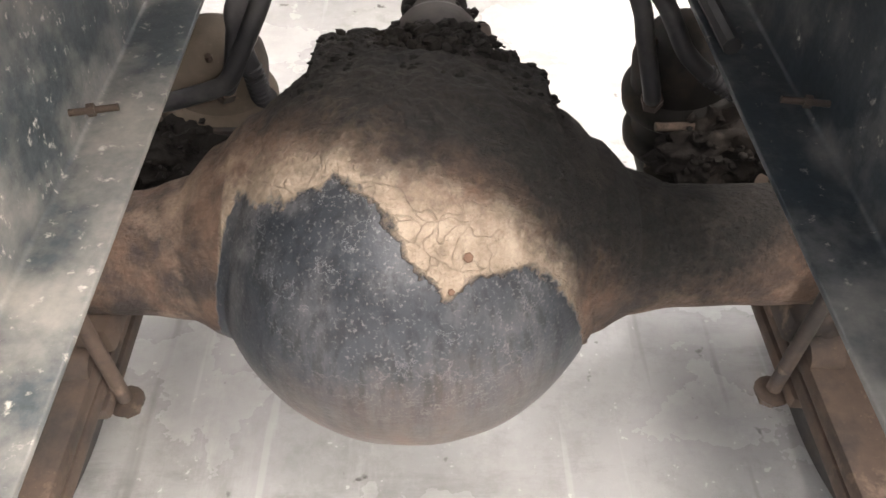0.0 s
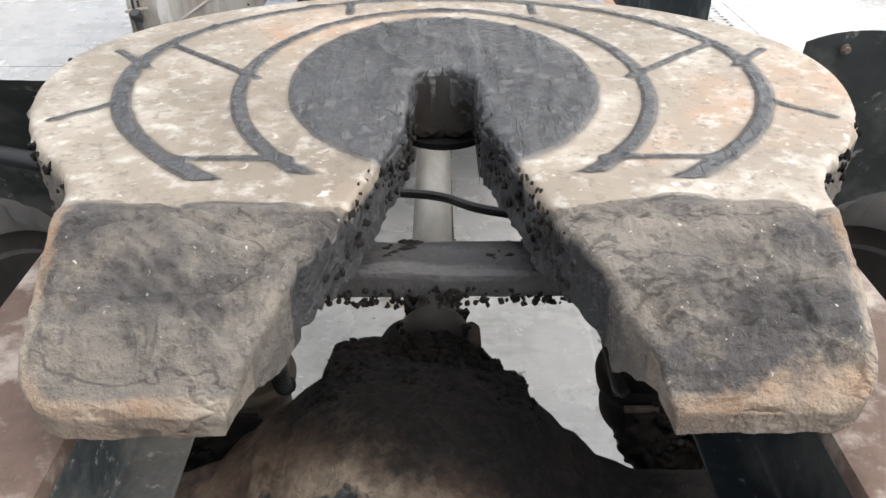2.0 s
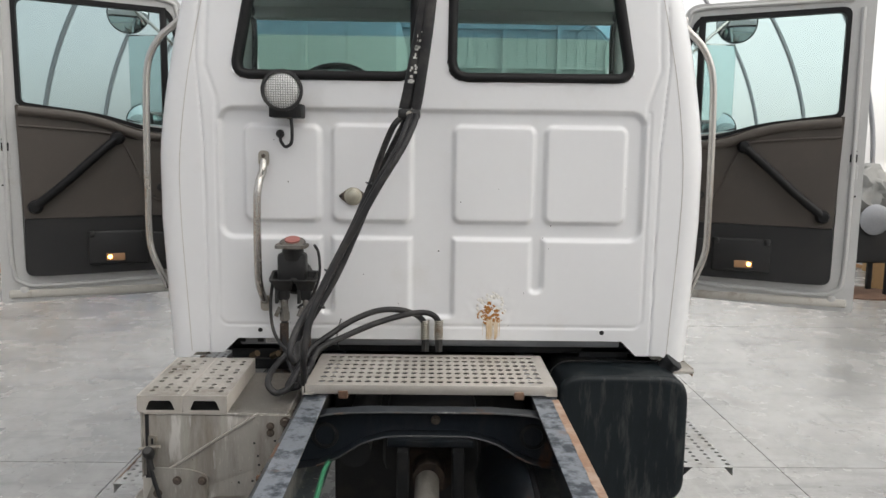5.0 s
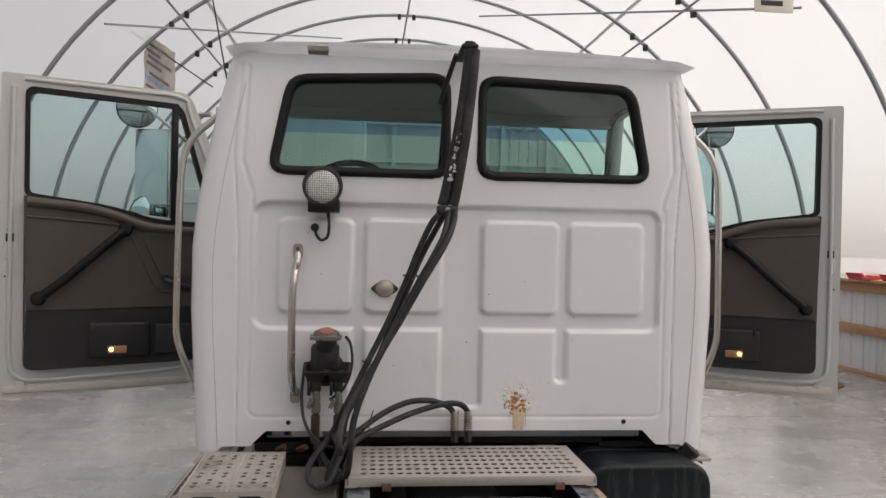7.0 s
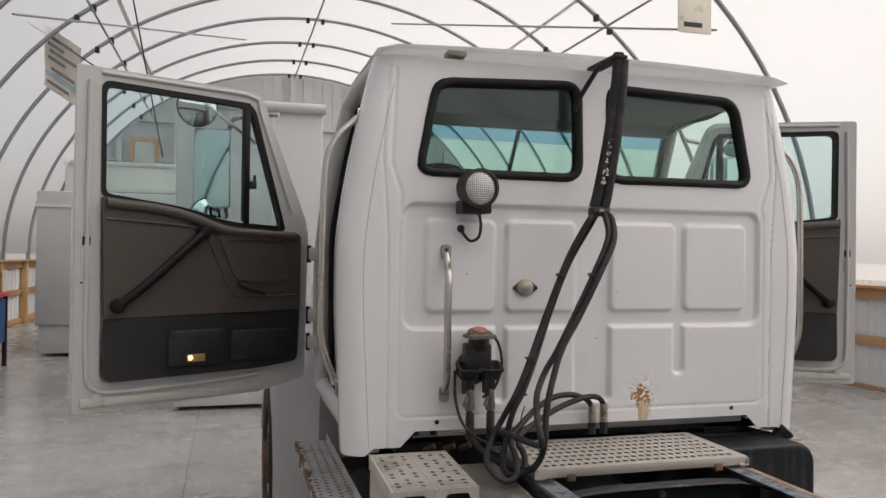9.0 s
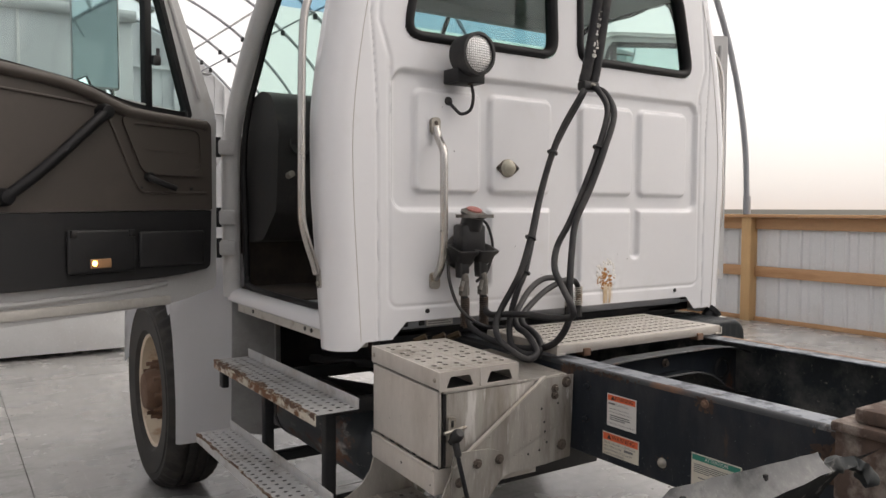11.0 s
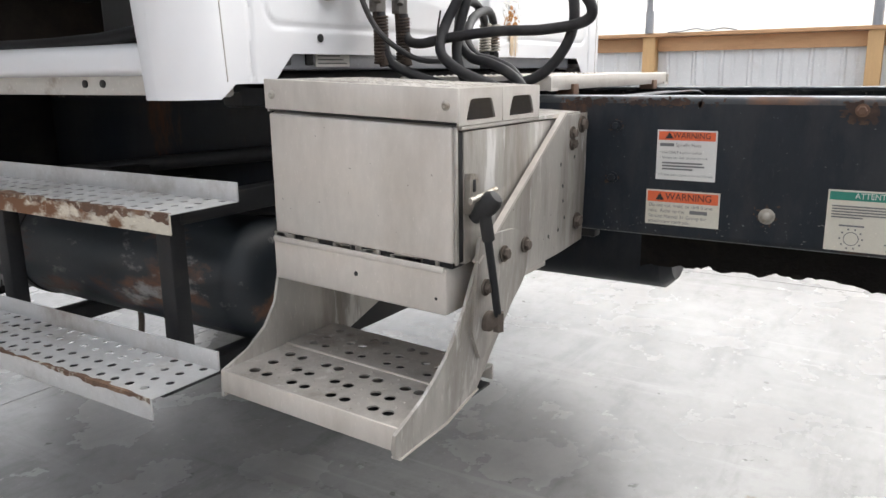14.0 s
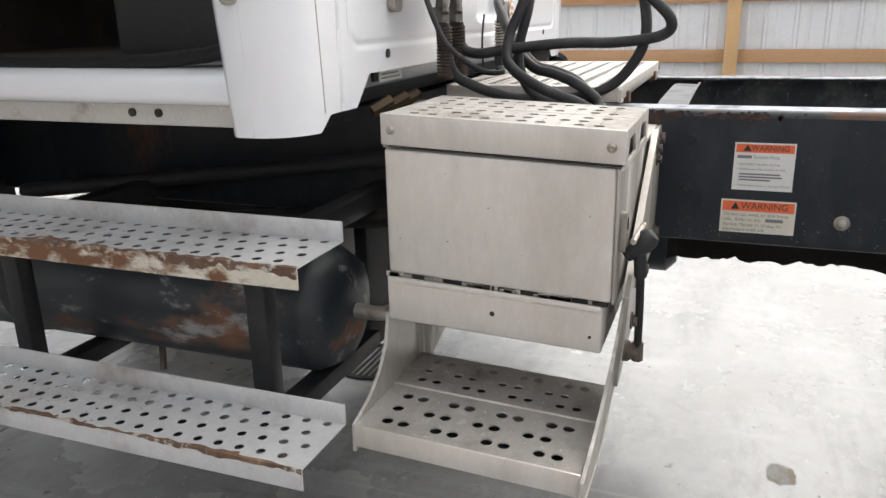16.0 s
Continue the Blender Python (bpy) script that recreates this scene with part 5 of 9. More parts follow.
# brake chambers, leaf springs and their clamps on each side
for s in (-1, 1):
    cx_ = 0.434 if s > 0 else -0.416
    ch = part("brake_chamber", lathe(B(), (cx_, 1.235, 0.285), (-0.2 * s, -0.06, 1), [(0, 0), (0, 0.04), (0.03, 0.070), (0.105, 0.081), (0.122, 0.083), (0.126, 0.091), (0.136, 0.097), (0.150, 0.097), (0.160, 0.091), (0.164, 0.082), (0.185, 0.077), (0.204, 0.081), (0.208, 0.090), (0.218, 0.097), (0.240, 0.097), (0.250, 0.090), (0.254, 0.082), (0.30, 0.079), (0.325, 0.072), (0.345, 0.055), (0.358, 0.030), (0.362, 0)], 48), M["oily" if s > 0 else "chamber"], truck, "oily dark spring brake chamber with clamp bands" if s > 0 else "dusty tan spring brake chamber with clamp bands")
    for z_ in (0.432, 0.515):
        part("clamp_bolt", cyl(B(), (s * 0.352 - 0.03, 1.115, z_), (s * 0.352 + 0.03, 1.115, z_), 0.007, 8), M["spring"], ch)
    for k in range(5):
        a_ = 0.5 + k * 1.1
        part("plug", lathe(B(), (cx_ - s * 0.068 + 0.055 * math.cos(a_), 1.213 + 0.055 * math.sin(a_) * (-1), 0.615), (0.3 * math.cos(a_), -0.3 * math.sin(a_), 1), [(0, 0.006), (0.010, 0.005), (0.011, 0)], 10), M["spring"], ch)
    high_end = [(s * 0.20, 1.22, 0.83), (s * 0.23, 1.40, 0.88), (s * 0.30, 1.6, 0.89), (s * 0.32, 1.9, 0.86)]
    if s > 0:
        runs_ = ([(0.315, 1.135, 0.545), (0.304, 1.108, 0.575), (0.296, 1.106, 0.603), (0.276, 1.112, 0.671), (0.258, 1.125, 0.730)], [(0.47, 1.13, 0.555), (0.445, 1.115, 0.569), (0.388, 1.115, 0.602), (0.342, 1.115, 0.644), (0.314, 1.12, 0.690), (0.290, 1.13, 0.727)])
    else:
        runs_ = ([(-0.330, 1.13, 0.575), (-0.315, 1.10, 0.608), (-0.300, 1.098, 0.638), (-0.285, 1.10, 0.696), (-0.273, 1.11, 0.744)], [(-0.47, 1.11, 0.565), (-0.414, 1.095, 0.584), (-0.363, 1.09, 0.601), (-0.311, 1.085, 0.625), (-0.282, 1.09, 0.671), (-0.243, 1.11, 0.743)], [(-0.266, 1.12, 0.575), (-0.268, 1.10, 0.593), (-0.272, 1.098, 0.631), (-0.280, 1.102, 0.690), (-0.262, 1.12, 0.760)])
    for q_ in runs_:
        part("air_hose", sweep(B(), q_ + high_end, 0.0135, 12), M["hose"], ch)
    part("fitting", cyl(B(), runs_[0][0], runs_[0][1], 0.017, 6), M["spring"], ch)
    q_ = smooth_path([Vector(p) for p in runs_[-1][:4]], 6)
    for a_, b_ in list(zip(q_, q_[1:]))[:14]:
        part("spring_guard", lathe(B(), a_, (b_ - a_).normalized(), [(0, 0.0130), (0.002, 0.0160), (0.004, 0.0130)], 12), M["hose"], ch)
    bm = B()
    lump(bm, (s * 0.425, 1.10, 0.478), 0.080, 60 + 7 * s, (1.1, 0.8, 0.72), 0.55, 5)
    lump(bm, (s * 0.385, 1.075, 0.462), 0.056, 63 + 7 * s, (1, 0.8, 0.8), 0.6, 5)
    for v in bm.verts:
        v.co += Vector((noise.noise(v.co * 60), noise.noise(v.co * 60 + Vector((7, 0, 0))), noise.noise(v.co * 60 + Vector((0, 7, 0))))) * 0.007
    for k in range(60):
        lump(bm, (s * rnd.uniform(0.36, 0.48), rnd.uniform(1.02, 1.12), rnd.uniform(0.50, 0.535)), rnd.uniform(0.003, 0.008), 1300 + k + 50 * s, (1, 1, 0.8), 0.9, 1)
    part("mud_cake", bm, M["mud"], ch, angle=70)["kind"] = "stuff"
    # trailing leaf below the axle
    bm = B()
    for k, (y0, y1, z, t) in enumerate(((-0.45, 1.50, 0.345, 0.030), (0.15, 1.40, 0.313, 0.028))):
        box(bm, *sorted((s * 0.580, s * 0.490)), y0, y1, z, z + t, 0.006)
    spring = part("leaf_spring", bm, M["spring"], truck, "dusty brown leaf spring under the axle")
    part("saddle", box(B(), *sorted((s * 0.462, s * 0.585)), 0.80, 1.0, 0.376, 0.43, 0.012), M["spring"], spring)
    part("clamp_plate", box(B(), *sorted((s * 0.485, s * 0.60)), 0.75, 1.05, 0.283, 0.312, 0.01), M["spring"], spring)
    for y in (0.785, 0.995):
        for x in (0.475, 0.592):
            bm = B()
            cyl(bm, (s * x, y, 0.29), (s * x, y, 0.58), 0.011, 10)
            hexbolt(bm, (s * x, y, 0.283), (0, 0, -1), 0.018, 0.02)
            part("u_bolt", bm, M["spring"], spring)
    bm = B()
    cyl(bm, (s * 0.520, 0.80, 0.372), (s * 0.530, 0.885, 0.56), 0.016, 14)
    lathe(bm, (s * 0.492, 0.79, 0.368), (s, 0, 0), [(0, 0.0), (0, 0.028), (0.045, 0.032), (0.05, 0)], 18)
    part("damper_rod", bm, M["spring"], truck, "dusty brown damper rod and eye")


# ---- wheels ----
def tyre_bm(x_out, s, y, z, r=0.515, w=0.27, tread=True):
    bm = B()
    x_in = x_out - s * w
    prof = [(0.02, 0.30), (0.0, 0.32), (-0.004, 0.40), (-0.008, 0.428), (-0.002, 0.434), (-0.001, 0.455), (-0.005, 0.462), (0.001, 0.470), (0.018, r - 0.018), (0.04, r - 0.004), (0.06, r)]
    groove = []
    for g in (0.085, 0.135, 0.185):
        groove += [(g - 0.008, r), (g - 0.006, r - 0.013), (g + 0.006, r - 0.013), (g + 0.008, r)]
    back = [(w - a, b) for a, b in prof[::-1]]
    full = prof + groove + back + [(w - 0.04, 0.285), (0.04, 0.285)]
    lathe(bm, (x_out, y, z), (-s, 0, 0), full, 180, closed=True)
    for v in bm.verts:
        dy, dz = v.co.y - y, v.co.z - z
        rr = math.hypot(dy, dz)
        e = min(abs(v.co.x - x_out), abs(v.co.x - x_in))
        if rr > r - 0.03 and e < 0.05:
            k = int(round(math.atan2(dz, dy) / (2 * math.pi) * 180)) % 4
            if k < 2:
                f = (rr - 0.018) / rr
                v.co.y, v.co.z = y + dy * f, z + dz * f
    return bm


def rim_bm(x_out, s, y, z, deep=True):
    bm = B()
    prof = [(0.015, 0.305), (0.0, 0.30), (0.008, 0.285), (0.05, 0.28), (0.09, 0.265), (0.13 if deep else 0.02, 0.235), (0.12 if deep else 0.0, 0.20), (0.07 if deep else 0.0, 0.17), (0.055, 0.16), (0.055, 0.115), (0.03, 0.105), (-0.02, 0.10), (-0.035, 0.085), (-0.04, 0.0)]
    lathe(bm, (x_out, y, z), (-s, 0, 0), prof, 48)
    return bm


WZ = FLOOR + 0.515
FY = 4.93
for s in (-1, 1):
    w = part("front_wheel", rim_bm(s * 1.185, s, FY, WZ), M["rim"], truck, "cream painted steel disc wheel with rust")
    part("tyre", tyre_bm(s * 1.205, s, FY, WZ, 0.515, 0.28), M["tyre"], w)
    part("hub", lathe(B(), (s * 1.185, FY, WZ), (-s, 0, 0), [(0.058, 0.120), (0.030, 0.112), (-0.020, 0.106), (-0.040, 0.090), (-0.046, 0.060), (-0.046, 0.0)], 32), M["rusty"], w, "rust-brown hub")
    for k in range(10):
        a = 2 * math.pi * k / 10
        bm = B()
        cyl(bm, (s * 1.130, FY + 0.14 * math.cos(a), WZ + 0.14 * math.sin(a)), (s * 1.170, FY + 0.14 * math.cos(a), WZ + 0.14 * math.sin(a)), 0.019, 6, bev=0.003)
        cyl(bm, (s * 1.170, FY + 0.14 * math.cos(a), WZ + 0.14 * math.sin(a)), (s * 1.200, FY + 0.14 * math.cos(a), WZ + 0.14 * math.sin(a)), 0.011, 10)
        part("wheel_nut", bm, M["rusty"], w)
        if k % 2 == 0:
            part("hand_hole", lathe(B(), (s * 1.084, FY + 0.215 * math.cos(a + 0.3), WZ + 0.215 * math.sin(a + 0.3)), (s, 0, 0), [(0, 0.0), (0, 0.033), (0.003, 0.033)], 16), M["plastic"], w)
    for xo in (0.90, 1.215):
        w = part("rear_wheel", rim_bm(s * xo, s, 0.89, WZ, xo < 1), M["rim"], truck, "steel disc wheel in a dual set")
        part("tyre", tyre_bm(s * xo, s, 0.89, WZ, 0.515, 0.27), M["tyre"], w)

# ---- quarter fenders ahead of the rear wheels ----
for s in (-1, 1):
    bm = B()
    rows = []
    if s > 0:
        path_ = smooth_path([(0, y, z) for y, z in ((1.50, 0.40), (1.56, 0.55), (1.575, 0.70), (1.560, 0.80), (1.545, 0.993), (1.54, 1.053))], 5)
    else:
        path_ = smooth_path([(0, y, z) for y, z in ((1.60, 0.36), (1.638, 0.50), (1.645, 0.60), (1.635, 0.70), (1.613, 0.777), (1.591, 0.815), (1.554, 0.885), (1.515, 0.940), (1.485, 0.968), (1.450, 0.998))], 4)
    for i, q in enumerate(path_):
        t = i / (len(path_) - 1)
        row = []
        for j in range(13):
            u = j / 12
            x0, x1_ = (0.680 + 0.05 * max(0.0, t - 0.93) / 0.07, 1.15) if s > 0 else (0.60, 1.19 + 0.015 * t)
            x = x0 + (x1_ - x0) * u
            tear = 0.014 * noise.noise(Vector((x * 9, s * 3.0, 1))) if i == len(path_) - 1 and s > 0 else 0.0
            roll_ = 0.010 * max(0.0, (u - 0.9) / 0.1) ** 2 if s < 0 else 0.0
            d_ = Vector((0, q.y - 0.89, q.z - WZ)).normalized()
            row.append(bm.verts.new((s * x, q.y + 0.008 * math.sin(x * 19 + 5 * t) * t * (1 if s > 0 else 0.5) - d_.y * roll_, q.z + tear - d_.z * roll_)))
        rows.append(row)
    for r0, r1 in zip(rows, rows[1:]):
        for j in range(12):
            bm.faces.new((r0[j], r0[j + 1], r1[j + 1], r1[j]))
    bmesh.ops.solidify(bm, geom=bm.faces[:], thickness=0.006)
    fd = part("quarter_fender", bm, M["fender"], truck, "scuffed grey plastic quarter fender ahead of the rear wheels")
    if s < 0:
        # upright scuffed strip that stiffens the upper end, its outer corner torn down
        bm = B()
        grid = []
        for i in range(25):
            u = i / 24
            x = -0.855 - 0.367 * u
            y = 1.425 + 0.025 * u
            drop = 0.026 + 0.020 * min(1.0, u * 2) + 0.042 * max(0.0, (u - 0.93) / 0.07) ** 2
            grid.append([bm.verts.new((x, y + 0.003 * noise.noise(Vector((x * 14, k * 0.9, 3))) - 0.026 * (k / 5) ** 1.5, 1.042 - 0.012 * max(0.0, (u - 0.95) / 0.05) ** 2 - drop * k / 5 + 0.0025 * noise.noise(Vector((x * 22, k, 0))))) for k in range(6)])
        for r0, r1 in zip(grid, grid[1:]):
            for k in range(5):
                bm.faces.new((r0[k], r0[k + 1], r1[k + 1], r1[k]))
        bmesh.ops.solidify(bm, geom=bm.faces[:], thickness=0.006)
        fl = part("top_flange", bm, mat("scuffed_flange", (0.34, 0.345, 0.345), 0.5, 0, (40, 0.35), ((0.15, 0.155, 0.157), 9, 0.47, 0.64, 0.7), 0.25, ((0.42, 0.42, 0.41), 20, 0.56, 0.68, 0.8)), fd, "scuffed pale grey fender flange")
        part("slot", box(B(), -1.004, -0.996, 1.425, 1.431, 1.016, 1.030, 0.001), M["plastic"], fl)
        part("tear", box(B(), -1.192, -1.181, 1.438, 1.445, 1.014, 1.028, 0.002), M["plastic"], fl)
        bm = sweep(B(), [(-0.852, 1.415, 1.012), (-0.825, 1.405, 1.020), (-0.79, 1.392, 1.015), (-0.765, 1.38, 0.99)], 0.014, 10)
        for v in bm.verts:
            v.co += Vector((noise.noise(v.co * 60), noise.noise(v.co * 60 + Vector((7, 0, 0))), noise.noise(v.co * 60 + Vector((0, 7, 0))))) * 0.010
        part("torn_end", bm, M["fender"], fd, "torn end of the fender", angle=70)
        part("fender_bracket", cyl(B(), (-0.455, 1.34, 0.84), (-0.90, 1.40, 0.90), 0.018, 12), M["black_steel"], fd)
    else:
        bm = B()
        cyl(bm, (0.455, 1.47, 0.84), (0.75, 1.50, 0.84), 0.018, 12)
        box(bm, 0.68, 0.76, 1.49, 1.535, 0.79, 0.89, 0.008)
        part("fender_bracket", bm, M["black_steel"], fd)
        part("bolt", hexbolt(B(), (0.76, 1.537, 1.02), (0, -1, 0), 0.007, 0.004), M["bolt"], fd)

# ---- fifth wheel ----
FZ = 1.162


def plate_depth(x, y):
    """Height of the coupling plate's top: flat, with milled grease grooves and ramps falling to the rear."""
    ax = abs(x)
    z = 0.0
    d_ = 0.727 - y
    z -= 0.38 * (d_ + math.sqrt(d_ * d_ + 0.010 ** 2)) / 2 + 2.9 * max(0.0, 0.63 - y) ** 2

    def groove(d, w, deep):
        t = max(0.0, 1 - abs(d) / w)
        return -deep * t * t * (3 - 2 * t)
    if y > 0.745:
        bo = 0.34 if y > 1.09 else 0.40
        e = math.hypot(ax / 0.376, (y - 1.09) / bo)
        if y > 0.765:
            z += groove((e - 1) * 0.37, 0.017, 0.0035)
        e = math.hypot(ax / 0.236, (y - 1.05) / (0.312 if y > 1.05 else 0.33))
        if y > 0.778:
            z += groove((e - 1) * 0.26, 0.015, 0.0035)

        def seg(x0, y0, x1, y1):
            t = max(0, min(1, ((ax - x0) * (x1 - x0) + (y - y0) * (y1 - y0)) / ((x1 - x0) ** 2 + (y1 - y0) ** 2)))
            return math.hypot(ax - x0 - t * (x1 - x0), y - y0 - t * (y1 - y0))
        for q in ((0.152, 0.81, 0.272, 0.81), (0.362, 0.967, 0.415, 0.915), (0.362, 1.092, 0.418, 1.163), (0.361, 1.194, 0.222, 1.051), (0.135, 1.345, 0.137, 1.405)):
            z += groove(seg(*q), 0.010, 0.003)
    return z


def half_width(y):
    """Outer half width of the plate at y."""
    if y >= 1.09:
        return 0.478 * math.sqrt(max(0, 1 - ((y - 1.09) / 0.378) ** 2)) if y < 1.468 else 0.0
    if y >= 0.84:
        return 0.478 - 0.075 * ((1.09 - y) / 0.25) ** 2
    if y >= 0.727:
        return 0.403 - 0.063 * math.sin((0.84 - y) / 0.113 * math.pi / 2)
    w_ = 0.342 - 0.110 * (0.727 - y)
    c_ = max(0.0, 0.030 - (y - Y0))
    return w_ - (0.030 - math.sqrt(max(0.0, 0.030 ** 2 - c_ ** 2)))


def throat(y):
    """Inner half width, of the throat that opens to the rear."""
    if y >= 1.04:
        return 0.0365 * math.sqrt(max(0, 1 - ((y - 1.04) / 0.038) ** 2)) if y < 1.078 else 0.0
    if y >= 0.90:
        return 0.0365 + 0.004 * (1.04 - y) / 0.14
    if y >= 0.727:
        return 0.0405 + 0.042 * ((0.90 - y) / 0.173)
    return 0.0825 + 0.50 * (0.727 - y)


def ahead(y):
    """The casting is shorter ahead of the throat than the drawing of its grooves."""
    return y if y < 0.80 else 0.80 + 0.885 * (y - 0.80)


Y0 = 0.556
fifth = part("fifth_wheel", box(B(), -0.30, 0.30, 1.10, 1.26, 1.04, 1.09, 0.012), M["grease"], truck, "worn fifth wheel coupling plate with greased throat")
rnd = random.Random(11)
ys_ = list(np.linspace(Y0, 0.727, 60)) + list(np.linspace(0.727, 1.4675, 200))[1:]
bm = B()
lay = {k: bm.verts.layers.float.new(k) for k in ("grease", "crust", "tip")}


def soft(v, lo, hi):
    t = max(0.0, min(1.0, (v - lo) / (hi - lo)))
    return t * t * (3 - 2 * t)


NX = 110
for s in (-1, 1):
    rows = []
    for y in ys_:
        a, b = throat(y), max(half_width(y), throat(y) + 0.001)
        row = []
        for i in range(NX + 1):
            x = a + (b - a) * i / NX
            p = Vector((s * x, y, 0))
            dep = plate_depth(x, y)
            z = FZ + dep
            edge = min(x - a if a > 0 else 9, b - x, y - Y0)
            lip_r = 0.010 if y > 0.72 else 0.006
            if edge < lip_r:
                z -= lip_r - math.sqrt(max(0, lip_r ** 2 - (lip_r - max(edge, 0)) ** 2))
            slope = soft(0.735 - y, 0.0, 0.03) * (0.18 + 0.82 * soft(min(y - Y0, (b - x) * 1.6), 0.004, 0.040))
            # crust in ridges across the ramp, torn along its upper border
            ridge = noise.noise(Vector((p.x * 9, y * 34 + 3 * noise.noise(p * 9), 2)))
            fine_ = noise.noise(p * 38) * 0.6 + noise.noise(p * 85) * 0.35
            z += slope * (0.0095 * (1 - abs(ridge) * 2.4) + 0.0062 * fine_ + 0.002 + 0.0024 * noise.noise(p * 150))
            disc = math.hypot(x / 0.178, (y - 1.05) / 0.268)
            gr = max(soft(1.06 - disc, 0.0, 0.12), soft(throat(y) + 0.03 - x, 0.0, 0.02) * soft(y, 0.78, 0.90) if 0.78 < y < 1.08 else 0)
            flat_ = -0.38 * ((0.727 - y) + math.sqrt((0.727 - y) ** 2 + 0.010 ** 2)) / 2
            groove_ = max(0.0, min(0.80, (flat_ - dep) / 0.0037)) if y > 0.735 else 0.0
            ledge = soft(0.694 + 0.012 * noise.noise(Vector((p.x * 16, 3, s))) + 0.004 * noise.noise(p * 70) - y, 0.0, 0.004)
            tt = 3.2 * noise.noise(Vector((p.x * 10 + 2 * noise.noise(p * 14), y * 26, 7)))
            z += slope * (0.0085 * ledge + 0.0062 * (math.floor(tt) + soft(tt - math.floor(tt), 0.75, 1.0)) * soft(0.66 - y, 0.0, 0.05))
            z += min(1.0, groove_ * 1.3) * (0.0052 + 0.0030 * noise.noise(p * 45) + 0.0015 * noise.noise(p * 110))
            wr_ = abs(noise.noise(Vector((p.x * 9 + y * 5, y * 6, 4)))) / 0.05
            z += gr * (0.0040 + 0.0014 * noise.noise(p * 22) + 0.0010 * noise.noise(p * 70) + 0.0042 * max(0.0, 1 - wr_) - 0.0024 * max(0.0, noise.noise(p * 34) - 0.22) * 2.5)
            drag_ = noise.noise(Vector((p.x * 75 + 1.5 * noise.noise(p * 8), y * 5.5, 9)))
            torn_ = max(0.0, noise.noise(p * 60 + Vector((3, 1, 0))) - 0.05) * soft(noise.noise(p * 11 + Vector((1, 8, 0))), 0.12, 0.32)
            z += gr * (0.0022 * max(0.0, drag_ - 0.16) * 4 - 0.0016 * max(0.0, -drag_ - 0.2) * 4 + 0.0100 * torn_ + 0.0008 * noise.noise(p * 130))
            worn_ = 0.25 + 0.75 * soft(y, 0.57, 0.64)
            jag = worn_ * 0.005 * (noise.noise(p * 40) + 0.6 * noise.noise(p * 95)) if i == NX else (worn_ * 0.0036 * noise.noise(p * 38) + worn_ * 0.0024 * noise.noise(p * 110) if i == 0 and a > 0 else 0)
            v = bm.verts.new((s * (x + jag), y, z))
            v[lay["grease"]] = max(gr, groove_)
            v[lay["crust"]] = soft(0.735 - y + 0.014 * noise.noise(p * 18) + 0.016 * noise.noise(Vector((p.x * 7, 4, s))), 0.0, 0.030)
            v[lay["tip"]] = max(soft(0.572 - y, 0.0, 0.020), soft(0.622 - y - 0.22 * abs(x - 0.36), 0.0, 0.06) if s > 0 else 0.62 * soft(0.03 - (b - x), 0.0, 0.03), 0.55 * soft(0.035 - (b - x), 0.0, 0.035) if y < 0.72 else 0)
            row.append(v)
        rows.append(row)
    for r0, r1 in zip(rows, rows[1:]):
        for i in range(NX):
            bm.faces.new((r0[i], r0[i + 1], r1[i + 1], r1[i]))
    # flanks of the casting, caked and uneven
    rim_ = [r[0] for r in rows] + [r[-1] for r in rows[::-1]] + rows[0][1:-1][::-1]
    above, above_v = rim_, [v.co.copy() for v in rim_]
    for k in range(1, 8):
        ring_ = []
        for q, v0 in zip(above_v, rim_):
            deep = (0.022 + 0.044 * soft(q.y, 0.562, 0.63)) * k / 7
            side = -1 if abs(q.x) < throat(q.y) + 0.02 else 1
            bulge = 0.0032 * noise.noise(Vector((q.x * 45, q.y * 45, q.z * 20 + k * 1.3))) + 0.0024 * noise.noise(Vector((q.x * 100, q.y * 100, k * 2.1)))
            bulge *= 0.2 + 0.8 * soft(q.y, 0.585, 0.67)
            inset = 0.004 * k * (0.35 if side < 0 else 0.2)
            v = bm.verts.new((q.x + math.copysign(1, q.x) * side * (bulge - inset * 0.3), q.y + (bulge if q.y < Y0 + 0.01 else 0), q.z - deep + bulge * 0.4))
            v[lay["grease"]] = 0.95 if side < 0 and q.y > 0.64 else 0.25
            v[lay["crust"]] = 0.9
            v[lay["tip"]] = 0.95 if q.y < 0.59 else 0.1
            ring_.append(v)
        for i in range(len(rim_)):
            j = (i + 1) % len(rim_)
            if (above[i].co - above[j].co).length < 0.2:
                bm.faces.new((above[i], above[j], ring_[j], ring_[i]))
        above = ring_
bmesh.ops.remove_doubles(bm, verts=[v for v in bm.verts if abs(v.co.x) < 0.0004], dist=0.0003)
for v in bm.verts:
    v.co.y = ahead(v.co.y)
part("top_plate", bm, M["plate"], fifth, "pale worn plate with grease-filled grooves and crusty ramps", angle=70)
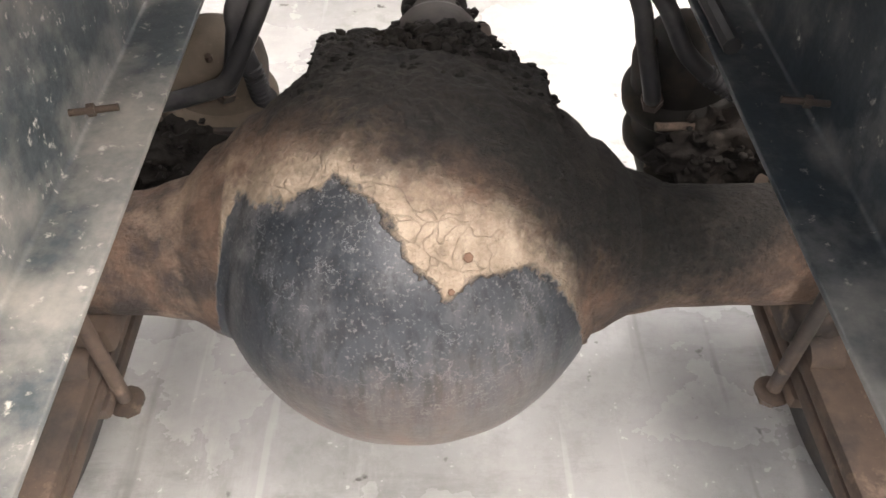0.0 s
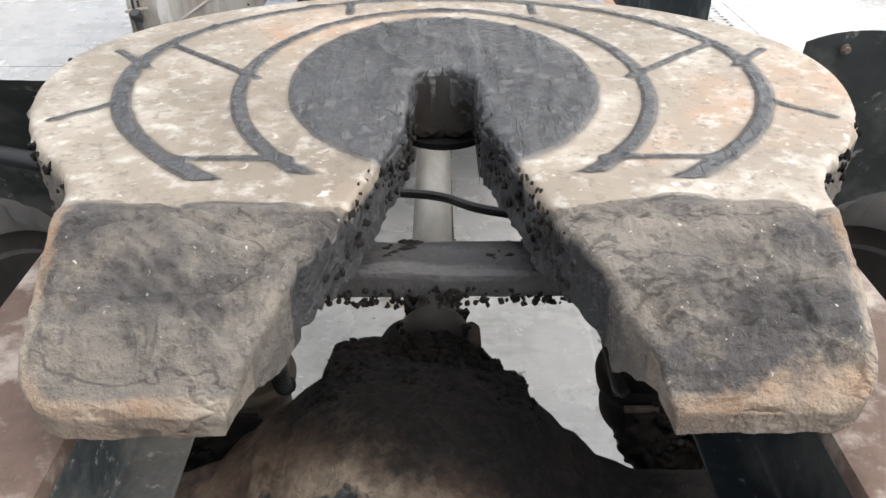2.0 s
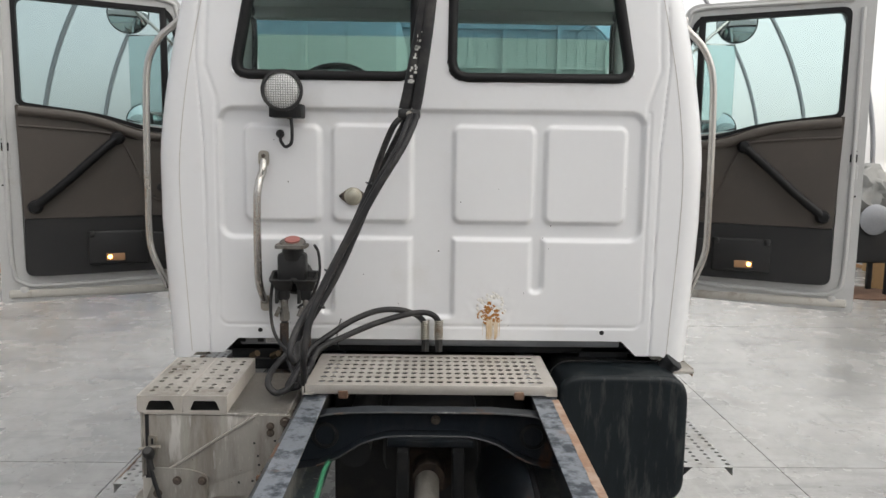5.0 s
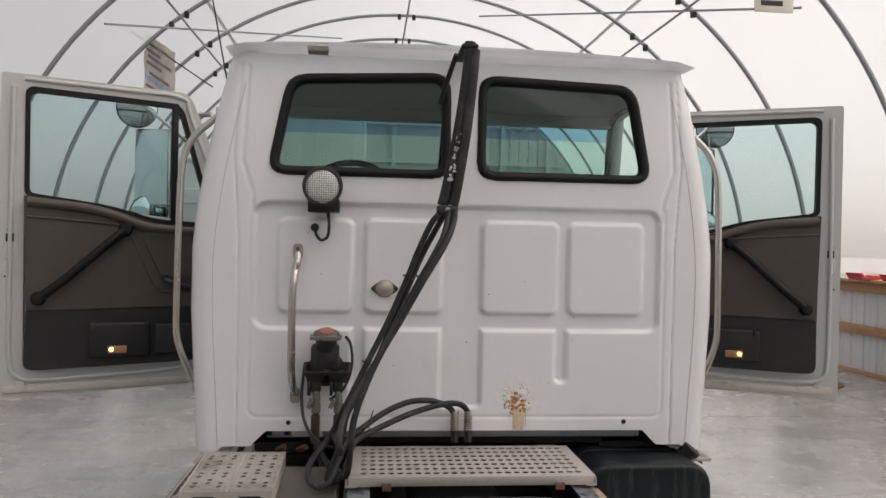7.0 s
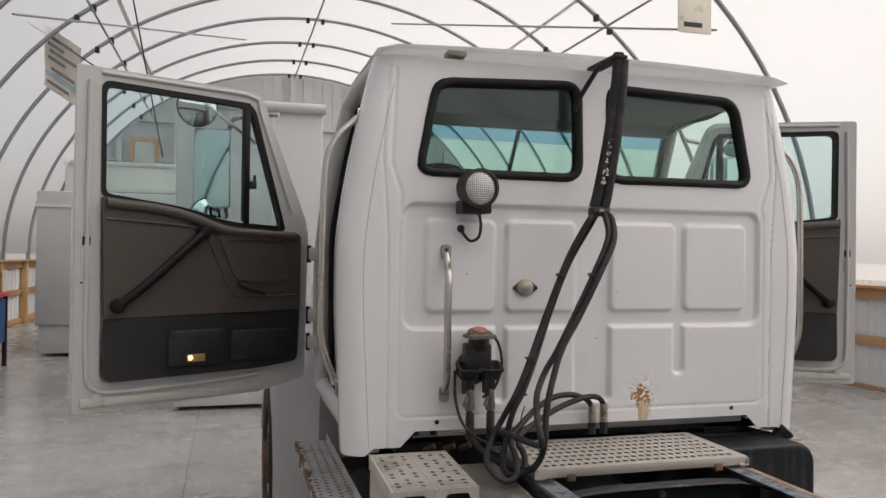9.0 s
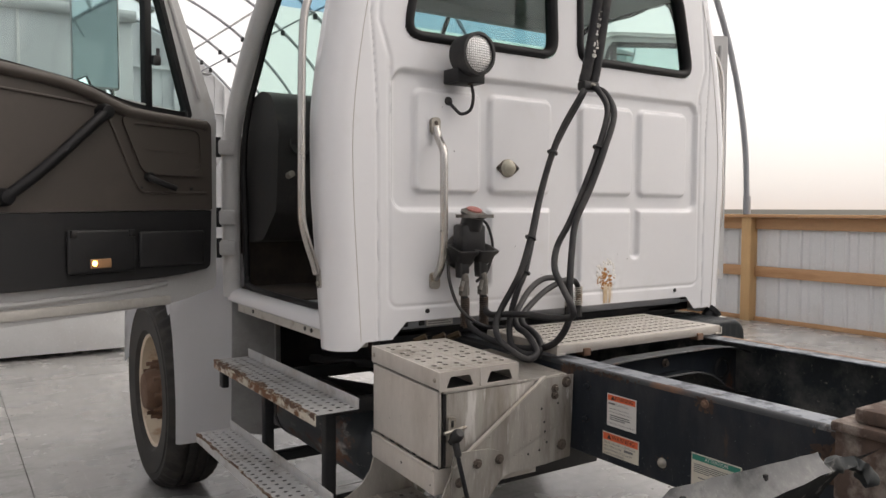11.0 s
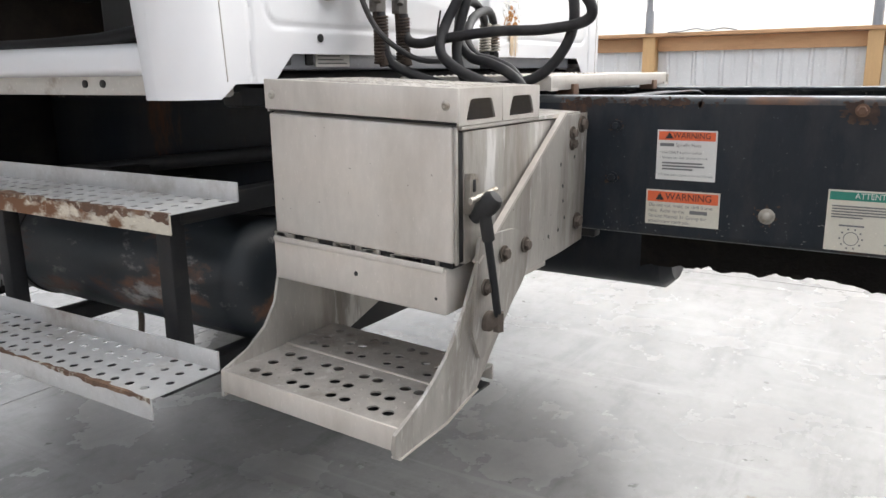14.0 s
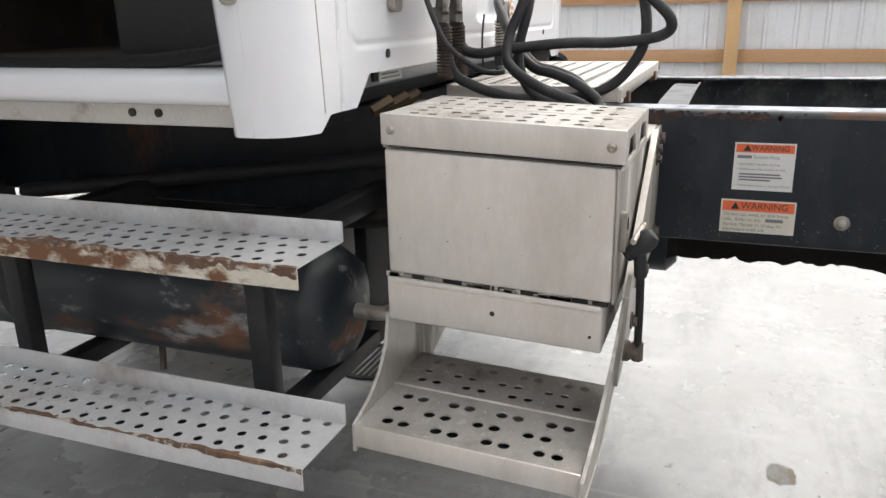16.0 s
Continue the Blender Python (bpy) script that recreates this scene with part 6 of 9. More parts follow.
for s in (-1, 1):
    part("side_web", prism(B(), [(0.62, 1.045), (0.74, 1.09), (1.10, 1.10), (1.15, 1.0), (0.95, 0.985)], "x", *sorted((s * 0.315, s * 0.33))), M["ramp"], fifth, smooth=False)
    # pedestal and mounting angle on the rail
    part("pedestal", prism(B(), [(0.92, 0.985), (0.98, 1.10), (1.12, 1.10), (1.24, 0.985)], "x", *sorted((s * 0.335, s * 0.43))), M["rusty"], fifth, smooth=False)
    bm = B()
    box(bm, *sorted((s * 0.33, s * 0.475)), 0.42, 1.62, RT + 0.003, RT + 0.026, 0.006)
    box(bm, *sorted((s * (XO + 0.003), s * 0.455)), 0.42, 1.62, 0.815, RT + 0.003, 0.006)
    base = part("mounting_angle", bm, M["mount"], truck, "rusty fifth wheel mounting angle bolted to the rail")
    part("block", box(B(), *sorted((s * 0.27, s * 0.452)), 1.36, 1.58, RT + 0.027, RT + 0.060, 0.008), M["mount"], base)
    for y in (0.5, 0.62, 0.75, 1.30, 1.42):
        part("bolt", hexbolt(B(), (s * 0.455, y, 0.90), (s, 0, 0), 0.014, 0.012), M["bolt"], base)
    # caked grease on the throat's flanks
    bm = B()
    for k in range(150):
        y = rnd.uniform(0.68, 0.94)
        lump(bm, (s * (throat(y) + rnd.uniform(-0.006, 0.010)), ahead(y), FZ + plate_depth(throat(y), y) - rnd.uniform(0.0, 0.05)), rnd.uniform(0.0015, 0.0045), k, (0.7, 1.3, 1), 0.9, 1)
    part("grease_cake", bm, M["mud"], fifth, angle=70)["kind"] = "stuff"
    bm = B()
    for k in range(110):
        y = rnd.uniform(0.68, 1.20)
        lump(bm, (s * (half_width(y) - rnd.uniform(-0.003, 0.008)), ahead(y), FZ + plate_depth(half_width(y), y) - rnd.uniform(0.004, 0.045)), rnd.uniform(0.002, 0.006), 700 + k, (0.7, 1, 1), 0.7, 1)
    part("edge_crust", bm, M["mud"], fifth, angle=70)["kind"] = "stuff"
# lock jaws deep in the throat, bridge and cable
dark_throat = mat("black_grease_film", (0.020, 0.017, 0.015), 0.45, 0, (60, 0.3), ((0.045, 0.040, 0.037), 14, 0.5, 0.7, 0.5), 0.1)
bm = B()
arc_ = [(0.0385, 0.90)] + [(0.0385 * math.cos(math.pi * k / 24), 1.010 + 0.036 * math.sin(math.pi * k / 24)) for k in range(25)] + [(-0.0385, 0.90)]
tops_ = [bm.verts.new((x, y, FZ - 0.006)) for x, y in arc_]
lows_ = [bm.verts.new((x, y, 1.085)) for x, y in arc_]
for k in range(len(arc_) - 1):
    bm.faces.new((tops_[k], tops_[k + 1], lows_[k + 1], lows_[k]))
part("throat_wall", bm, dark_throat, fifth)
for s in (-1, 1):
    part("jaw_lip", lump(B(), (s * 0.019, 1.024, 1.092), 0.019, 5, (1.1, 0.7, 0.45), 0.3, 3), M["mud"], fifth, angle=70)
# greasy jaw coloured near black to carry the shade of the throat's hole
part("lock_jaw", lathe(B(), (0, 1.060, 1.078), (0, 0, 1), [(0, 0.0), (0, 0.062), (0.008, 0.062), (0.008, 0.0)], 24), mat("shaded_black_grease", (0.005, 0.005, 0.005), 0.8, 0, (60, 0.4), None, 0.3, spec=0.1), fifth)
bm = B()
box(bm, -0.160, 0.160, 0.757, 0.822, 1.030, 1.064, 0.010, seg=3)
bmesh.ops.subdivide_edges(bm, edges=bm.edges[:], cuts=5, use_grid_fill=True)
for v in bm.verts:
    v.co += Vector((0, noise.noise(v.co * 23) * 0.007, noise.noise(v.co * 31) * 0.006 + noise.noise(v.co * 80) * 0.003))
bridge = part("bridge_bar", bm, M["grease"], fifth, "grease-caked bridge bar between the ramps", angle=60)
bm = B()
for k in range(200):
    lump(bm, (rnd.uniform(-0.155, 0.155), 0.757 + rnd.uniform(-0.002, 0.006), rnd.uniform(1.022, 1.046)), rnd.uniform(0.0015, 0.0042), 80 + k, (1, 0.7, 1.2), 0.9, 1)
part("grease_cake", bm, M["mud"], bridge, angle=70)["kind"] = "stuff"
part("hose", sweep(B(), [(-0.30, 1.44, 0.78), (-0.10, 1.425, 0.782), (0.0, 1.402, 0.785), (0.083, 1.316, 0.806), (0.28, 1.20, 0.84)], 0.009, 8), M["hose"], bridge)
bm = B()
for k in range(46):
    sx_ = -0.052 if k % 2 else 0.062
    lump(bm, (sx_ + rnd.uniform(-0.022, 0.022), rnd.uniform(0.785, 0.82), 1.060 + rnd.uniform(0.0, 0.003)), rnd.uniform(0.002, 0.0055), 170 + k, (1.4, 0.7, 0.7), 0.9, 1)
part("torn_grease", bm, M["mud"], bridge, angle=70)["kind"] = "stuff"

# ---- cab ----
YB = 3.0


def hw(z):
    """Half width of the cab at its back."""
    if z < 1.75:
        return 1.018 + 0.030 * min(1, (z - 0.97) / 0.55)
    return 1.048 - 0.138 * ((z - 1.75) / 0.77) ** 1.4


def sd_rect(x, z, x0, x1, z0, z1, r):
    qx, qz = abs(x - (x0 + x1) / 2) - (x1 - x0) / 2 + r, abs(z - (z0 + z1) / 2) - (z1 - z0) / 2 + r
    return math.hypot(max(qx, 0), max(qz, 0)) + min(max(qx, qz), 0) - r


PADS = [(-0.709, -0.425, 1.521, 1.881, 0.03), (-0.378, -0.077, 1.521, 1.885, 0.03), (0.082, 0.387, 1.522, 1.886, 0.03), (0.430, 0.735, 1.522, 1.888, 0.03)]
WIN_L = [(-0.762, 2.050), (-0.687, 2.438), (-0.056, 2.468), (-0.053, 2.050)]
WIN_R = [(0.052, 2.050), (0.056, 2.466), (0.690, 2.446), (0.762, 2.052)]


def inside(poly, x, z):
    c = False
    for (x0, z0), (x1, z1) in zip(poly, poly[1:] + poly[:1]):
        if (z0 > z) != (z1 > z) and x < (x1 - x0) * (z - z0) / (z1 - z0) + x0:
            c = not c
    return c


def seg_dist(x, z, pts):
    best = 9
    for (x0, z0), (x1, z1) in zip(pts, pts[1:]):
        t = max(0, min(1, ((x - x0) * (x1 - x0) + (z - z0) * (z1 - z0)) / ((x1 - x0) ** 2 + (z1 - z0) ** 2)))
        best = min(best, math.hypot(x - x0 - t * (x1 - x0), z - z0 - t * (z1 - z0)))
    return best


def relief(x, z):
    """Depth of the pressed back panel behind its flat face."""
    d = sd_rect(x, z, -0.80, 0.80, 1.458, 1.941, 0.05)
    d = min(d, sd_rect(x, z, -0.424, -0.378, 1.165, 1.6, 0.02), sd_rect(x, z, -0.080, 0.083, 1.154, 1.6, 0.02), sd_rect(x, z, 0.380, 0.428, 1.254, 1.6, 0.02))
    for x0, x1, z0, z1, r in PADS:
        d = max(d, -sd_rect(x, z, x0, x1, z0, z1, r))
    t = max(0.0, min(1.0, 0.5 - d / 0.017))
    dep = 0.019 * t * t * (3 - 2 * t)
    lim = sd_rect(x, z, -0.816, 0.821, 1.117, 3.0, 0.04)
    dep += 0.004 * max(0.0, 1 - abs(lim) / 0.008) if z < 1.95 else 0
    g = seg_dist(abs(x), z, [(0.806, 1.9), (0.812, 1.98), (0.852, 2.10), (0.835, 2.46)])
    dep += 0.005 * max(0.0, 1 - g / 0.012)
    g = seg_dist(abs(x), z, [(0.857, 0.98), (0.862, 1.8), (0.875, 2.0), (0.885, 2.12), (0.862, 2.47)])
    dep += 0.006 * max(0.0, 1 - g / 0.006)
    dep += 0.006 * math.exp(-(((x - 0.232) / 0.06) ** 2 + ((z - 1.185) / 0.06) ** 2)) * noise.noise(Vector((x * 40, z * 40, 0)))
    return dep


def bottom_edge(x):
    ax = abs(x)
    if ax < 0.745:
        return 1.063
    if ax < 0.80:
        return 1.063 - 0.055 * (ax - 0.745) / 0.055
    return 1.005 - 0.027 * max(0.0, min(1.0, (ax - 0.905) / 0.035))


bm = B()
NZ, NS = 300, 360
zs = np.linspace(0.975, 2.515, NZ + 1)
grid = []
wl_, wr_ = rounded(WIN_L, 0.07, 6), rounded(WIN_R, 0.07, 6)
for z in zs:
    row = []
    h = hw(z)
    for i in range(NS + 1):
        rr, k = 0.085, min(i, NS - i)
        if k < 16:
            x = math.copysign(h - rr * (1 - math.cos(math.pi / 2 * k / 16)), i - NS / 2)
        else:
            x = (h - rr) * (2 * (i - 16) / (NS - 32) - 1)
        zz = max(z, bottom_edge(x))
        d = h - abs(x)
        y = YB + relief(x, zz) + (rr - math.sqrt(max(0, rr * rr - (rr - d) ** 2)) if d < rr else 0)
        y += 0.02 * max(0, (zz - 2.0) / 0.5) ** 2
        row.append(bm.verts.new((x, y, zz)))
    grid.append(row)
for j in range(NZ):
    for i in range(NS):
        q = [grid[j][i], grid[j][i + 1], grid[j + 1][i + 1], grid[j + 1][i]]
        c = sum((v.co for v in q), Vector()) / 4
        if inside(wl_, c.x, c.z) or inside(wr_, c.x, c.z) or max(v.co.z for v in q) - min(v.co.z for v in q) < 1e-5:
            continue
        bm.faces.new(q)
bmesh.ops.delete(bm, geom=[v for v in bm.verts if not v.link_faces], context="VERTS")
cab = part("cab_back_panel", bm, M["white"], truck, "white pressed steel cab back with raised panels and a rust spot", angle=60)

# sides: rear quarter behind the doors, door frame, roof, floor, cowl
Y_D0, Y_D1 = 3.132, 4.21            # door opening
for s in (-1, 1):
    bm = B()
    zz = list(np.linspace(0.978, 2.515, 40))
    r0 = [bm.verts.new((s * hw(z), YB + 0.0852 + 0.02 * max(0, (z - 2.0) / 0.5) ** 2, z)) for z in zz]
    r1 = [bm.verts.new((s * hw(z), Y_D0 - 0.015 + 0.02 * math.sin((z - 1) * 2), z)) for z in zz]
    r2 = [bm.verts.new((s * (hw(z) - 0.012), Y_D0 + 0.02 * math.sin((z - 1) * 2), z)) for z in zz]
    r3 = [bm.verts.new((s * (hw(z) - 0.055), Y_D0 + 0.01 + 0.02 * math.sin((z - 1) * 2), z)) for z in zz]
    for a, b in ((r0, r1), (r1, r2), (r2, r3)):
        for i in range(len(zz) - 1):
            bm.faces.new((a[i], b[i], b[i + 1], a[i + 1]))
    bm.faces.new((r0[0], r1[0], r2[0], r3[0]))
    part("rear_quarter", bm, M["white"], truck, angle=50)
    # lower corner boss
    part("corner_foot", box(B(), *sorted((s * 0.875, s * 0.945)), YB + 0.035, YB + 0.10, 0.980, 1.03, 0.008), M["jamb_dirty"], cab)
    part("corner_seam", sweep(B(), [(s * (hw(z) - 0.096), YB - 0.0005 + 0.02 * max(0, (z - 2.0) / 0.5) ** 2, z) for z in (1.01, 1.2, 1.5, 1.75, 2.0, 2.2, 2.40)], 0.0013, 6, 3), M["seam"], cab)
    # sill below the door opening
    bm = B()
    pts = rounded([(s * 0.992, 1.030), (s * 0.988, 1.066), (s * 0.958, 1.086), (s * 0.80, 1.090), (s * 0.80, 1.025), (s * 0.97, 1.022)], 0.02, 4)
    prism(bm, pts, "y", Y_D0 - 0.04, Y_D1 + 0.02)
    sill = part("door_sill", bm, M["white"], truck, "white door sill with scuffed edge", angle=50)
    part("sill_flange", box(B(), *sorted((s * 0.945, s * 0.965)), Y_D0 - 0.03, Y_D1 - 0.05, 0.985, 1.030, 0.004), M["jamb_dirty"], sill)
    for y in (3.32, 3.38, 3.95):
        part("plug", cyl(B(), (s * 0.965, y, 1.008), (s * 0.969, y, 1.008), 0.008, 12), M["plastic"], sill)
    # pillars and header round the opening
    def pil(pts, r, name, m):
        return part(name, sweep(B(), pts, r, 10, 5), m, truck)
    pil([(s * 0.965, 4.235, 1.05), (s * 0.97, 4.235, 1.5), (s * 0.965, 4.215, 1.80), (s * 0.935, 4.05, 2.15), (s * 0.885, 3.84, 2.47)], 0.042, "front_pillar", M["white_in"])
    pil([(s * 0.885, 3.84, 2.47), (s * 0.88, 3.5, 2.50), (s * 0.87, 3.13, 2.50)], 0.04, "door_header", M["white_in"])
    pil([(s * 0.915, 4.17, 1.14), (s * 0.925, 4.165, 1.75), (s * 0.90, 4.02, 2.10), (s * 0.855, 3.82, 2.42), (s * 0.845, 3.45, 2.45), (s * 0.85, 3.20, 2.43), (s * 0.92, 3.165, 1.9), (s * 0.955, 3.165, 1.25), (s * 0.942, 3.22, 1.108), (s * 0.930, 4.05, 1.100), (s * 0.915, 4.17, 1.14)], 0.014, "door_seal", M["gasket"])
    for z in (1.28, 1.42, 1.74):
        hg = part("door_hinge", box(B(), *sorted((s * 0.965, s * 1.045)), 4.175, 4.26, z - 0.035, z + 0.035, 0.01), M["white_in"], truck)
        part("hinge_pin", cyl(B(), (s * 1.04, 4.19, z - 0.045), (s * 1.04, 4.19, z + 0.045), 0.012, 10), M["black_steel"], hg)
    # side grab rail beside the door opening
    bow = 0.0 if s < 0 else 0.016
    gr = part("grab_rail", sweep(B(), [(s * (x - bow * min(1, (x - 0.95) * 8)), y, z) for x, y, z in ((0.968, 3.104, 2.278), (0.995, 3.100, 2.252), (1.040, 3.090, 2.208), (1.075, 3.083, 2.150), (1.092, 3.080, 2.080), (1.099, 3.080, 1.950), (1.103, 3.080, 1.70), (1.104, 3.080, 1.48), (1.100, 3.080, 1.412), (1.085, 3.082, 1.356), (1.068, 3.087, 1.310), (1.052, 3.094, 1.272), (1.043, 3.098, 1.240))], 0.0135, 14, 6), M["chrome"], truck, "polished steel grab rail beside the door")
    for z, sg_ in ((2.29, 1), (1.235, -1)):
        x = hw(z) - 0.004
        part("foot", prism(B(), rounded([(3.083, z - 0.046), (3.113, z - 0.046), (3.113, z + 0.024), (3.083, z + 0.024)], 0.0145, 6), "x", *sorted((s * x, s * (x + 0.010)))), M["chrome"], gr)
        part("screw", lathe(B(), (s * (x + 0.011), 3.098, z - 0.028), (s, 0, 0), [(0, 0.009), (0.004, 0.007), (0.006, 0)], 12), M["steel"], gr)
    # mounting hardware below the cab corner
    part("cab_bracket", box(B(), *sorted((s * 0.60, s * 0.80)), 3.10, 3.16, 0.955, 1.02, 0.01), M["black_steel"], truck)

# roof cap with drip rail
bm = B()
rows = []
for i in range(17):
    y = 2.965 + 0.93 * i / 16
    row = []
    for j in range(25):
        u = -1 + 2 * j / 24
        e = min(1, (1 - abs(u)) / 0.12)
        w_ = 0.918 - 0.03 * max(0, (i - 12) / 4)
        fall = max(0, (i - 12) / 4) ** 2 * 0.07
        row.append(bm.verts.new((w_ * u, y + 0.03 * (1 - u * u) * (-1 if i == 0 else 0), 2.520 + 0.05 * math.sqrt(max(0, 1 - (1 - e) ** 2)) * min(1, 0.35 + i / 5) + 0.018 * (1 - u * u) - fall)))
    rows.append(row)
for r0, r1 in zip(rows, rows[1:]):
    for j in range(24):
        bm.faces.new((r0[j], r0[j + 1], r1[j + 1], r1[j]))
bmesh.ops.solidify(bm, geom=bm.faces[:], thickness=0.014)
roof = part("roof", bm, M["white"], truck, "white cab roof with a narrow drip lip", angle=50)
for x in (-0.34, 0.46):
    lamp = part("marker_lamp_base", box(B(), x - 0.055, x + 0.055, 3.52, 3.60, 2.555, 2.615, 0.012), M["galv"], roof)
part("vent", box(B(), -0.62, -0.54, 3.05, 3.12, 2.54, 2.562, 0.006), M["decal_cream"], roof)
bm = B()
box(bm, -0.84, 0.84, YB + 0.06, 3.86, 2.455, 2.468)
box(bm, -0.86, 0.86, 3.80, 3.87, 2.40, 2.47, 0.02)
part("headliner", bm, M["headliner"], truck, "grey headliner")
bm = B()
box(bm, -0.93, 0.93, YB + 0.05, 4.36, 1.045, 1.088)
box(bm, -0.93, 0.93, 4.28, 4.36, 1.080, 1.80)
part("cab_floor", bm, M["mat"], truck, "dark rubber cab floor and firewall")
bm = B()
box(bm, -0.90, 0.90, YB + 0.035, YB + 0.05, 1.12, 2.02)
part("rear_lining", bm, M["dark_in"], truck)
# dashboard and cowl
dash = part("dashboard", prism(B(), rounded([(3.84, 1.45), (3.80, 1.80), (3.88, 1.95), (4.00, 1.985), (4.12, 1.96), (4.21, 1.84), (4.21, 1.30), (4.0, 1.32)], 0.04, 4), "x", -0.90, 0.90), M["dark_in"], truck, "dark moulded dashboard", angle=50)
for k, x in enumerate((-0.80, -0.66, -0.52, -0.38, -0.24)):
    part("gauge", lathe(B(), (x, 3.812, 1.74), (0, -1, 0.2), [(0, 0.05), (0.012, 0.05), (0.012, 0.043), (0.004, 0.04), (0.004, 0)], 20), M["plastic"], dash)
for k in range(8):
    part("switch", box(B(), -0.12 + 0.05 * k, -0.085 + 0.05 * k, 3.800, 3.825, 1.64, 1.69, 0.004), M["plastic"], dash)
part("key", cyl(B(), (-0.85, 3.84, 1.60), (-0.85, 3.78, 1.61), 0.014, 12), M["steel"], dash)
sw = part("steering_wheel", sweep(B(), [(-0.45 + 0.22 * math.cos(a), 3.64 + 0.10 * math.sin(a), 1.98 + 0.20 * math.sin(a)) for a in (2 * math.pi * k / 24 for k in range(25))], 0.016, 10, 2), M["plastic"], truck, "black steering wheel")
part("column", cyl(B(), (-0.45, 3.66, 1.97), (-0.45, 3.92, 1.62), 0.035, 16), M["plastic"], sw)
for a in (0.3, math.pi - 0.3, -math.pi / 2):
    part("spoke", cyl(B(), (-0.45, 3.67, 1.96), (-0.45 + 0.21 * math.cos(a), 3.64 + 0.10 * math.sin(a), 1.98 + 0.19 * math.sin(a)), 0.012, 8), M["plastic"], sw)
part("gear_lever", sweep(B(), [(-0.05, 3.75, 1.12), (-0.06, 3.70, 1.40), (-0.08, 3.62, 1.62)], 0.011, 8), M["steel"], truck)
for x0 in (-0.68, 0.24):
    seat = part("seat", box(B(), x0, x0 + 0.50, 3.18, 3.68, 1.34, 1.50, 0.05, seg=3), M["seat"], truck, "dark cloth cab seat")
    part("backrest", box(B(), x0 + 0.02, x0 + 0.48, 3.10, 3.24, 1.46, 2.06 if x0 < 0 else 2.10, 0.06, seg=3), M["seat"], seat)
    part("base", box(B(), x0 + 0.08, x0 + 0.42, 3.22, 3.62, 1.125, 1.34, 0.02), M["dark_in"], seat)
part("seat_riser", box(B(), -0.80, 0.80, 3.10, 3.56, 1.090, 1.335, 0.03, seg=3), M["dark_in"], truck, "dark carpeted riser under the seats")
part("tunnel_cover", box(B(), -0.20, 0.22, 3.50, 4.20, 1.090, 1.42, 0.08, seg=4), M["dark_in"], truck, "dark moulded tunnel cover")
part("floor_mat", box(B(), -0.90, -0.24, 3.58, 4.16, 1.089, 1.097, 0.003), M["mat"], truck, "worn dusty brown rubber floor mat")
for x in (-0.62, -0.50):
    pd = part("pedal", box(B(), x - 0.035, x + 0.035, 4.05, 4.08, 1.24, 1.36, 0.01, Matrix.Rotation(0.0, 4, "X")), M["black_steel"], truck)
    part("arm", sweep(B(), [(x, 4.08, 1.30), (x, 4.14, 1.42), (x, 4.24, 1.50)], 0.012, 8), M["steel"], pd)

# windscreen with a blue shade band
def ws(z):
    return 4.245 - (z - 1.85) / 0.60 * 0.42
bm = B()
box(bm, -0.87, 0.87, -0.003, 0.003, 0, 0.60, 0, Matrix.Translation((0, ws(1.85), 1.85)) @ Matrix.Rotation(math.atan2(0.42, 0.60), 4, "X"))
wsn = part("windscreen", bm, M["glass"], truck, "tinted windscreen", smooth=False)
bm = B()
box(bm, -0.86, 0.86, -0.003, 0.003, 0.602, 0.70, 0, Matrix.Translation((0, ws(1.85), 1.85)) @ Matrix.Rotation(math.atan2(0.42, 0.60), 4, "X"))
part("shade_band", bm, M["glass_band"], wsn, "blue sunshade band", smooth=False)
wsn.visible_shadow = False
part("centre_post", cyl(B(), (0, ws(1.85), 1.85), (0, ws(2.45), 2.45), 0.012, 8), M["gasket"], wsn)

# rear windows
for nm, poly in (("rear_window_near", WIN_L), ("rear_window_far", WIN_R)):
    o, i_ = rounded(poly, 0.085, 8), None
    c = Vector((sum(p[0] for p in poly) / 4, sum(p[1] for p in poly) / 4))
    def inset(pts, d):
        res = []
        k = len(pts)
        for q in range(k):
            a, b = Vector(pts[q - 1]), Vector(pts[(q + 1) % k])
            t = (b - a).normalized()
            nrm = Vector((-t.y, t.x))
            if nrm.dot(c - Vector(pts[q])) < 0:
                nrm = -nrm
            res.append(tuple(Vector(pts[q]) + nrm * d))
        return res
    bm = B()
    loops = [(inset(o, d), y) for d, y in ((-0.004, 3.016), (0.0, 2.992), (0.012, 2.984), (0.026, 2.988), (0.034, 3.000), (0.034, 3.03))]
    vs = [[bm.verts.new((p[0], y + 0.02 * max(0, (p[1] - 2.0) / 0.5) ** 2, p[1])) for p in pts] for pts, y in loops]
    for r0, r1 in zip(vs, vs[1:]):
        for q in range(len(o)):
            bm.faces.new((r0[q], r0[(q + 1) % len(o)], r1[(q + 1) % len(o)], r1[q]))
    wnd = part("rear_window", bm, M["gasket"], truck, "rear cab window in a thick black rubber gasket", angle=60)
    pane = part("pane", prism(B(), inset(o, 0.030), "y", 3.014, 3.018), M["glass"], wnd, "green tinted glass", smooth=False)
    pane.visible_shadow = False
    for v in pane.data.vertices:
        v.co.y += 0.02 * max(0, (v.co.z - 2.0) / 0.5) ** 2

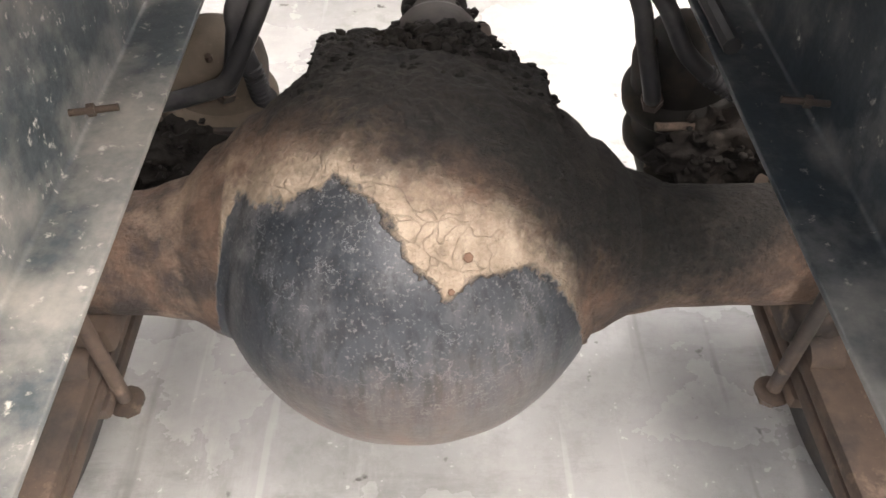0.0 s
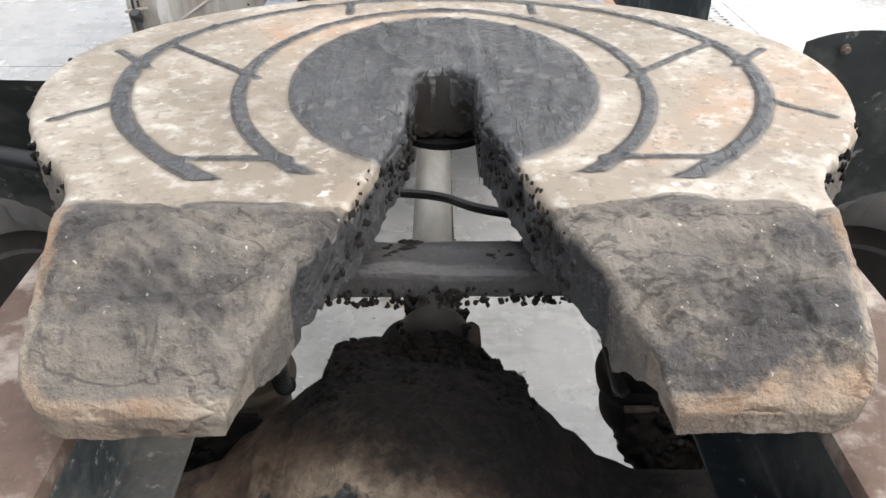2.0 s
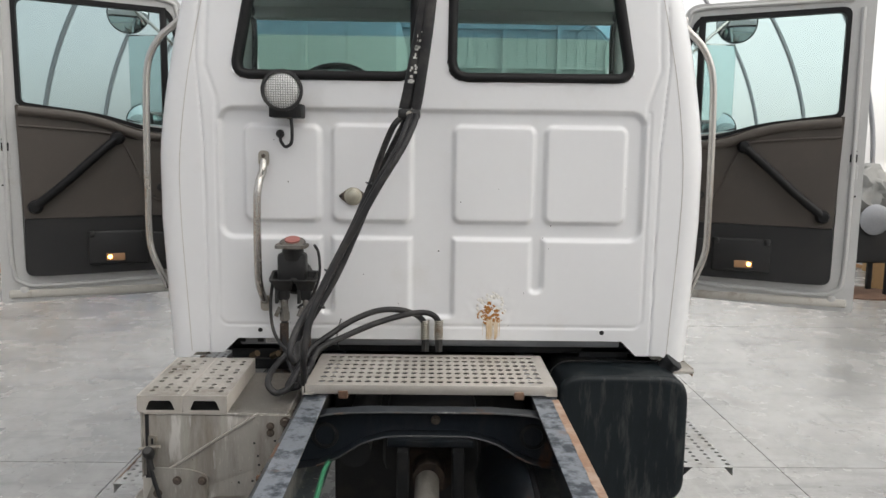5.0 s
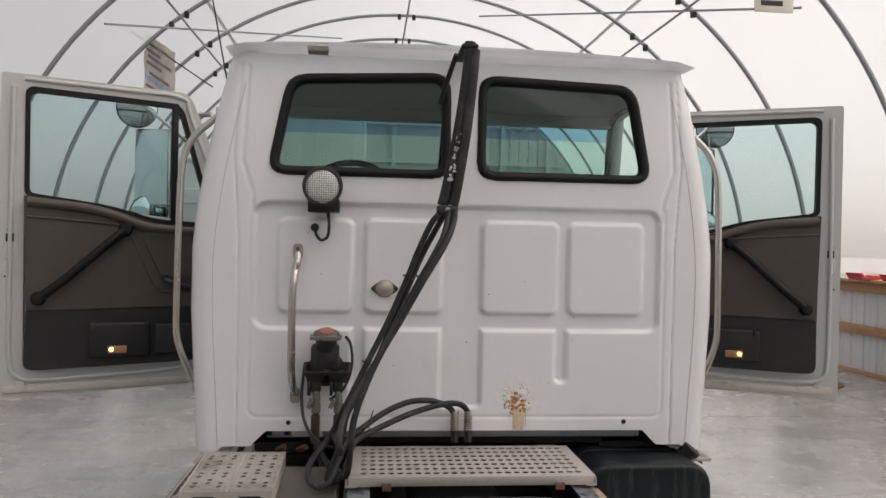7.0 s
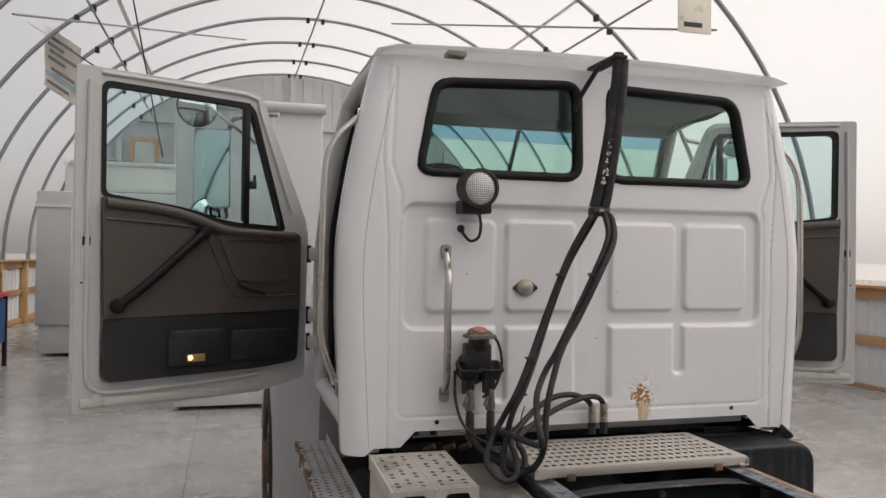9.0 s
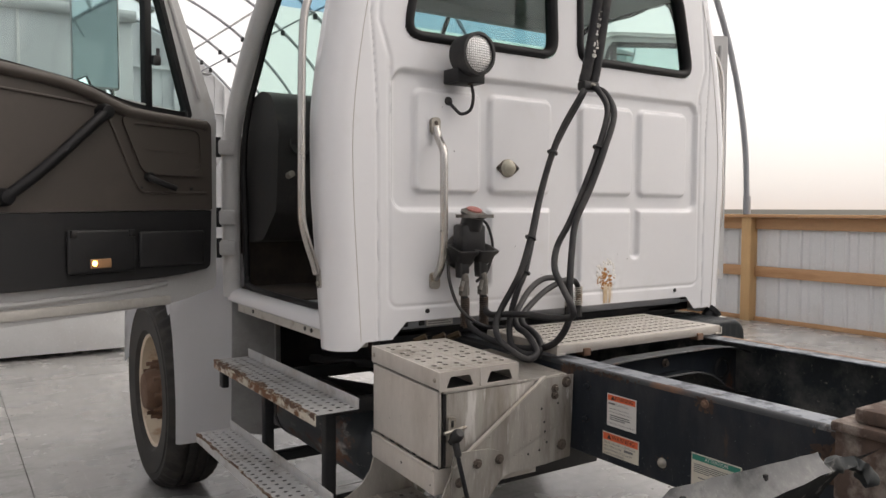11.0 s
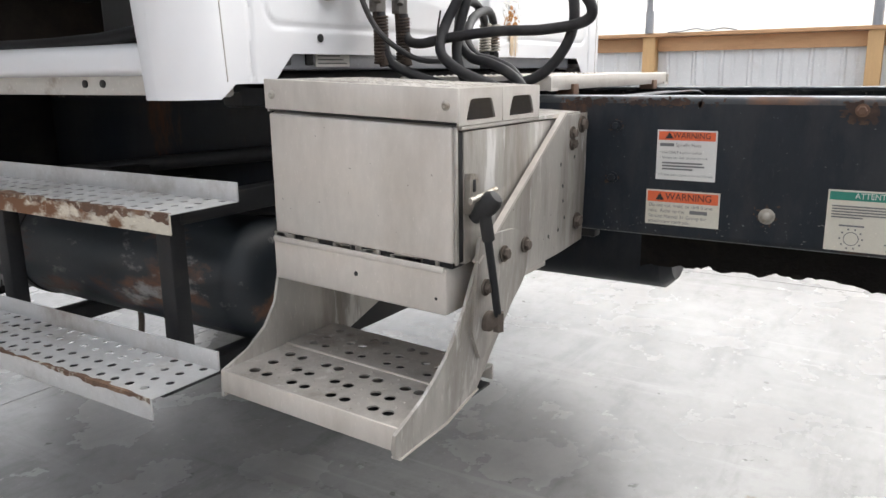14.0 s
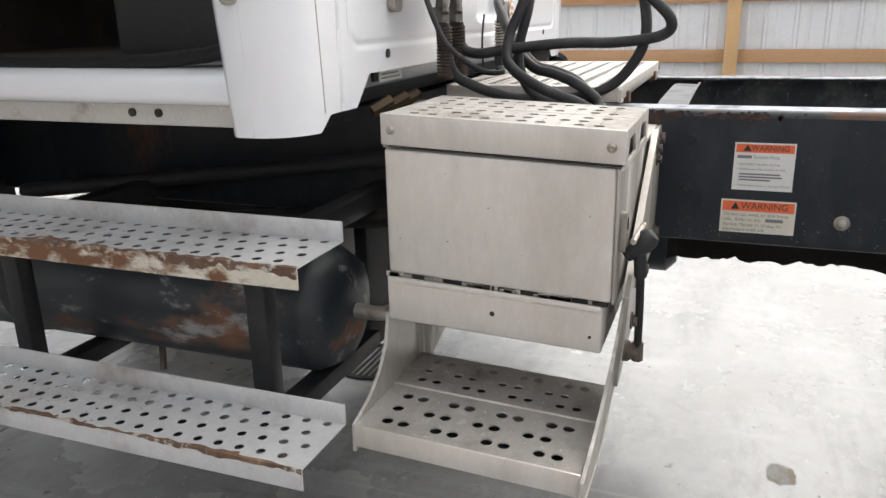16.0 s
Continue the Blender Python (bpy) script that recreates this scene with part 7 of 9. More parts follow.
# under-cab back flange with data label
fl = part("rear_cross_flange", box(B(), -0.745, 0.745, 3.03, 3.05, 1.03, 1.10, 0.006), M["galv"], truck, "grey cab support channel under the back panel")
lb = part("data_label", box(B(), -0.645, -0.53, 3.0265, 3.029, 1.037, 1.092), M["decal_white"], fl, "pale printed data label")
bm = B()
for k in range(6):
    bar_on(bm, (-0.640, 3.0258, 1.043 + 0.008 * k), (1, 0, 0), (0, 0, 1), 0.10 - 0.012 * (k % 3), 0.0028, 0)
part("print", bm, M["ink_grey"], lb, smooth=False)
for x in (-0.735, -0.665):
    part("slot", box(B(), x - 0.012, x + 0.012, 3.025, 3.032, 1.04, 1.085, 0.003), M["plastic"], fl)
for x, z in ((-0.659, 1.096), (0.667, 1.098)):
    part("plug", lathe(B(), (x, 2.999, z), (0, -1, 0), [(0, 0.009), (0.002, 0.009), (0.003, 0)], 14), M["plastic"], cab)
# rust spot: bubbled paint with an orange core and a run below it
bm = B()
rnd = random.Random(3)
for k in range(150):
    a, r = rnd.uniform(0, 6.28), 0.062 * rnd.random() ** 0.6
    lump(bm, (0.232 + r * math.cos(a), 3.0005, 1.195 + 0.95 * r * math.sin(a)), rnd.uniform(0.003, 0.009), k, (1, 0.16, 1), 0.5, 1)
part("paint_blister", bm, mat("blistered_paint", (0.70, 0.685, 0.65), 0.5, 0, (60, 0.1), ((0.45, 0.27, 0.12), 25, 0.57, 0.66, 0.8), 0.2), cab, "bubbled pale paint round the rust", angle=70)["kind"] = "stuff"
bm = B()
for k in range(190):
    a, r = rnd.uniform(0, 6.28), 0.046 * rnd.random() ** 0.9
    lump(bm, (0.230 + r * math.cos(a) * 0.8, 2.9988, 1.168 + r * math.sin(a)), rnd.uniform(0.0020, 0.0062), k, (1, 0.14, 1), 0.6, 1)
for k in range(40):
    a = rnd.uniform(0, 6.28)
    lump(bm, (0.232 + 0.050 * math.cos(a), 2.9995, 1.160 + 0.030 * math.sin(a)), rnd.uniform(0.001, 0.0035), k, (1.3, 0.14, 1), 0.6, 1)
part("rust_blister", bm, M["rust"], cab, "flaking orange rust spot", angle=70)["kind"] = "stuff"
bm = B()
for k in range(46):
    x_ = 0.234 + 0.036 * rnd.uniform(-1, 1) * abs(rnd.uniform(-1, 1)) ** 0.5
    top_ = 1.150 - 0.03 * rnd.random()
    end_ = 1.066 + 0.055 * rnd.random() ** 2
    w_ = rnd.uniform(0.0008, 0.0030)
    bm.faces.new([bm.verts.new(q) for q in ((x_ - w_, 2.99850 - 0.00002 * k, top_), (x_ - 0.5 * w_, 2.99850 - 0.00002 * k, end_), (x_ + 0.5 * w_, 2.99850 - 0.00002 * k, end_), (x_ + w_, 2.99850 - 0.00002 * k, top_))])
part("rust_run", bm, mat("rust_stain", (0.54, 0.36, 0.18), 0.5, 0, (60, 0.15), ((0.70, 0.64, 0.53), 22, 0.40, 0.62, 0.5), 0, ((0.52, 0.32, 0.14), 30, 0.58, 0.70, 0.7), stretch=(1, 1, 0.25)), cab, "orange rust run", smooth=False)
for k in range(16):
    x, z = rnd.uniform(-0.75, 0.75), rnd.uniform(1.12, 2.0)
    part("chip", lathe(B(), (x, 3.0 + relief(x, z) - 0.0006, z), (0, -1, 0), [(0, rnd.uniform(0.0012, 0.003)), (0.0006, 0)], 7), M["plastic"], cab)
# round cap on the back panel
kb = part("round_cap", lathe(B(), (-0.300, 2.999, 1.617), (0, -1, 0), [(0, 0.034), (0.006, 0.034), (0.008, 0.030), (0.018, 0.026), (0.024, 0.014), (0.025, 0)], 26), mat("aged_brass_cap", (0.42, 0.40, 0.33), 0.4, 0.5, (60, 0.15)), cab, "domed cap on an eared flange")
part("flange", prism(B(), rounded([(-0.358, 1.617), (-0.313, 1.651), (-0.287, 1.651), (-0.242, 1.617), (-0.287, 1.583), (-0.313, 1.583)], 0.012), "y", 2.994, 2.999), M["bolt"], kb)
for x in (-0.345, -0.255):
    part("screw", lathe(B(), (x, 2.994, 1.617), (0, -1, 0), [(0, 0.006), (0.004, 0.004), (0.004, 0)], 10), M["plastic"], kb)
# vertical grab handle on the back
gh = part("back_grab_handle", sweep(B(), [(-0.634, 2.985, 1.748), (-0.634, 2.965, 1.708), (-0.640, 2.925, 1.66), (-0.645, 2.915, 1.58), (-0.645, 2.915, 1.35), (-0.643, 2.93, 1.28), (-0.638, 2.96, 1.235), (-0.635, 2.985, 1.214)], 0.0145, 14, 6), M["chrome"], cab, "polished vertical grab handle")
for z in (1.755, 1.204):
    part("foot", prism(B(), rounded([(-0.653, z - 0.03), (-0.615, z - 0.03), (-0.615, z + 0.03), (-0.653, z + 0.03)], 0.018, 6), "y", 2.982, 2.998), M["steel"], gh)
    part("screw", lathe(B(), (-0.634, 2.982, z + 0.01), (0, -1, 0), [(0, 0.008), (0.004, 0.006), (0.005, 0)], 12), M["bolt"], gh)
# round work lamp
wlmp = part("work_lamp", lathe(B(), (-0.548, 2.96, 2.003), (0.1, -1, -0.05), [(0.0, 0), (0.0, 0.045), (0.02, 0.068), (0.085, 0.074), (0.105, 0.074), (0.107, 0.064), (0.098, 0.062)], 36), M["rubber"], cab, "round work lamp in a black rubber housing")
part("lens", lathe(B(), (-0.548 + 0.0098, 2.96 - 0.098, 2.003 - 0.005), (0.1, -1, -0.05), [(-0.002, 0.063), (0.004, 0.05), (0.007, 0.03), (0.008, 0)], 30), M["lens"], wlmp)
part("bracket", box(B(), -0.595, -0.478, 2.905, 2.998, 1.905, 1.955, 0.004), M["black_steel"], wlmp)
part("stud", cyl(B(), (-0.525, 2.93, 1.90), (-0.525, 2.93, 1.945), 0.009, 10), M["bolt"], wlmp)
part("cable", sweep(B(), [(-0.520, 2.93, 1.905), (-0.515, 2.925, 1.86), (-0.520, 2.935, 1.815), (-0.545, 2.955, 1.80), (-0.565, 2.97, 1.82), (-0.572, 2.995, 1.845)], 0.006, 8), M["hose"], wlmp)
part("grommet", lathe(B(), (-0.573, 2.998, 1.848), (0, -1, 0), [(0, 0.016), (0.006, 0.014), (0.008, 0)], 14), M["rubber"], wlmp)

# bonnet and wings ahead of the cab
bm = B()
rows = []
for i in range(13):
    y = 4.36 + 1.95 * i / 12
    t = i / 12
    w_, zt = 0.90 - 0.22 * t, 1.80 - 0.25 * t - 0.10 * max(0, t - 0.8) / 0.2
    rows.append([bm.verts.new((w_ * math.copysign(abs(math.cos(a)) ** 0.5, math.cos(a)), y, 1.05 + (zt - 1.05) * max(0, math.sin(a)) ** 0.5)) for a in (math.pi * k / 20 for k in range(21))])
for r0, r1 in zip(rows, rows[1:]):
    for k in range(20):
        bm.faces.new((r0[k], r0[k + 1], r1[k + 1], r1[k]))
bm.faces.new(rows[-1])
bonnet = part("bonnet", bm, M["white"], truck, "white bonnet ahead of the cab", angle=60)
for s in (-1, 1):
    bm = B()
    rows = []
    path_ = smooth_path([Vector((0, y, z)) for y, z in ((4.43, 1.0), (4.52, 1.09), (4.68, 1.15), (4.93, 1.17), (5.20, 1.13), (5.43, 0.95), (5.48, 0.60))], 5)
    for q in path_:
        rows.append([bm.verts.new((s * x, q.y, q.z - d)) for x, d in ((0.72, 0.0), (0.95, 0.0), (1.12, 0.004), (1.19, 0.02), (1.215, 0.05))])
    for r0, r1 in zip(rows, rows[1:]):
        for k in range(4):
            bm.faces.new((r0[k], r0[k + 1], r1[k + 1], r1[k]))
    bmesh.ops.solidify(bm, geom=bm.faces[:], thickness=0.006)
    wing = part("wing", bm, M["white"], truck, "white front wing over the wheel", angle=60)
    # rear skirt of the wing: a broad white panel behind the tyre that narrows to a point under the door hinge
    bm = B()
    rows = []
    for z, xi, xo, fwd in ((0.335, 1.02, 1.195, 0.020), (0.345, 0.985, 1.197, 0.014), (0.42, 0.972, 1.198, 0.004), (0.55, 0.968, 1.198, 0.0), (0.70, 0.964, 1.202, 0.0), (0.85, 0.960, 1.208, 0.0), (0.94, 0.957, 1.216, 0.0), (1.00, 0.955, 1.220, 0.004), (1.05, 0.962, 1.198, 0.016), (1.10, 0.972, 1.155, 0.026), (1.15, 0.985, 1.108, 0.036), (1.20, 1.0, 1.055, 0.044), (1.225, 1.012, 1.035, 0.046)):
        row = []
        for k in range(15):
            u = k / 14
            x = xi + (xo - xi) * u
            y = 4.245 + 0.115 * u ** 1.4 + fwd + 0.010 * math.sin(u * math.pi) * (1 if z < 1 else 0.3) + 0.02 * max(0.0, u - 0.92) / 0.08
            row.append(bm.verts.new((s * x, y + 0.002 * noise.noise(Vector((x * 5, z * 5, s))), z - 0.035 * u * (1 if z < 0.4 else 0) + (0.035 if z < 0.4 else 0))))
        rows.append(row)
    for r0, r1 in zip(rows, rows[1:]):
        for k in range(14):
            bm.faces.new((r0[k], r0[k + 1], r1[k + 1], r1[k]))
    bmesh.ops.solidify(bm, geom=bm.faces[:], thickness=0.006)
    part("rear_skirt", bm, M["white"], wing, "white wing skirt behind the front tyre", angle=50)
    bm = B()
    prism(bm, [(s * 0.975, 0.40), (s * 0.82, 0.36), (s * 0.765, 0.40), (s * 0.740, 1.02), (s * 0.965, 1.02)], "y", 4.240, 4.250)
    part("inner_splash", bm, M["splash_grey"], wing, "dusty grey inner splash panel", smooth=False)
    part("inner_curl", prism(B(), [(s * 0.760, 4.241), (s * 0.73, 4.265), (s * 0.71, 4.42), (s * 0.70, 4.42), (s * 0.72, 4.26), (s * 0.755, 4.235)], "z", 0.40, 1.02), M["splash_grey"], wing, smooth=False)
    # added black panel, for the darkness behind the splash panel
    part("inner_liner", box(B(), *sorted((s * 0.40, s * 0.715)), 4.40, 4.42, 0.33, 1.03, 0.004), M["black_steel"], wing)
    part("upper_fill", prism(B(), [(4.26, 1.02), (4.26, 1.13), (4.36, 1.70), (5.2, 1.25), (4.8, 1.05)], "x", *sorted((s * 0.975, s * 0.90))), M["white"], wing, smooth=False)

# ---- the two open doors ----
def door(s):
    """Built in a plane: u from the hinge to the free edge, h the height, w towards the cab's inside; then hung at the hinge, wide open."""
    hinge, free = Vector((s * 1.02, 4.20, 0)), Vector((s * 2.10, 3.80, 0))
    du = (free - hinge).normalized()
    dw = Vector((du.y, -du.x, 0))
    if dw.y > 0:
        dw = -dw

    def P(u, h, w=0.0):
        return hinge + du * u + dw * w + Vector((0, 0, h))

    def place(bm):
        for v in bm.verts:
            v.co = P(v.co.x, v.co.z, v.co.y)
        return bm
    OUT = [(0.04, 1.10), (0.26, 1.045), (1.05, 1.02), (1.15, 1.02), (1.15, 2.565), (0.30, 2.55), (0.02, 1.86)]
    outer = rounded(OUT, [0.03, 0.10, 0.05, 0.02, 0.02, 0.06, 0.10], 6)
    WIN = [(0.155, 1.855), (0.46, 1.87), (0.66, 1.935), (1.045, 1.985), (1.048, 2.508), (0.335, 2.488)]
    inner = rounded(WIN, [0.03, 0.1, 0.1, 0.03, 0.045, 0.06], 7)
    # shell: ring above, slab below
    top_ring = rounded([(0.02, 1.86), (0.30, 1.87), (0.70, 1.92), (1.15, 1.96), (1.15, 2.565), (0.30, 2.55)], [0.06, 0.02, 0.02, 0.01, 0.02, 0.06], 7)
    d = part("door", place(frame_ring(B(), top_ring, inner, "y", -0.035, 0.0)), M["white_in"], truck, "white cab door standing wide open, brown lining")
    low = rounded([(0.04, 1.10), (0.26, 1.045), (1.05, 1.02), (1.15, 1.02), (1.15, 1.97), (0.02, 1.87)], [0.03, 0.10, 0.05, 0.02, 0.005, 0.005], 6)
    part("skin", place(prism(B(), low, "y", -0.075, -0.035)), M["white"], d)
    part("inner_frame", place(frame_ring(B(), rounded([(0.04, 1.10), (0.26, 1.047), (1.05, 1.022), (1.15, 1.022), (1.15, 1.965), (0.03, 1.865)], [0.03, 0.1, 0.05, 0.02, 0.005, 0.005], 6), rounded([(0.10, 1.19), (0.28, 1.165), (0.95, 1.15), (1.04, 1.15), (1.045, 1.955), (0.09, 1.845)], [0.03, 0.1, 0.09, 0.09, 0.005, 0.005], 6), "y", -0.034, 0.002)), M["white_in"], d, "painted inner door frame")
    part("bottom_rail", place(box(B(), 0.28, 1.12, -0.03, 0.012, 1.045, 1.085, 0.008)), M["jamb_dirty"], d)
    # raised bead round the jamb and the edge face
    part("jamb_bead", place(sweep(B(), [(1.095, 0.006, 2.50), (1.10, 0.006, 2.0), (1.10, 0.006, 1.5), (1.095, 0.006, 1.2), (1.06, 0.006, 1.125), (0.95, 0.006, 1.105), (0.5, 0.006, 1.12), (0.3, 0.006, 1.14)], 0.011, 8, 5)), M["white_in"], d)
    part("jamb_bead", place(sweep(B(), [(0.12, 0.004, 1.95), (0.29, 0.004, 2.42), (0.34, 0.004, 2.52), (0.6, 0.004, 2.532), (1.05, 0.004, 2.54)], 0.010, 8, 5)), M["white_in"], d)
    lt = part("latch", place(box(B(), 1.085, 1.118, -0.012, 0.010, 1.765, 1.805, 0.004)), M["black_steel"], d)
    part("strike_plate", place(box(B(), 1.08, 1.125, -0.02, 0.006, 1.68, 1.755, 0.004)), M["white_in"], d)
    for u, h in ((1.095, 1.83), (1.11, 1.82), (1.105, 1.75), (1.12, 1.60), (1.10, 1.50)):
        part("screw", place(cyl(B(), (u, 0.002, h), (u, 0.006, h), 0.005, 8)), M["plastic"], d)
    part("rubber_stop", place(lathe(B(), (1.05, 0.005, 1.085), (0, 1, 0), [(0, 0.022), (0.006, 0.02), (0.01, 0)], 16)), M["white_in"], d)
    # glazing
    seal = rounded(WIN, [0.03, 0.1, 0.1, 0.03, 0.045, 0.06], 7)
    cx_, cz_ = 0.66, 2.18
    ins = [(cx_ + (p[0] - cx_) * 0.945, cz_ + (p[1] - cz_) * 0.925) for p in seal]
    part("window_seal", place(frame_ring(B(), seal, ins, "y", -0.04, 0.006)), M["gasket"], d, "black rubber window channel")
    g = part("pane", place(prism(B(), [(cx_ + (p[0] - cx_) * 0.96, cz_ + (p[1] - cz_) * 0.95) for p in seal], "y", -0.020, -0.016)), M["glass_door"], d, "pale green side glass", smooth=False)
    g.visible_shadow = False
    part("divider", place(box(B(), 0.352, 0.385, -0.035, 0.006, 1.87, 2.49, 0.006)), M["gasket"], d)
    vl = part("vent_latch", place(box(B(), 0.325, 0.36, 0.0, 0.03, 2.06, 2.10, 0.006)), M["plastic"], d)
    part("knob", place(cyl(B(), (0.335, 0.02, 2.09), (0.335, 0.02, 2.13), 0.008, 8)), M["plastic"], vl)
    part("lock_knob", place(cyl(B(), (0.20, 0.02, 1.86), (0.20, 0.02, 1.885), 0.006, 8)), M["plastic"], d)
    # lining: brown above, charcoal below, with a curved shoulder
    up = rounded([(0.09, 1.455), (1.03, 1.44), (1.045, 1.985), (0.80, 1.962), (0.66, 1.935), (0.50, 1.880), (0.40, 1.862), (0.09, 1.842)], [0.01, 0.01, 0.01, 0.1, 0.1, 0.1, 0.1, 0.03], 5)
    lin = part("upper_lining", place(prism(B(), up, "y", 0.004, 0.045)), M["brown_trim"], d, "brown-grey vinyl upper lining", angle=30)
    part("shoulder", place(sweep(B(), [(1.03, 0.045, 1.955), (0.80, 0.046, 1.935), (0.66, 0.047, 1.905), (0.52, 0.046, 1.855), (0.40, 0.045, 1.84), (0.12, 0.044, 1.825)], 0.024, 10, 6)), M["brown_trim"], lin)
    part("welt", place(sweep(B(), [(1.03, 0.046, 1.885), (0.85, 0.048, 1.875), (0.66, 0.048, 1.86), (0.60, 0.048, 1.84), (0.56, 0.048, 1.78), (0.48, 0.048, 1.60), (0.44, 0.048, 1.535), (0.38, 0.047, 1.525), (0.12, 0.046, 1.53)], 0.0055, 8, 6)), M["brown_trim"], lin)
    pk = part("pocket", place(frame_ring(B(), rounded([(0.13, 1.60), (0.43, 1.60), (0.53, 1.83), (0.14, 1.82)], 0.04, 5), rounded([(0.15, 1.625), (0.40, 1.625), (0.495, 1.805), (0.16, 1.80)], 0.04, 5), "y", 0.044, 0.056)), M["brown_trim"], lin)
    part("recess", place(prism(B(), rounded([(0.155, 1.70), (0.44, 1.70), (0.49, 1.802), (0.165, 1.797)], 0.03, 5), "y", 0.044, 0.047)), M["brown_trim"], lin)
    lo = rounded([(0.10, 1.195), (0.28, 1.17), (0.95, 1.155), (1.035, 1.16), (1.03, 1.438), (0.09, 1.452)], [0.03, 0.1, 0.10, 0.09, 0.005, 0.005], 5)
    dk = part("lower_lining", place(prism(B(), lo, "y", 0.004, 0.040)), M["dark_trim"], d, "charcoal lower lining", angle=30)
    bx = part("map_pocket", place(box(B(), 0.475, 0.755, 0.040, 0.062, 1.205, 1.375, 0.014, seg=3)), M["dark_trim"], dk)
    part("map_pocket", place(box(B(), 0.14, 0.455, 0.040, 0.060, 1.215, 1.365, 0.014, seg=3)), M["dark_trim"], dk)
    for u in (0.735, 0.495):
        part("clip", place(box(B(), u - 0.012, u + 0.012, 0.055, 0.072, 1.345, 1.375, 0.004)), M["plastic"], bx)
    cl = part("courtesy_lamp", place(box(B(), 0.585, 0.672, 0.060, 0.068, 1.225, 1.262, 0.004)), M["amber_lens"], dk, "amber courtesy lamp, lit")
    part("bulb", place(lathe(B(), (0.655, 0.068, 1.245), (0, 1, 0), [(0, 0.011), (0.003, 0.009), (0.004, 0)], 14)), M["amber"], cl)
    # slanting pull bar
    pb = part("pull_bar", place(sweep(B(), [(0.60, 0.075, 1.835), (0.70, 0.088, 1.745), (0.85, 0.088, 1.605), (0.975, 0.075, 1.50)], 0.021, 14, 6)), M["gasket"], d, "black slanting pull bar")
    for u, h in ((0.60, 1.835), (0.978, 1.497)):
        part("end", place(lathe(B(), (u, 0.040, h), (0, 1, 0), [(0, 0.034), (0.03, 0.032), (0.052, 0.024), (0.058, 0)], 20)), M["gasket"], pb)
    hd = part("inside_handle", place(sweep(B(), [(0.41, 0.055, 1.59), (0.37, 0.068, 1.57), (0.29, 0.066, 1.545)], 0.013, 10, 5)), M["plastic"], d, "black inside release handle")
    part("hub", place(cyl(B(), (0.405, 0.04, 1.59), (0.405, 0.065, 1.59), 0.02, 14)), M["plastic"], hd)
    for u in (0.44, 0.20):
        part("screw", place(cyl(B(), (u, 0.044, 1.545), (u, 0.05, 1.545), 0.007, 8)), M["plastic"], lin)
    # mirrors on a tubular arm outside, turned away from the cab
    TURN = Matrix.Translation((0.46, -0.245, 0)) @ Matrix.Rotation(radians(-28), 4, "Z")
    arm = part("mirror_arm", place(sweep(B(), [(0.18, -0.05, 2.46), (0.33, -0.20, 2.45), (0.36, -0.27, 2.40), (0.36, -0.28, 2.15), (0.36, -0.27, 1.90), (0.30, -0.16, 1.80), (0.16, -0.06, 1.78)], 0.013, 10, 6)), M["chrome"], d, "polished mirror arm")
    part("strut", place(cyl(B(), (0.30, -0.06, 2.30), (0.52, -0.27, 2.53), 0.009, 8)), M["chrome"], arm)
    mr = part("flat_mirror", place(box(B(), -0.095, 0.095, -0.030, 0.0, 1.97, 2.385, 0.012, TURN)), M["chrome"], arm, "tall flat mirror")
    part("glass", place(box(B(), -0.087, 0.087, 0.0005, 0.002, 1.98, 2.375, 0, TURN)), M["mirror"], mr, smooth=False)
    for u, h, r in ((0.535, 2.49, 0.105), (0.47, 1.93, 0.095)):
        cm_ = part("round_mirror", place(lathe(B(), (u, -0.275, h), (0, 1, 0), [(-0.03, 0), (-0.028, r * 0.6), (0.0, r), (0.018, r), (0.018, r * 0.95)], 32)), M["plastic"], arm, "round convex mirror")
        part("glass", place(lathe(B(), (u, -0.275, h), (0, 1, 0), [(0.016, r * 0.96), (0.024, r * 0.7), (0.030, r * 0.35), (0.032, 0)], 28)), M["mirror"], cm_)
    return d


door(-1)
door(1)

# ---- deck plate behind the cab ----
bm = B()
NXH, NYH = 27, 15
perforated(bm, -0.413, 0.421, 2.578, 2.962, 1.012, 0.003, NXH, NYH, 0.0122, lambda i, j: 0 if i in (0, NXH - 1) or j in (0, NYH - 1) else (1 if j % 2 else -0.55))
deck = part("deck_plate", bm, M["deck"], truck, "perforated bright deck plate across the rails", smooth=False)
bm = B()
box(bm, -0.415, 0.423, 2.573, 2.579, 0.980, 1.012, 0.002)
box(bm, -0.415, 0.423, 2.961, 2.967, 0.980, 1.012, 0.002)
box(bm, -0.418, -0.413, 2.575, 2.965, 0.980, 1.012, 0.002)
box(bm, 0.421, 0.426, 2.575, 2.965, 0.980, 1.012, 0.002)
part("edge_lip", bm, M["deck"], deck)
for x in (-0.29, 0.30):
    part("support", box(B(), x - 0.016, x + 0.016, 2.566, 2.61, RT - 0.004, 0.992, 0.003), M["rusty"], deck)
for s in (-1, 1):
    part("corner_clip", prism(B(), [(s * 0.39, 0.979), (s * 0.427, 0.979), (s * 0.427, 1.006), (s * 0.421, 1.006), (s * 0.421, 0.985), (s * 0.39, 0.985)], "y", 2.567, 2.573), M["deck"], deck, smooth=False)

# ---- step and tool box on the left rail: all of it rises a little towards the cab ----
def tilted(bm):
    for v in bm.verts:
        v.co.z += 0.042 * (v.co.y - 2.5)
    return bm


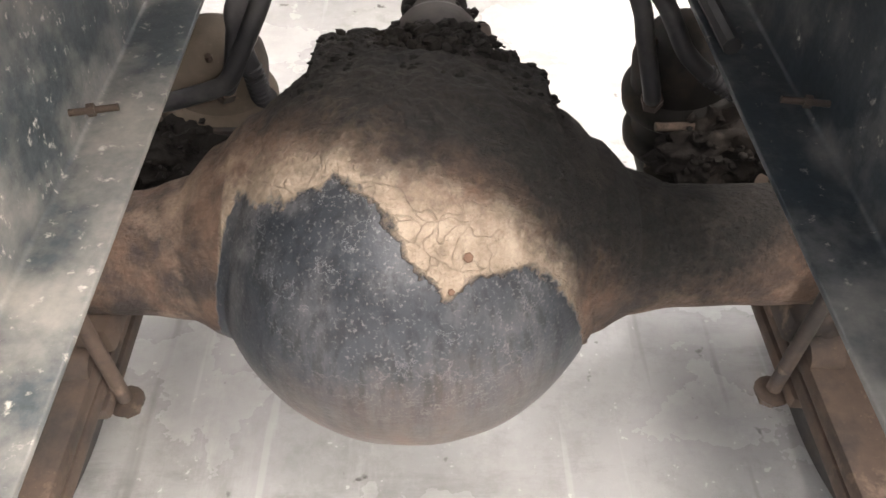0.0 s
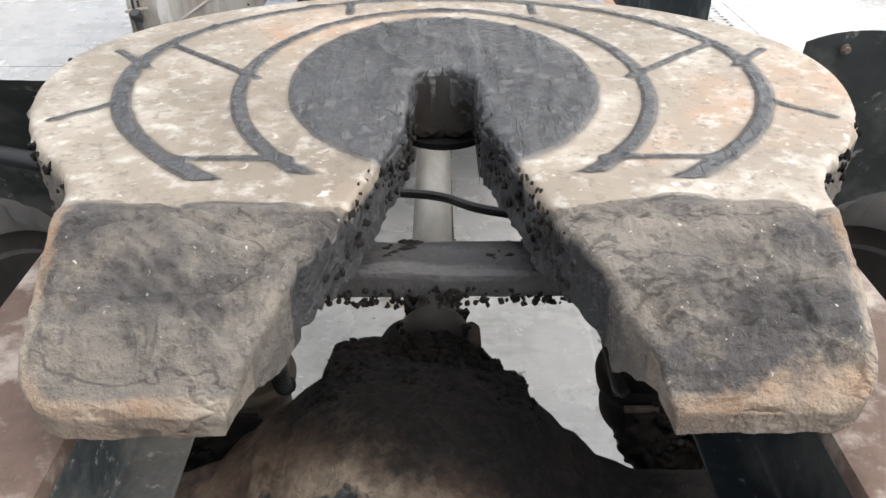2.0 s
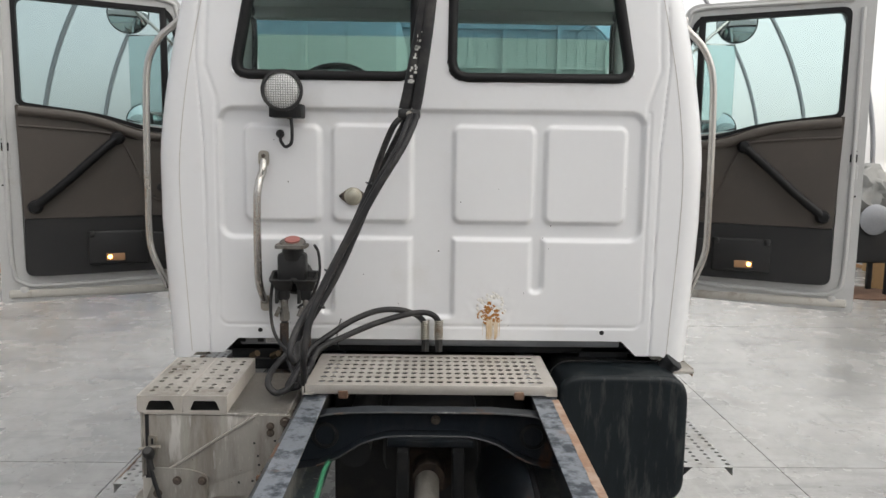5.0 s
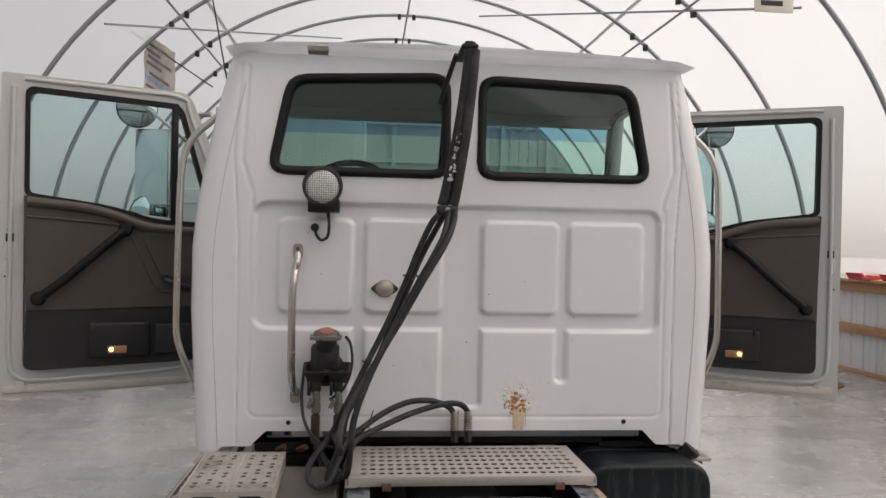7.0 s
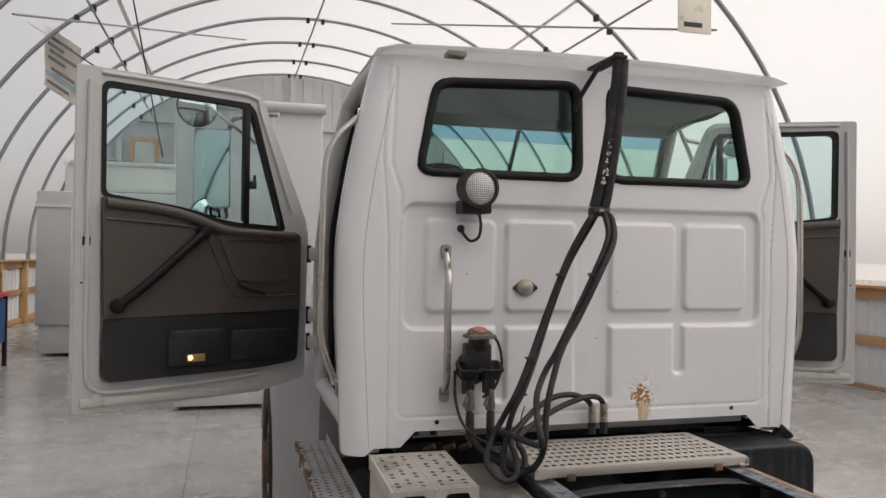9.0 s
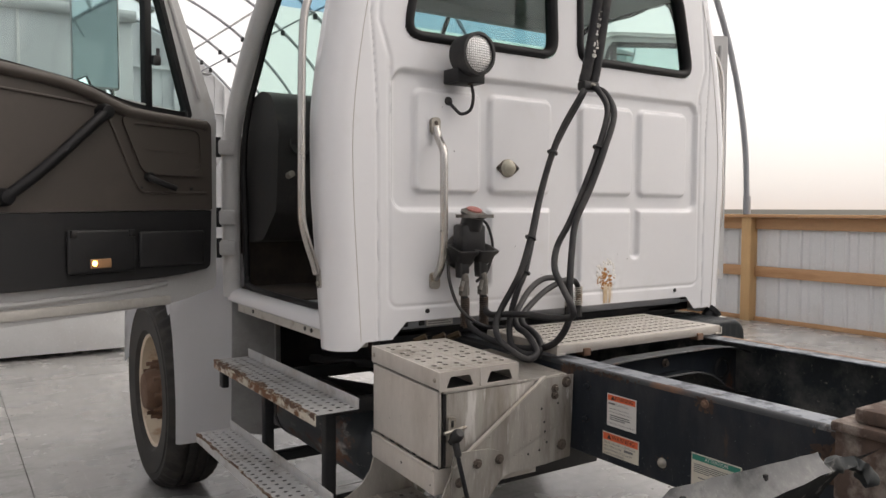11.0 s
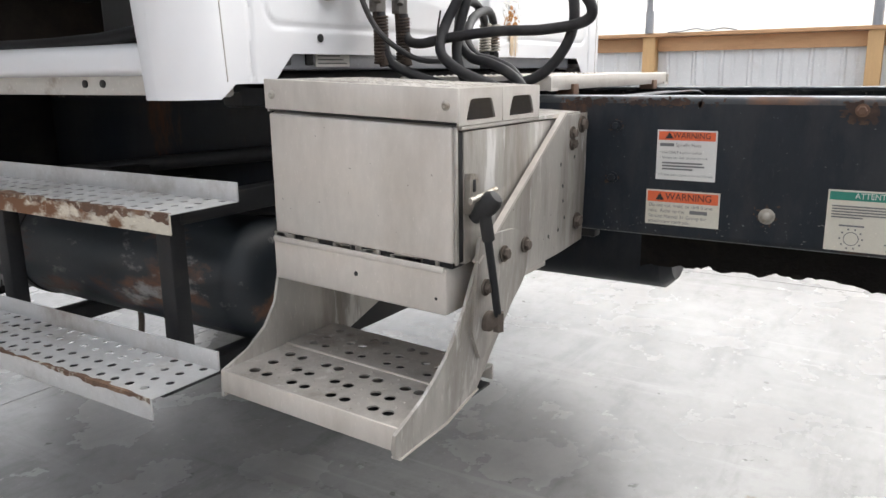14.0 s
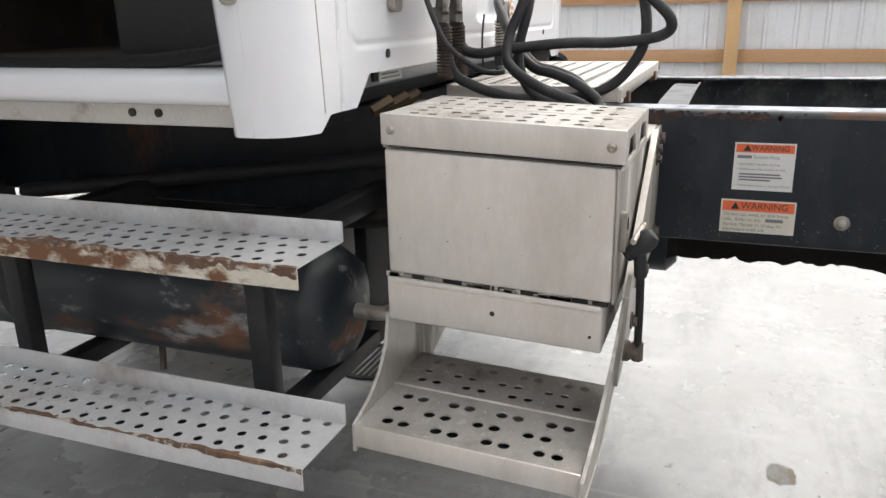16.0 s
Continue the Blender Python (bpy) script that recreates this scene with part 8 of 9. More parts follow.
def tread_holes(i, j):
    """Three rows of holes in staggered pairs, with small raised buttons between them."""
    if not 0 < j < 12:
        return 0
    if (i in (1, 5) and j % 3 in (1, 2)) or (i == 3 and j % 3 in (2, 0)):
        return 1.0
    return -0.30 if i not in (0, 6) or j % 2 else 0


tb = part("battery_box", tilted(box(B(), -0.912, -0.465, 2.494, 2.884, 0.716, 0.932, 0.004)), M["alu_dirty"], truck, "brushed aluminium battery box with a step")
# cover: a shallow folded pan with turned rear edge
bm = tilted(box(B(), -0.940, -0.924, 2.499, 2.885, 0.722, 0.940, 0.005, seg=3))
cv = part("door_panel", bm, M["alu"], tb, "brushed aluminium cover with light dents")
part("fold", tilted(box(B(), -0.938, -0.930, 2.493, 2.4985, 0.720, 0.940, 0.002)), M["alu_dirty"], cv)
# black filler added for the shadow line between cover and box
part("gap_liner", tilted(box(B(), -0.9235, -0.9125, 2.4965, 2.880, 0.722, 0.931)), M["plastic"], tb, smooth=False)
part("lid", tilted(box(B(), -0.925, -0.462, 2.489, 2.888, 0.934, 0.941, 0.002)), M["alu"], tb)
part("lid_lip", tilted(prism(B(), [(-0.655, 0.941), (-0.458, 0.941), (-0.452, 0.930), (-0.452, 0.905), (-0.456, 0.905), (-0.458, 0.930), (-0.655, 0.936)], "y", 2.487, 2.889)), M["alu_dirty"], tb, smooth=False)
# tread lid in two planks, each a folded channel with slotted ends
for x0, x1 in ((-0.940, -0.800), (-0.797, -0.655)):
    bm = tilted(perforated(B(), x0, x1, 2.487, 2.886, 0.998, 0.003, 7, 13, 0.0098, tread_holes))
    pl = part("tread_plank", bm, M["tread"], tb, "perforated tread plank", smooth=False)
    for y_, nm in ((2.486, "end_plate"), (2.882, "end_plate")):
        bm = B()
        inn = rounded([(x0 + 0.022, 0.949), (x1 - 0.022, 0.949), (x1 - 0.036, 0.982), (x0 + 0.036, 0.982)], 0.007, 3)
        outer = [(x0, 0.942), (x1, 0.942), (x1, 0.998), (x0, 0.998)]
        oo = [outer[q // 4] for q in range(len(inn))]
        frame_ring(bm, oo, inn, "y", y_, y_ + 0.004)
        part(nm, tilted(bm), M["alu"], pl, smooth=False)
    part("edge", tilted(box(B(), x0 - 0.004, x0 + 0.003, 2.485, 2.888, 0.947, 0.999, 0.002)), M["alu"], pl)
    part("edge", tilted(box(B(), x1 - 0.003, x1 + 0.001, 2.487, 2.886, 0.943, 0.997, 0.001)), M["alu"], pl)
    # black sheet added over the lid, for the shade seen through the holes
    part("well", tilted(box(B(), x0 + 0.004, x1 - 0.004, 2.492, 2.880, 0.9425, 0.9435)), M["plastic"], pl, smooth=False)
for y in (2.507, 2.870):
    part("rivet", lathe(B(), (-0.944, y, 0.972 + 0.042 * (y - 2.5)), (-1, 0, 0), [(0, 0.008), (0.003, 0.006), (0.004, 0.003), (0.002, 0.0)], 14), M["steel"], tb)
# drawer-like lower cover
lo = part("lower_cover", tilted(box(B(), -0.944, -0.56, 2.511, 2.888, 0.634, 0.712, 0.004, seg=3)), M["alu"], truck, "brushed aluminium lower cover under the box")
part("lip", tilted(box(B(), -0.948, -0.940, 2.513, 2.886, 0.705, 0.716, 0.003)), M["alu"], lo)
part("hole", lathe(B(), (-0.9445, 2.695, 0.683), (-1, 0, 0), [(0, 0.0045), (0.0008, 0)], 12), M["plastic"], lo)
part("hole", lathe(B(), (-0.9445, 2.530, 0.662), (-1, 0, 0), [(0, 0.003), (0.0008, 0)], 10), M["plastic"], lo)
part("seal", tilted(box(B(), -0.932, -0.60, 2.505, 2.880, 0.711, 0.7235, 0.002)), M["rubber"], lo)
bm = B()
rs_ = random.Random(21)
for k in range(26):
    y = rs_.uniform(2.52, 2.87)
    box(bm, -0.9362, -0.9322, y, y + rs_.uniform(0.004, 0.03), 0.713 + 0.042 * (y - 2.5), 0.718 + 0.042 * (y - 2.5) + rs_.uniform(0.0, 0.005))
part("torn_seal", bm, M["alu_dirty"], lo, smooth=False)["kind"] = "stuff"
# rear side bracket: a big gusset that carries the step
gus = [(-0.436, 0.937), (-0.440, 0.80), (-0.444, 0.672), (-0.55, 0.664), (-0.70, 0.660), (-0.722, 0.645), (-0.79, 0.562), (-0.853, 0.478), (-0.955, 0.455), (-1.06, 0.448), (-1.098, 0.452), (-1.104, 0.470), (-1.100, 0.492), (-1.065, 0.508), (-1.03, 0.525), (-0.995, 0.550), (-0.965, 0.58), (-0.945, 0.61), (-0.925, 0.645), (-0.895, 0.715), (-0.725, 0.825), (-0.552, 0.937)]
def toe_in(bm):
    """The lower half of the bracket leans towards the cab."""
    for v in bm.verts:
        v.co.y += 0.026 * max(0.0, min(1.0, (0.70 - v.co.z) / 0.22))
    return bm


gs = part("step_bracket", toe_in(prism(B(), gus, "y", 2.480, 2.486)), M["alu_dirty"], truck, "stained aluminium step bracket", smooth=False)
part("flange", prism(B(), [(-0.897, 0.717), (-0.553, 0.940), (-0.556, 0.945), (-0.901, 0.721)], "y", 2.475, 2.487), M["alu"], gs, smooth=False)
part("toe_fold", toe_in(prism(B(), [(-0.853, 0.478), (-0.955, 0.455), (-1.090, 0.450), (-1.090, 0.447), (-0.955, 0.451), (-0.850, 0.474)], "y", 2.478, 2.496)), M["alu"], gs, smooth=False)
for x, z, r in ((-0.466, 0.915, 0.012), (-0.514, 0.901, 0.009), (-0.514, 0.879, 0.009), (-0.483, 0.718, 0.012)):
    part("bolt", hexbolt(B(), (x, 2.480, z), (0, -1, 0), r, 0.008), M["bolt"], gs)
for x, z in ((-0.567, 0.843), (-0.553, 0.770), (-0.545, 0.735), (-0.575, 0.715), (-0.556, 0.800), (-0.500, 0.852), (-0.62, 0.71)):
    part("hole", lathe(B(), (x, 2.4795, z), (0, -1, 0), [(0, 0.004), (0.0006, 0)], 10), M["plastic"], gs)
db = part("doubler", toe_in(prism(B(), rounded([(-0.905, 0.60), (-0.86, 0.530), (-0.722, 0.655), (-0.719, 0.736), (-0.776, 0.755), (-0.899, 0.761)], [0.01, 0.02, 0.02, 0.02, 0.01, 0.012], 4), "y", 2.473, 2.480)), M["alu_dirty"], gs)
for x, z in ((-0.736, 0.718), (-0.817, 0.718), (-0.901 + 0.02, 0.674)):
    part("bolt", hexbolt(B(), (x, 2.473, z), (0, -1, 0), 0.010, 0.008), M["bolt"], db)
# front side bracket, curved
cur = [(-0.93, 0.640), (-0.945, 0.585), (-0.975, 0.545), (-1.02, 0.515), (-1.083, 0.494), (-1.086, 0.446), (-0.80, 0.448), (-0.60, 0.51), (-0.56, 0.640)]
# the darker aluminium is used here for the shade on the inner side
part("step_bracket", tilted(prism(B(), cur, "y", 2.893, 2.899)), M["alu_dirty"], truck, "curved aluminium step bracket", smooth=False)
# the step itself: two perforated planks
for x0, x1, z in ((-1.083, -0.925, 0.495), (-0.921, -0.785, 0.497)):
    bm = tilted(perforated(B(), x0, x1, 2.512, 2.893, z, 0.003, 7, 13, 0.0106, tread_holes))
    st = part("box_step", bm, M["tread"], truck, "perforated aluminium step below the box", smooth=False)
    # added black sheet: stands in for the shade below the holes
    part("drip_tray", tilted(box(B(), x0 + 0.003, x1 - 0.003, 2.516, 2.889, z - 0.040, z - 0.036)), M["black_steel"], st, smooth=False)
    part("nosing", tilted(box(B(), x0 - 0.003, x0 + 0.002, 2.511, 2.895, z - 0.040, z + 0.001, 0.002)), M["alu"], st)
    part("back_edge", tilted(box(B(), x1 - 0.002, x1 + 0.002, 2.512, 2.893, z - 0.03, z, 0.001)), M["alu"], st)
# rubber draw latch on the box
la = part("draw_latch", lathe(B(), (-0.902, 2.474, 0.800), (0.05, -0.70, 0.70), [(-0.012, 0), (-0.012, 0.010), (0, 0.012), (0.010, 0.016), (0.022, 0.0185), (0.036, 0.017), (0.044, 0.012), (0.047, 0)], 24), M["rubber"], truck, "black rubber draw latch on a rod")
part("rod", sweep(B(), [(-0.903, 2.462, 0.80), (-0.896, 2.460, 0.76), (-0.878, 2.460, 0.69), (-0.857, 2.462, 0.615)], 0.0068, 10), M["black_steel"], la)
part("grip", sweep(B(), [(-0.903, 2.463, 0.805), (-0.899, 2.461, 0.782), (-0.894, 2.460, 0.758)], 0.0105, 12), M["rubber"], la)
part("pin", cyl(B(), (-0.935, 2.470, 0.826), (-0.865, 2.462, 0.836), 0.0050, 10), M["steel"], la)
part("foot", lathe(B(), (-0.856, 2.490, 0.607), (0, -1, 0), [(0, 0.019), (0.014, 0.018), (0.020, 0.012), (0.030, 0.009), (0.030, 0)], 16), M["bolt"], la)
part("nut", cyl(B(), (-0.856, 2.462, 0.592), (-0.856, 2.462, 0.625), 0.010, 6), M["bolt"], la)
hk = part("hook_plate", prism(B(), rounded([(-0.912, 0.80), (-0.886, 0.80), (-0.884, 0.862), (-0.910, 0.866)], 0.005, 3), "y", 2.484, 2.494), M["steel"], la)
part("slot", box(B(), -0.902, -0.894, 2.482, 2.485, 0.835, 0.855, 0.001), M["plastic"], hk)

# ---- cab steps ahead of the box ----
def cab_step(x0, x1, y0, y1, z, lip, s):
    bm = B()
    ny_ = int(round((y1 - y0) / 0.0205))
    perforated(bm, x0, x1, y0, y1, z, 0.0016, 8, ny_, 0.0098, lambda i, j: 0 if not 0 < j < ny_ - 1 else 1.0 if i % 2 and j % 2 == (i // 2) % 2 else 0)
    st = part("cab_step", bm, M["galv_step"], truck, "galvanised perforated cab step, rusty along its front edge", smooth=False)
    xo, xi = (x0, x1) if s < 0 else (x1, x0)
    # black sheet added below so that the holes look shaded
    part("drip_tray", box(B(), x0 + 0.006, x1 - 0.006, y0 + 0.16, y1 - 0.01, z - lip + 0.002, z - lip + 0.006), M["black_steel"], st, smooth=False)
    part("front_lip", box(B(), *sorted((xo, xo - s * 0.004)), y0, y1, z - lip, z + 0.001, 0.0015), M["rusty_lip" if z > 0.6 else "galv_step"], st)
    part("back_flange", box(B(), *sorted((xi, xi - s * 0.004)), y0, y1, z - 0.001, z + 0.036, 0.0015), M["galv_step"], st)
    return st


STEPS = []
for s in (-1, 1):
    a = cab_step(*sorted((s * (1.110 if s < 0 else 1.145), s * (0.953 if s < 0 else 0.940))), 2.966 if s < 0 else 3.31, 4.06, 0.790 if s < 0 else 0.870, 0.037, s)
    b = cab_step(*sorted((s * (1.218 if s < 0 else 1.256), s * (1.071 if s < 0 else 1.030))), 2.918 if s < 0 else 3.09, 3.96, 0.502 if s < 0 else 0.515, 0.038, s)
    STEPS += [a, b]
    yf = 3.125 if s < 0 else 3.43
    zf = 0.786 if s < 0 else 0.866
    fr = part("step_frame", box(B(), *sorted((s * 1.008, s * 0.968)), yf - 0.022, yf + 0.022, 0.43, zf, 0.006), M["black_steel"], truck, "black steel step frame")
    part("upright", box(B(), *sorted((s * 1.008, s * 0.968)), 3.700, 3.744, 0.43, zf, 0.006), M["black_steel"], fr)
    for y in (yf, 3.722):
        part("arm", box(B(), *sorted((s * 0.435, s * 0.98)), y - 0.025, y + 0.025, zf - 0.051, zf - 0.001, 0.006), M["black_steel"], fr)
        part("lower_arm", box(B(), *sorted((s * (1.20 if s > 0 else 1.06), s * 0.55)), y - 0.025, y + 0.025, 0.40, 0.44, 0.006), M["black_steel"], fr)
    bm = B()
    cyl(bm, (s * 1.10, 4.03, 0.77), (s * 1.02, 4.03, 0.77), 0.012, 8)
    box(bm, *sorted((s * 1.09, s * 1.06)), 4.00, 4.05, 0.67, 0.775, 0.006)
    part("end_bracket", bm, M["black_steel"], fr)
part("support_gusset", prism(B(), [(0.84, 0.511), (1.15, 0.511), (1.05, 0.41), (0.84, 0.38)], "y", 3.175, 3.183), M["black_steel"], truck, smooth=False)
# air tank with rusty end behind the left step
at = part("air_tank", lathe(B(), (-0.74, 3.06, 0.568), (0, 1, 0), [(0, 0), (0.004, 0.06), (0.025, 0.115), (0.06, 0.135), (0.07, 0.14), (1.0, 0.14), (1.06, 0.10), (1.08, 0)], 40), M["air_tank"], truck, "black air tank with a rusty end and scraped side")
part("fitting", sweep(B(), [(-0.74, 3.06, 0.568), (-0.74, 3.0, 0.568), (-0.73, 2.96, 0.583)], 0.016, 10), M["steel"], at)
part("green_line", sweep(B(), [(-0.73, 2.965, 0.573), (-0.70, 2.955, 0.60), (-0.62, 2.96, 0.66), (-0.52, 2.99, 0.70)], 0.006, 8), M["green_hose"], at)
for y in (3.9,):
    part("band", lathe(B(), (-0.74, y, 0.568), (0, 1, 0), [(0, 0.1405), (0, 0.144), (0.03, 0.144), (0.03, 0.1405)], 40, closed=True), M["black_steel"], at)
part("drain_cock", sweep(B(), [(-0.74, 3.6, 0.433), (-0.74, 3.6, 0.39), (-0.745, 3.6, 0.35)], 0.008, 8), M["bolt"], at)
# dark pipes behind the steps
for k, (p, q, r) in enumerate((((-0.50, 3.0, 0.86), (-0.62, 4.1, 0.74), 0.02), ((-0.50, 3.05, 0.72), (-0.55, 4.2, 0.60), 0.03), ((-0.45, 3.5, 0.62), (-0.90, 4.1, 0.66), 0.018))):
    part("chassis_pipe", cyl(B(), p, q, r, 12), M["black_steel"], truck)
bm = B()
for y in (3.2, 3.5, 3.8):
    box(bm, -0.40, 0.40, y, y + 0.04, 0.30, 0.95, 0.01)
part("engine_mass", bm, M["black_steel"], truck)
part("cab_underside", box(B(), -0.90, 0.90, YB + 0.10, 4.25, 0.985, 1.03, 0.01), M["black_steel"], truck)

# ---- fuel tank on the right rail ----
tank = part("fuel_tank", prism(B(), rounded([(0.475, 0.475), (0.968, 0.475), (0.968, 0.968), (0.475, 0.968)], 0.095, 7), "y", 2.86, 3.95), M["tank"], truck, "dusty black rounded fuel tank", angle=50)
bm = B()
o = rounded([(0.475, 0.475), (0.968, 0.475), (0.968, 0.968), (0.475, 0.968)], 0.095, 7)
cxx, czz = 0.7215, 0.7215
vs = []
for k, y in ((1.0, 2.862), (0.985, 2.845), (0.95, 2.838), (0.88, 2.842)):
    vs.append([bm.verts.new((cxx + (p[0] - cxx) * k, y, czz + (p[1] - czz) * k)) for p in o])
for r0, r1 in zip(vs, vs[1:]):
    for q in range(len(o)):
        bm.faces.new((r0[q], r0[(q + 1) % len(o)], r1[(q + 1) % len(o)], r1[q]))
bm.faces.new(vs[-1])
part("end_cap", bm, M["tank"], tank, angle=60)
for y in (3.05, 3.7):
    part("strap", frame_ring(B(), [(cxx + (p[0] - cxx) * 1.02, czz + (p[1] - czz) * 1.02) for p in o], [(cxx + (p[0] - cxx) * 1.001, czz + (p[1] - czz) * 1.001) for p in o], "y", y, y + 0.05), M["black_steel"], tank)
cap = part("filler_neck", cyl(B(), (0.90, 3.03, 0.915), (0.945, 3.01, 0.975), 0.034, 20), M["black_steel"], tank)
part("filler_cap", lathe(B(), (0.945, 3.01, 0.975), (0.62, -0.28, 0.73), [(0, 0), (0, 0.040), (0.02, 0.042), (0.024, 0.034), (0.025, 0)], 20), M["black_steel"], cap)
part("small_step", box(B(), 0.87, 1.04, 3.0, 3.12, 0.935, 0.95, 0.004), M["tread"], tank)

# ---- air and electric lines on the cab back ----
hang = part("hose_hanger", box(B(), -0.045, 0.015, 2.76, 2.99, 2.505, 2.52, 0.004), M["black_steel"], truck, "spring hanger that holds the air lines")
part("stay", sweep(B(), [(-0.10, 2.985, 2.34), (-0.085, 2.95, 2.40), (-0.055, 2.85, 2.50)], 0.010, 8), M["black_steel"], hang)
part("sleeve", sweep(B(), [(-0.012, 2.785, 2.53), (-0.022, 2.785, 2.40), (-0.048, 2.79, 2.20), (-0.085, 2.795, 2.0), (-0.10, 2.80, 1.935)], 0.021, 12, 6), M["hose"], hang, "black sleeve over the hanging lines")
part("sleeve", sweep(B(), [(0.005, 2.775, 2.50), (-0.004, 2.772, 2.38), (-0.022, 2.775, 2.20), (-0.050, 2.785, 2.0), (-0.062, 2.79, 1.935)], 0.019, 12, 6), M["hose"], hang)
bm = B()
rnd = random.Random(9)
for k in range(34):
    t = rnd.random()
    bar_on(bm, (-0.082 + 0.04 * t + rnd.uniform(-0.008, 0.008), 2.7705, 2.02 + 0.20 * t), (1, 0, 0), (0, 0, 1), rnd.uniform(0.004, 0.012), rnd.uniform(0.003, 0.010), 0)
part("worn_print", bm, M["decal_white"], hang, smooth=False)["kind"] = "stuff"
cl = part("line_clamp", box(B(), -0.122, -0.045, 2.772, 2.815, 1.900, 1.935, 0.008), M["plastic"], truck, "black clamp round the lines")
part("bolt", hexbolt(B(), (-0.083, 2.772, 1.918), (0, -1, 0), 0.007), M["steel"], cl)


def coil(x, y, z0, z1, turns):
    return sweep(B(), [(x + 0.0148 * math.cos(a), y + 0.0148 * math.sin(a), z0 + (z1 - z0) * a / (2 * math.pi * turns)) for a in (2 * math.pi * k / 12 for k in range(12 * turns + 1))], 0.0028, 6, 1, smooth=False)


lines = {
    "supply_line": [(-0.105, 2.79, 1.91), (-0.14, 2.78, 1.87), (-0.185, 2.815, 1.767), (-0.22, 2.835, 1.67), (-0.286, 2.825, 1.514), (-0.362, 2.785, 1.36), (-0.415, 2.770, 1.25), (-0.450, 2.780, 1.18), (-0.475, 2.80, 1.12), (-0.510, 2.79, 1.065), (-0.550, 2.72, 1.025), (-0.555, 2.64, 0.995), (-0.523, 2.605, 0.972), (-0.487, 2.603, 0.982), (-0.473, 2.620, 0.999), (-0.461, 2.660, 1.024), (-0.449, 2.710, 1.042), (-0.445, 2.750, 1.052), (-0.425, 2.790, 1.082), (-0.367, 2.830, 1.121), (-0.294, 2.870, 1.163), (-0.224, 2.900, 1.189), (-0.169, 2.915, 1.198), (-0.104, 2.930, 1.192), (-0.045, 2.945, 1.166), (-0.022, 2.954, 1.130), (-0.020, 2.955, 1.07)],
    "control_line": [(-0.090, 2.80, 1.91), (-0.115, 2.81, 1.86), (-0.165, 2.835, 1.76), (-0.205, 2.855, 1.66), (-0.268, 2.845, 1.505), (-0.335, 2.81, 1.35), (-0.395, 2.775, 1.24), (-0.430, 2.770, 1.18), (-0.447, 2.785, 1.10), (-0.462, 2.775, 1.04), (-0.485, 2.73, 0.992), (-0.490, 2.66, 0.978), (-0.460, 2.628, 0.984), (-0.437, 2.637, 1.000), (-0.426, 2.665, 1.026), (-0.417, 2.712, 1.044), (-0.415, 2.752, 1.054), (-0.394, 2.790, 1.082), (-0.309, 2.840, 1.115), (-0.199, 2.890, 1.153), (-0.091, 2.925, 1.178), (-0.024, 2.940, 1.183), (0.016, 2.950, 1.166), (0.033, 2.954, 1.129), (0.032, 2.955, 1.07)],
    "long_line": [(-0.078, 2.780, 1.915), (-0.085, 2.735, 1.89), (-0.112, 2.665, 1.81), (-0.185, 2.635, 1.675), (-0.255, 2.625, 1.545), (-0.318, 2.635, 1.415), (-0.362, 2.645, 1.335), (-0.408, 2.605, 1.265), (-0.438, 2.530, 1.205), (-0.448, 2.475, 1.150), (-0.440, 2.490, 1.118), (-0.445, 2.58, 1.105), (-0.46, 2.68, 1.105), (-0.475, 2.79, 1.095), (-0.472, 2.87, 1.085), (-0.468, 2.908, 1.100), (-0.468, 2.916, 1.15)],
    "return_line": [(-0.062, 2.785, 1.915), (-0.064, 2.725, 1.885), (-0.100, 2.645, 1.80), (-0.180, 2.612, 1.665), (-0.255, 2.602, 1.53), (-0.318, 2.602, 1.42), (-0.365, 2.570, 1.32), (-0.400, 2.540, 1.22), (-0.412, 2.525, 1.12), (-0.418, 2.555, 1.05), (-0.43, 2.61, 1.005), (-0.46, 2.70, 0.988), (-0.495, 2.79, 0.995), (-0.53, 2.87, 1.025), (-0.548, 2.906, 1.06), (-0.551, 2.918, 1.15)],
}
line_ob = {}
for n_, pts in lines.items():
    line_ob[n_] = part(n_, sweep(B(), pts, 0.0112, 12, 8), M["hose"], truck, "dusty black rubber air line")
for n_, t_ in (("supply_line", 3), ("supply_line", 5), ("long_line", 3), ("control_line", 6)):
    q0, q1 = Vector(lines[n_][t_]), Vector(lines[n_][t_ + 1])
    ax_ = (q1 - q0).normalized()
    part("cable_tie", lathe(B(), q0 - ax_ * 0.003, ax_, [(0, 0.012), (0, 0.0205), (0.006, 0.0205), (0.006, 0.012)], 18, closed=True), M["plastic"], truck)
# ends of the looped pair at the bulkhead fittings
for n_, dx in (("supply_line", 0.0), ("control_line", 0.052)):
    part("spring_guard", coil(-0.021 + dx, 2.953, 1.075, 1.150, 10), M["steel"], line_ob[n_])
    part("fitting", cyl(B(), (-0.02 + dx, 2.955, 1.03), (-0.02 + dx, 2.955, 1.075), 0.016, 6), M["black_steel"], line_ob[n_])
part("thin_cable", sweep(B(), [(-0.600, 2.96, 1.30), (-0.605, 2.935, 1.20), (-0.585, 2.90, 1.11), (-0.53, 2.85, 1.055), (-0.46, 2.82, 1.045), (-0.40, 2.84, 1.05)], 0.006, 8), M["hose"], truck)
part("thin_cable", sweep(B(), [(-0.445, 2.985, 1.43), (-0.425, 2.955, 1.40), (-0.42, 2.93, 1.32), (-0.45, 2.92, 1.24), (-0.50, 2.92, 1.20)], 0.0055, 8), M["hose"], truck)
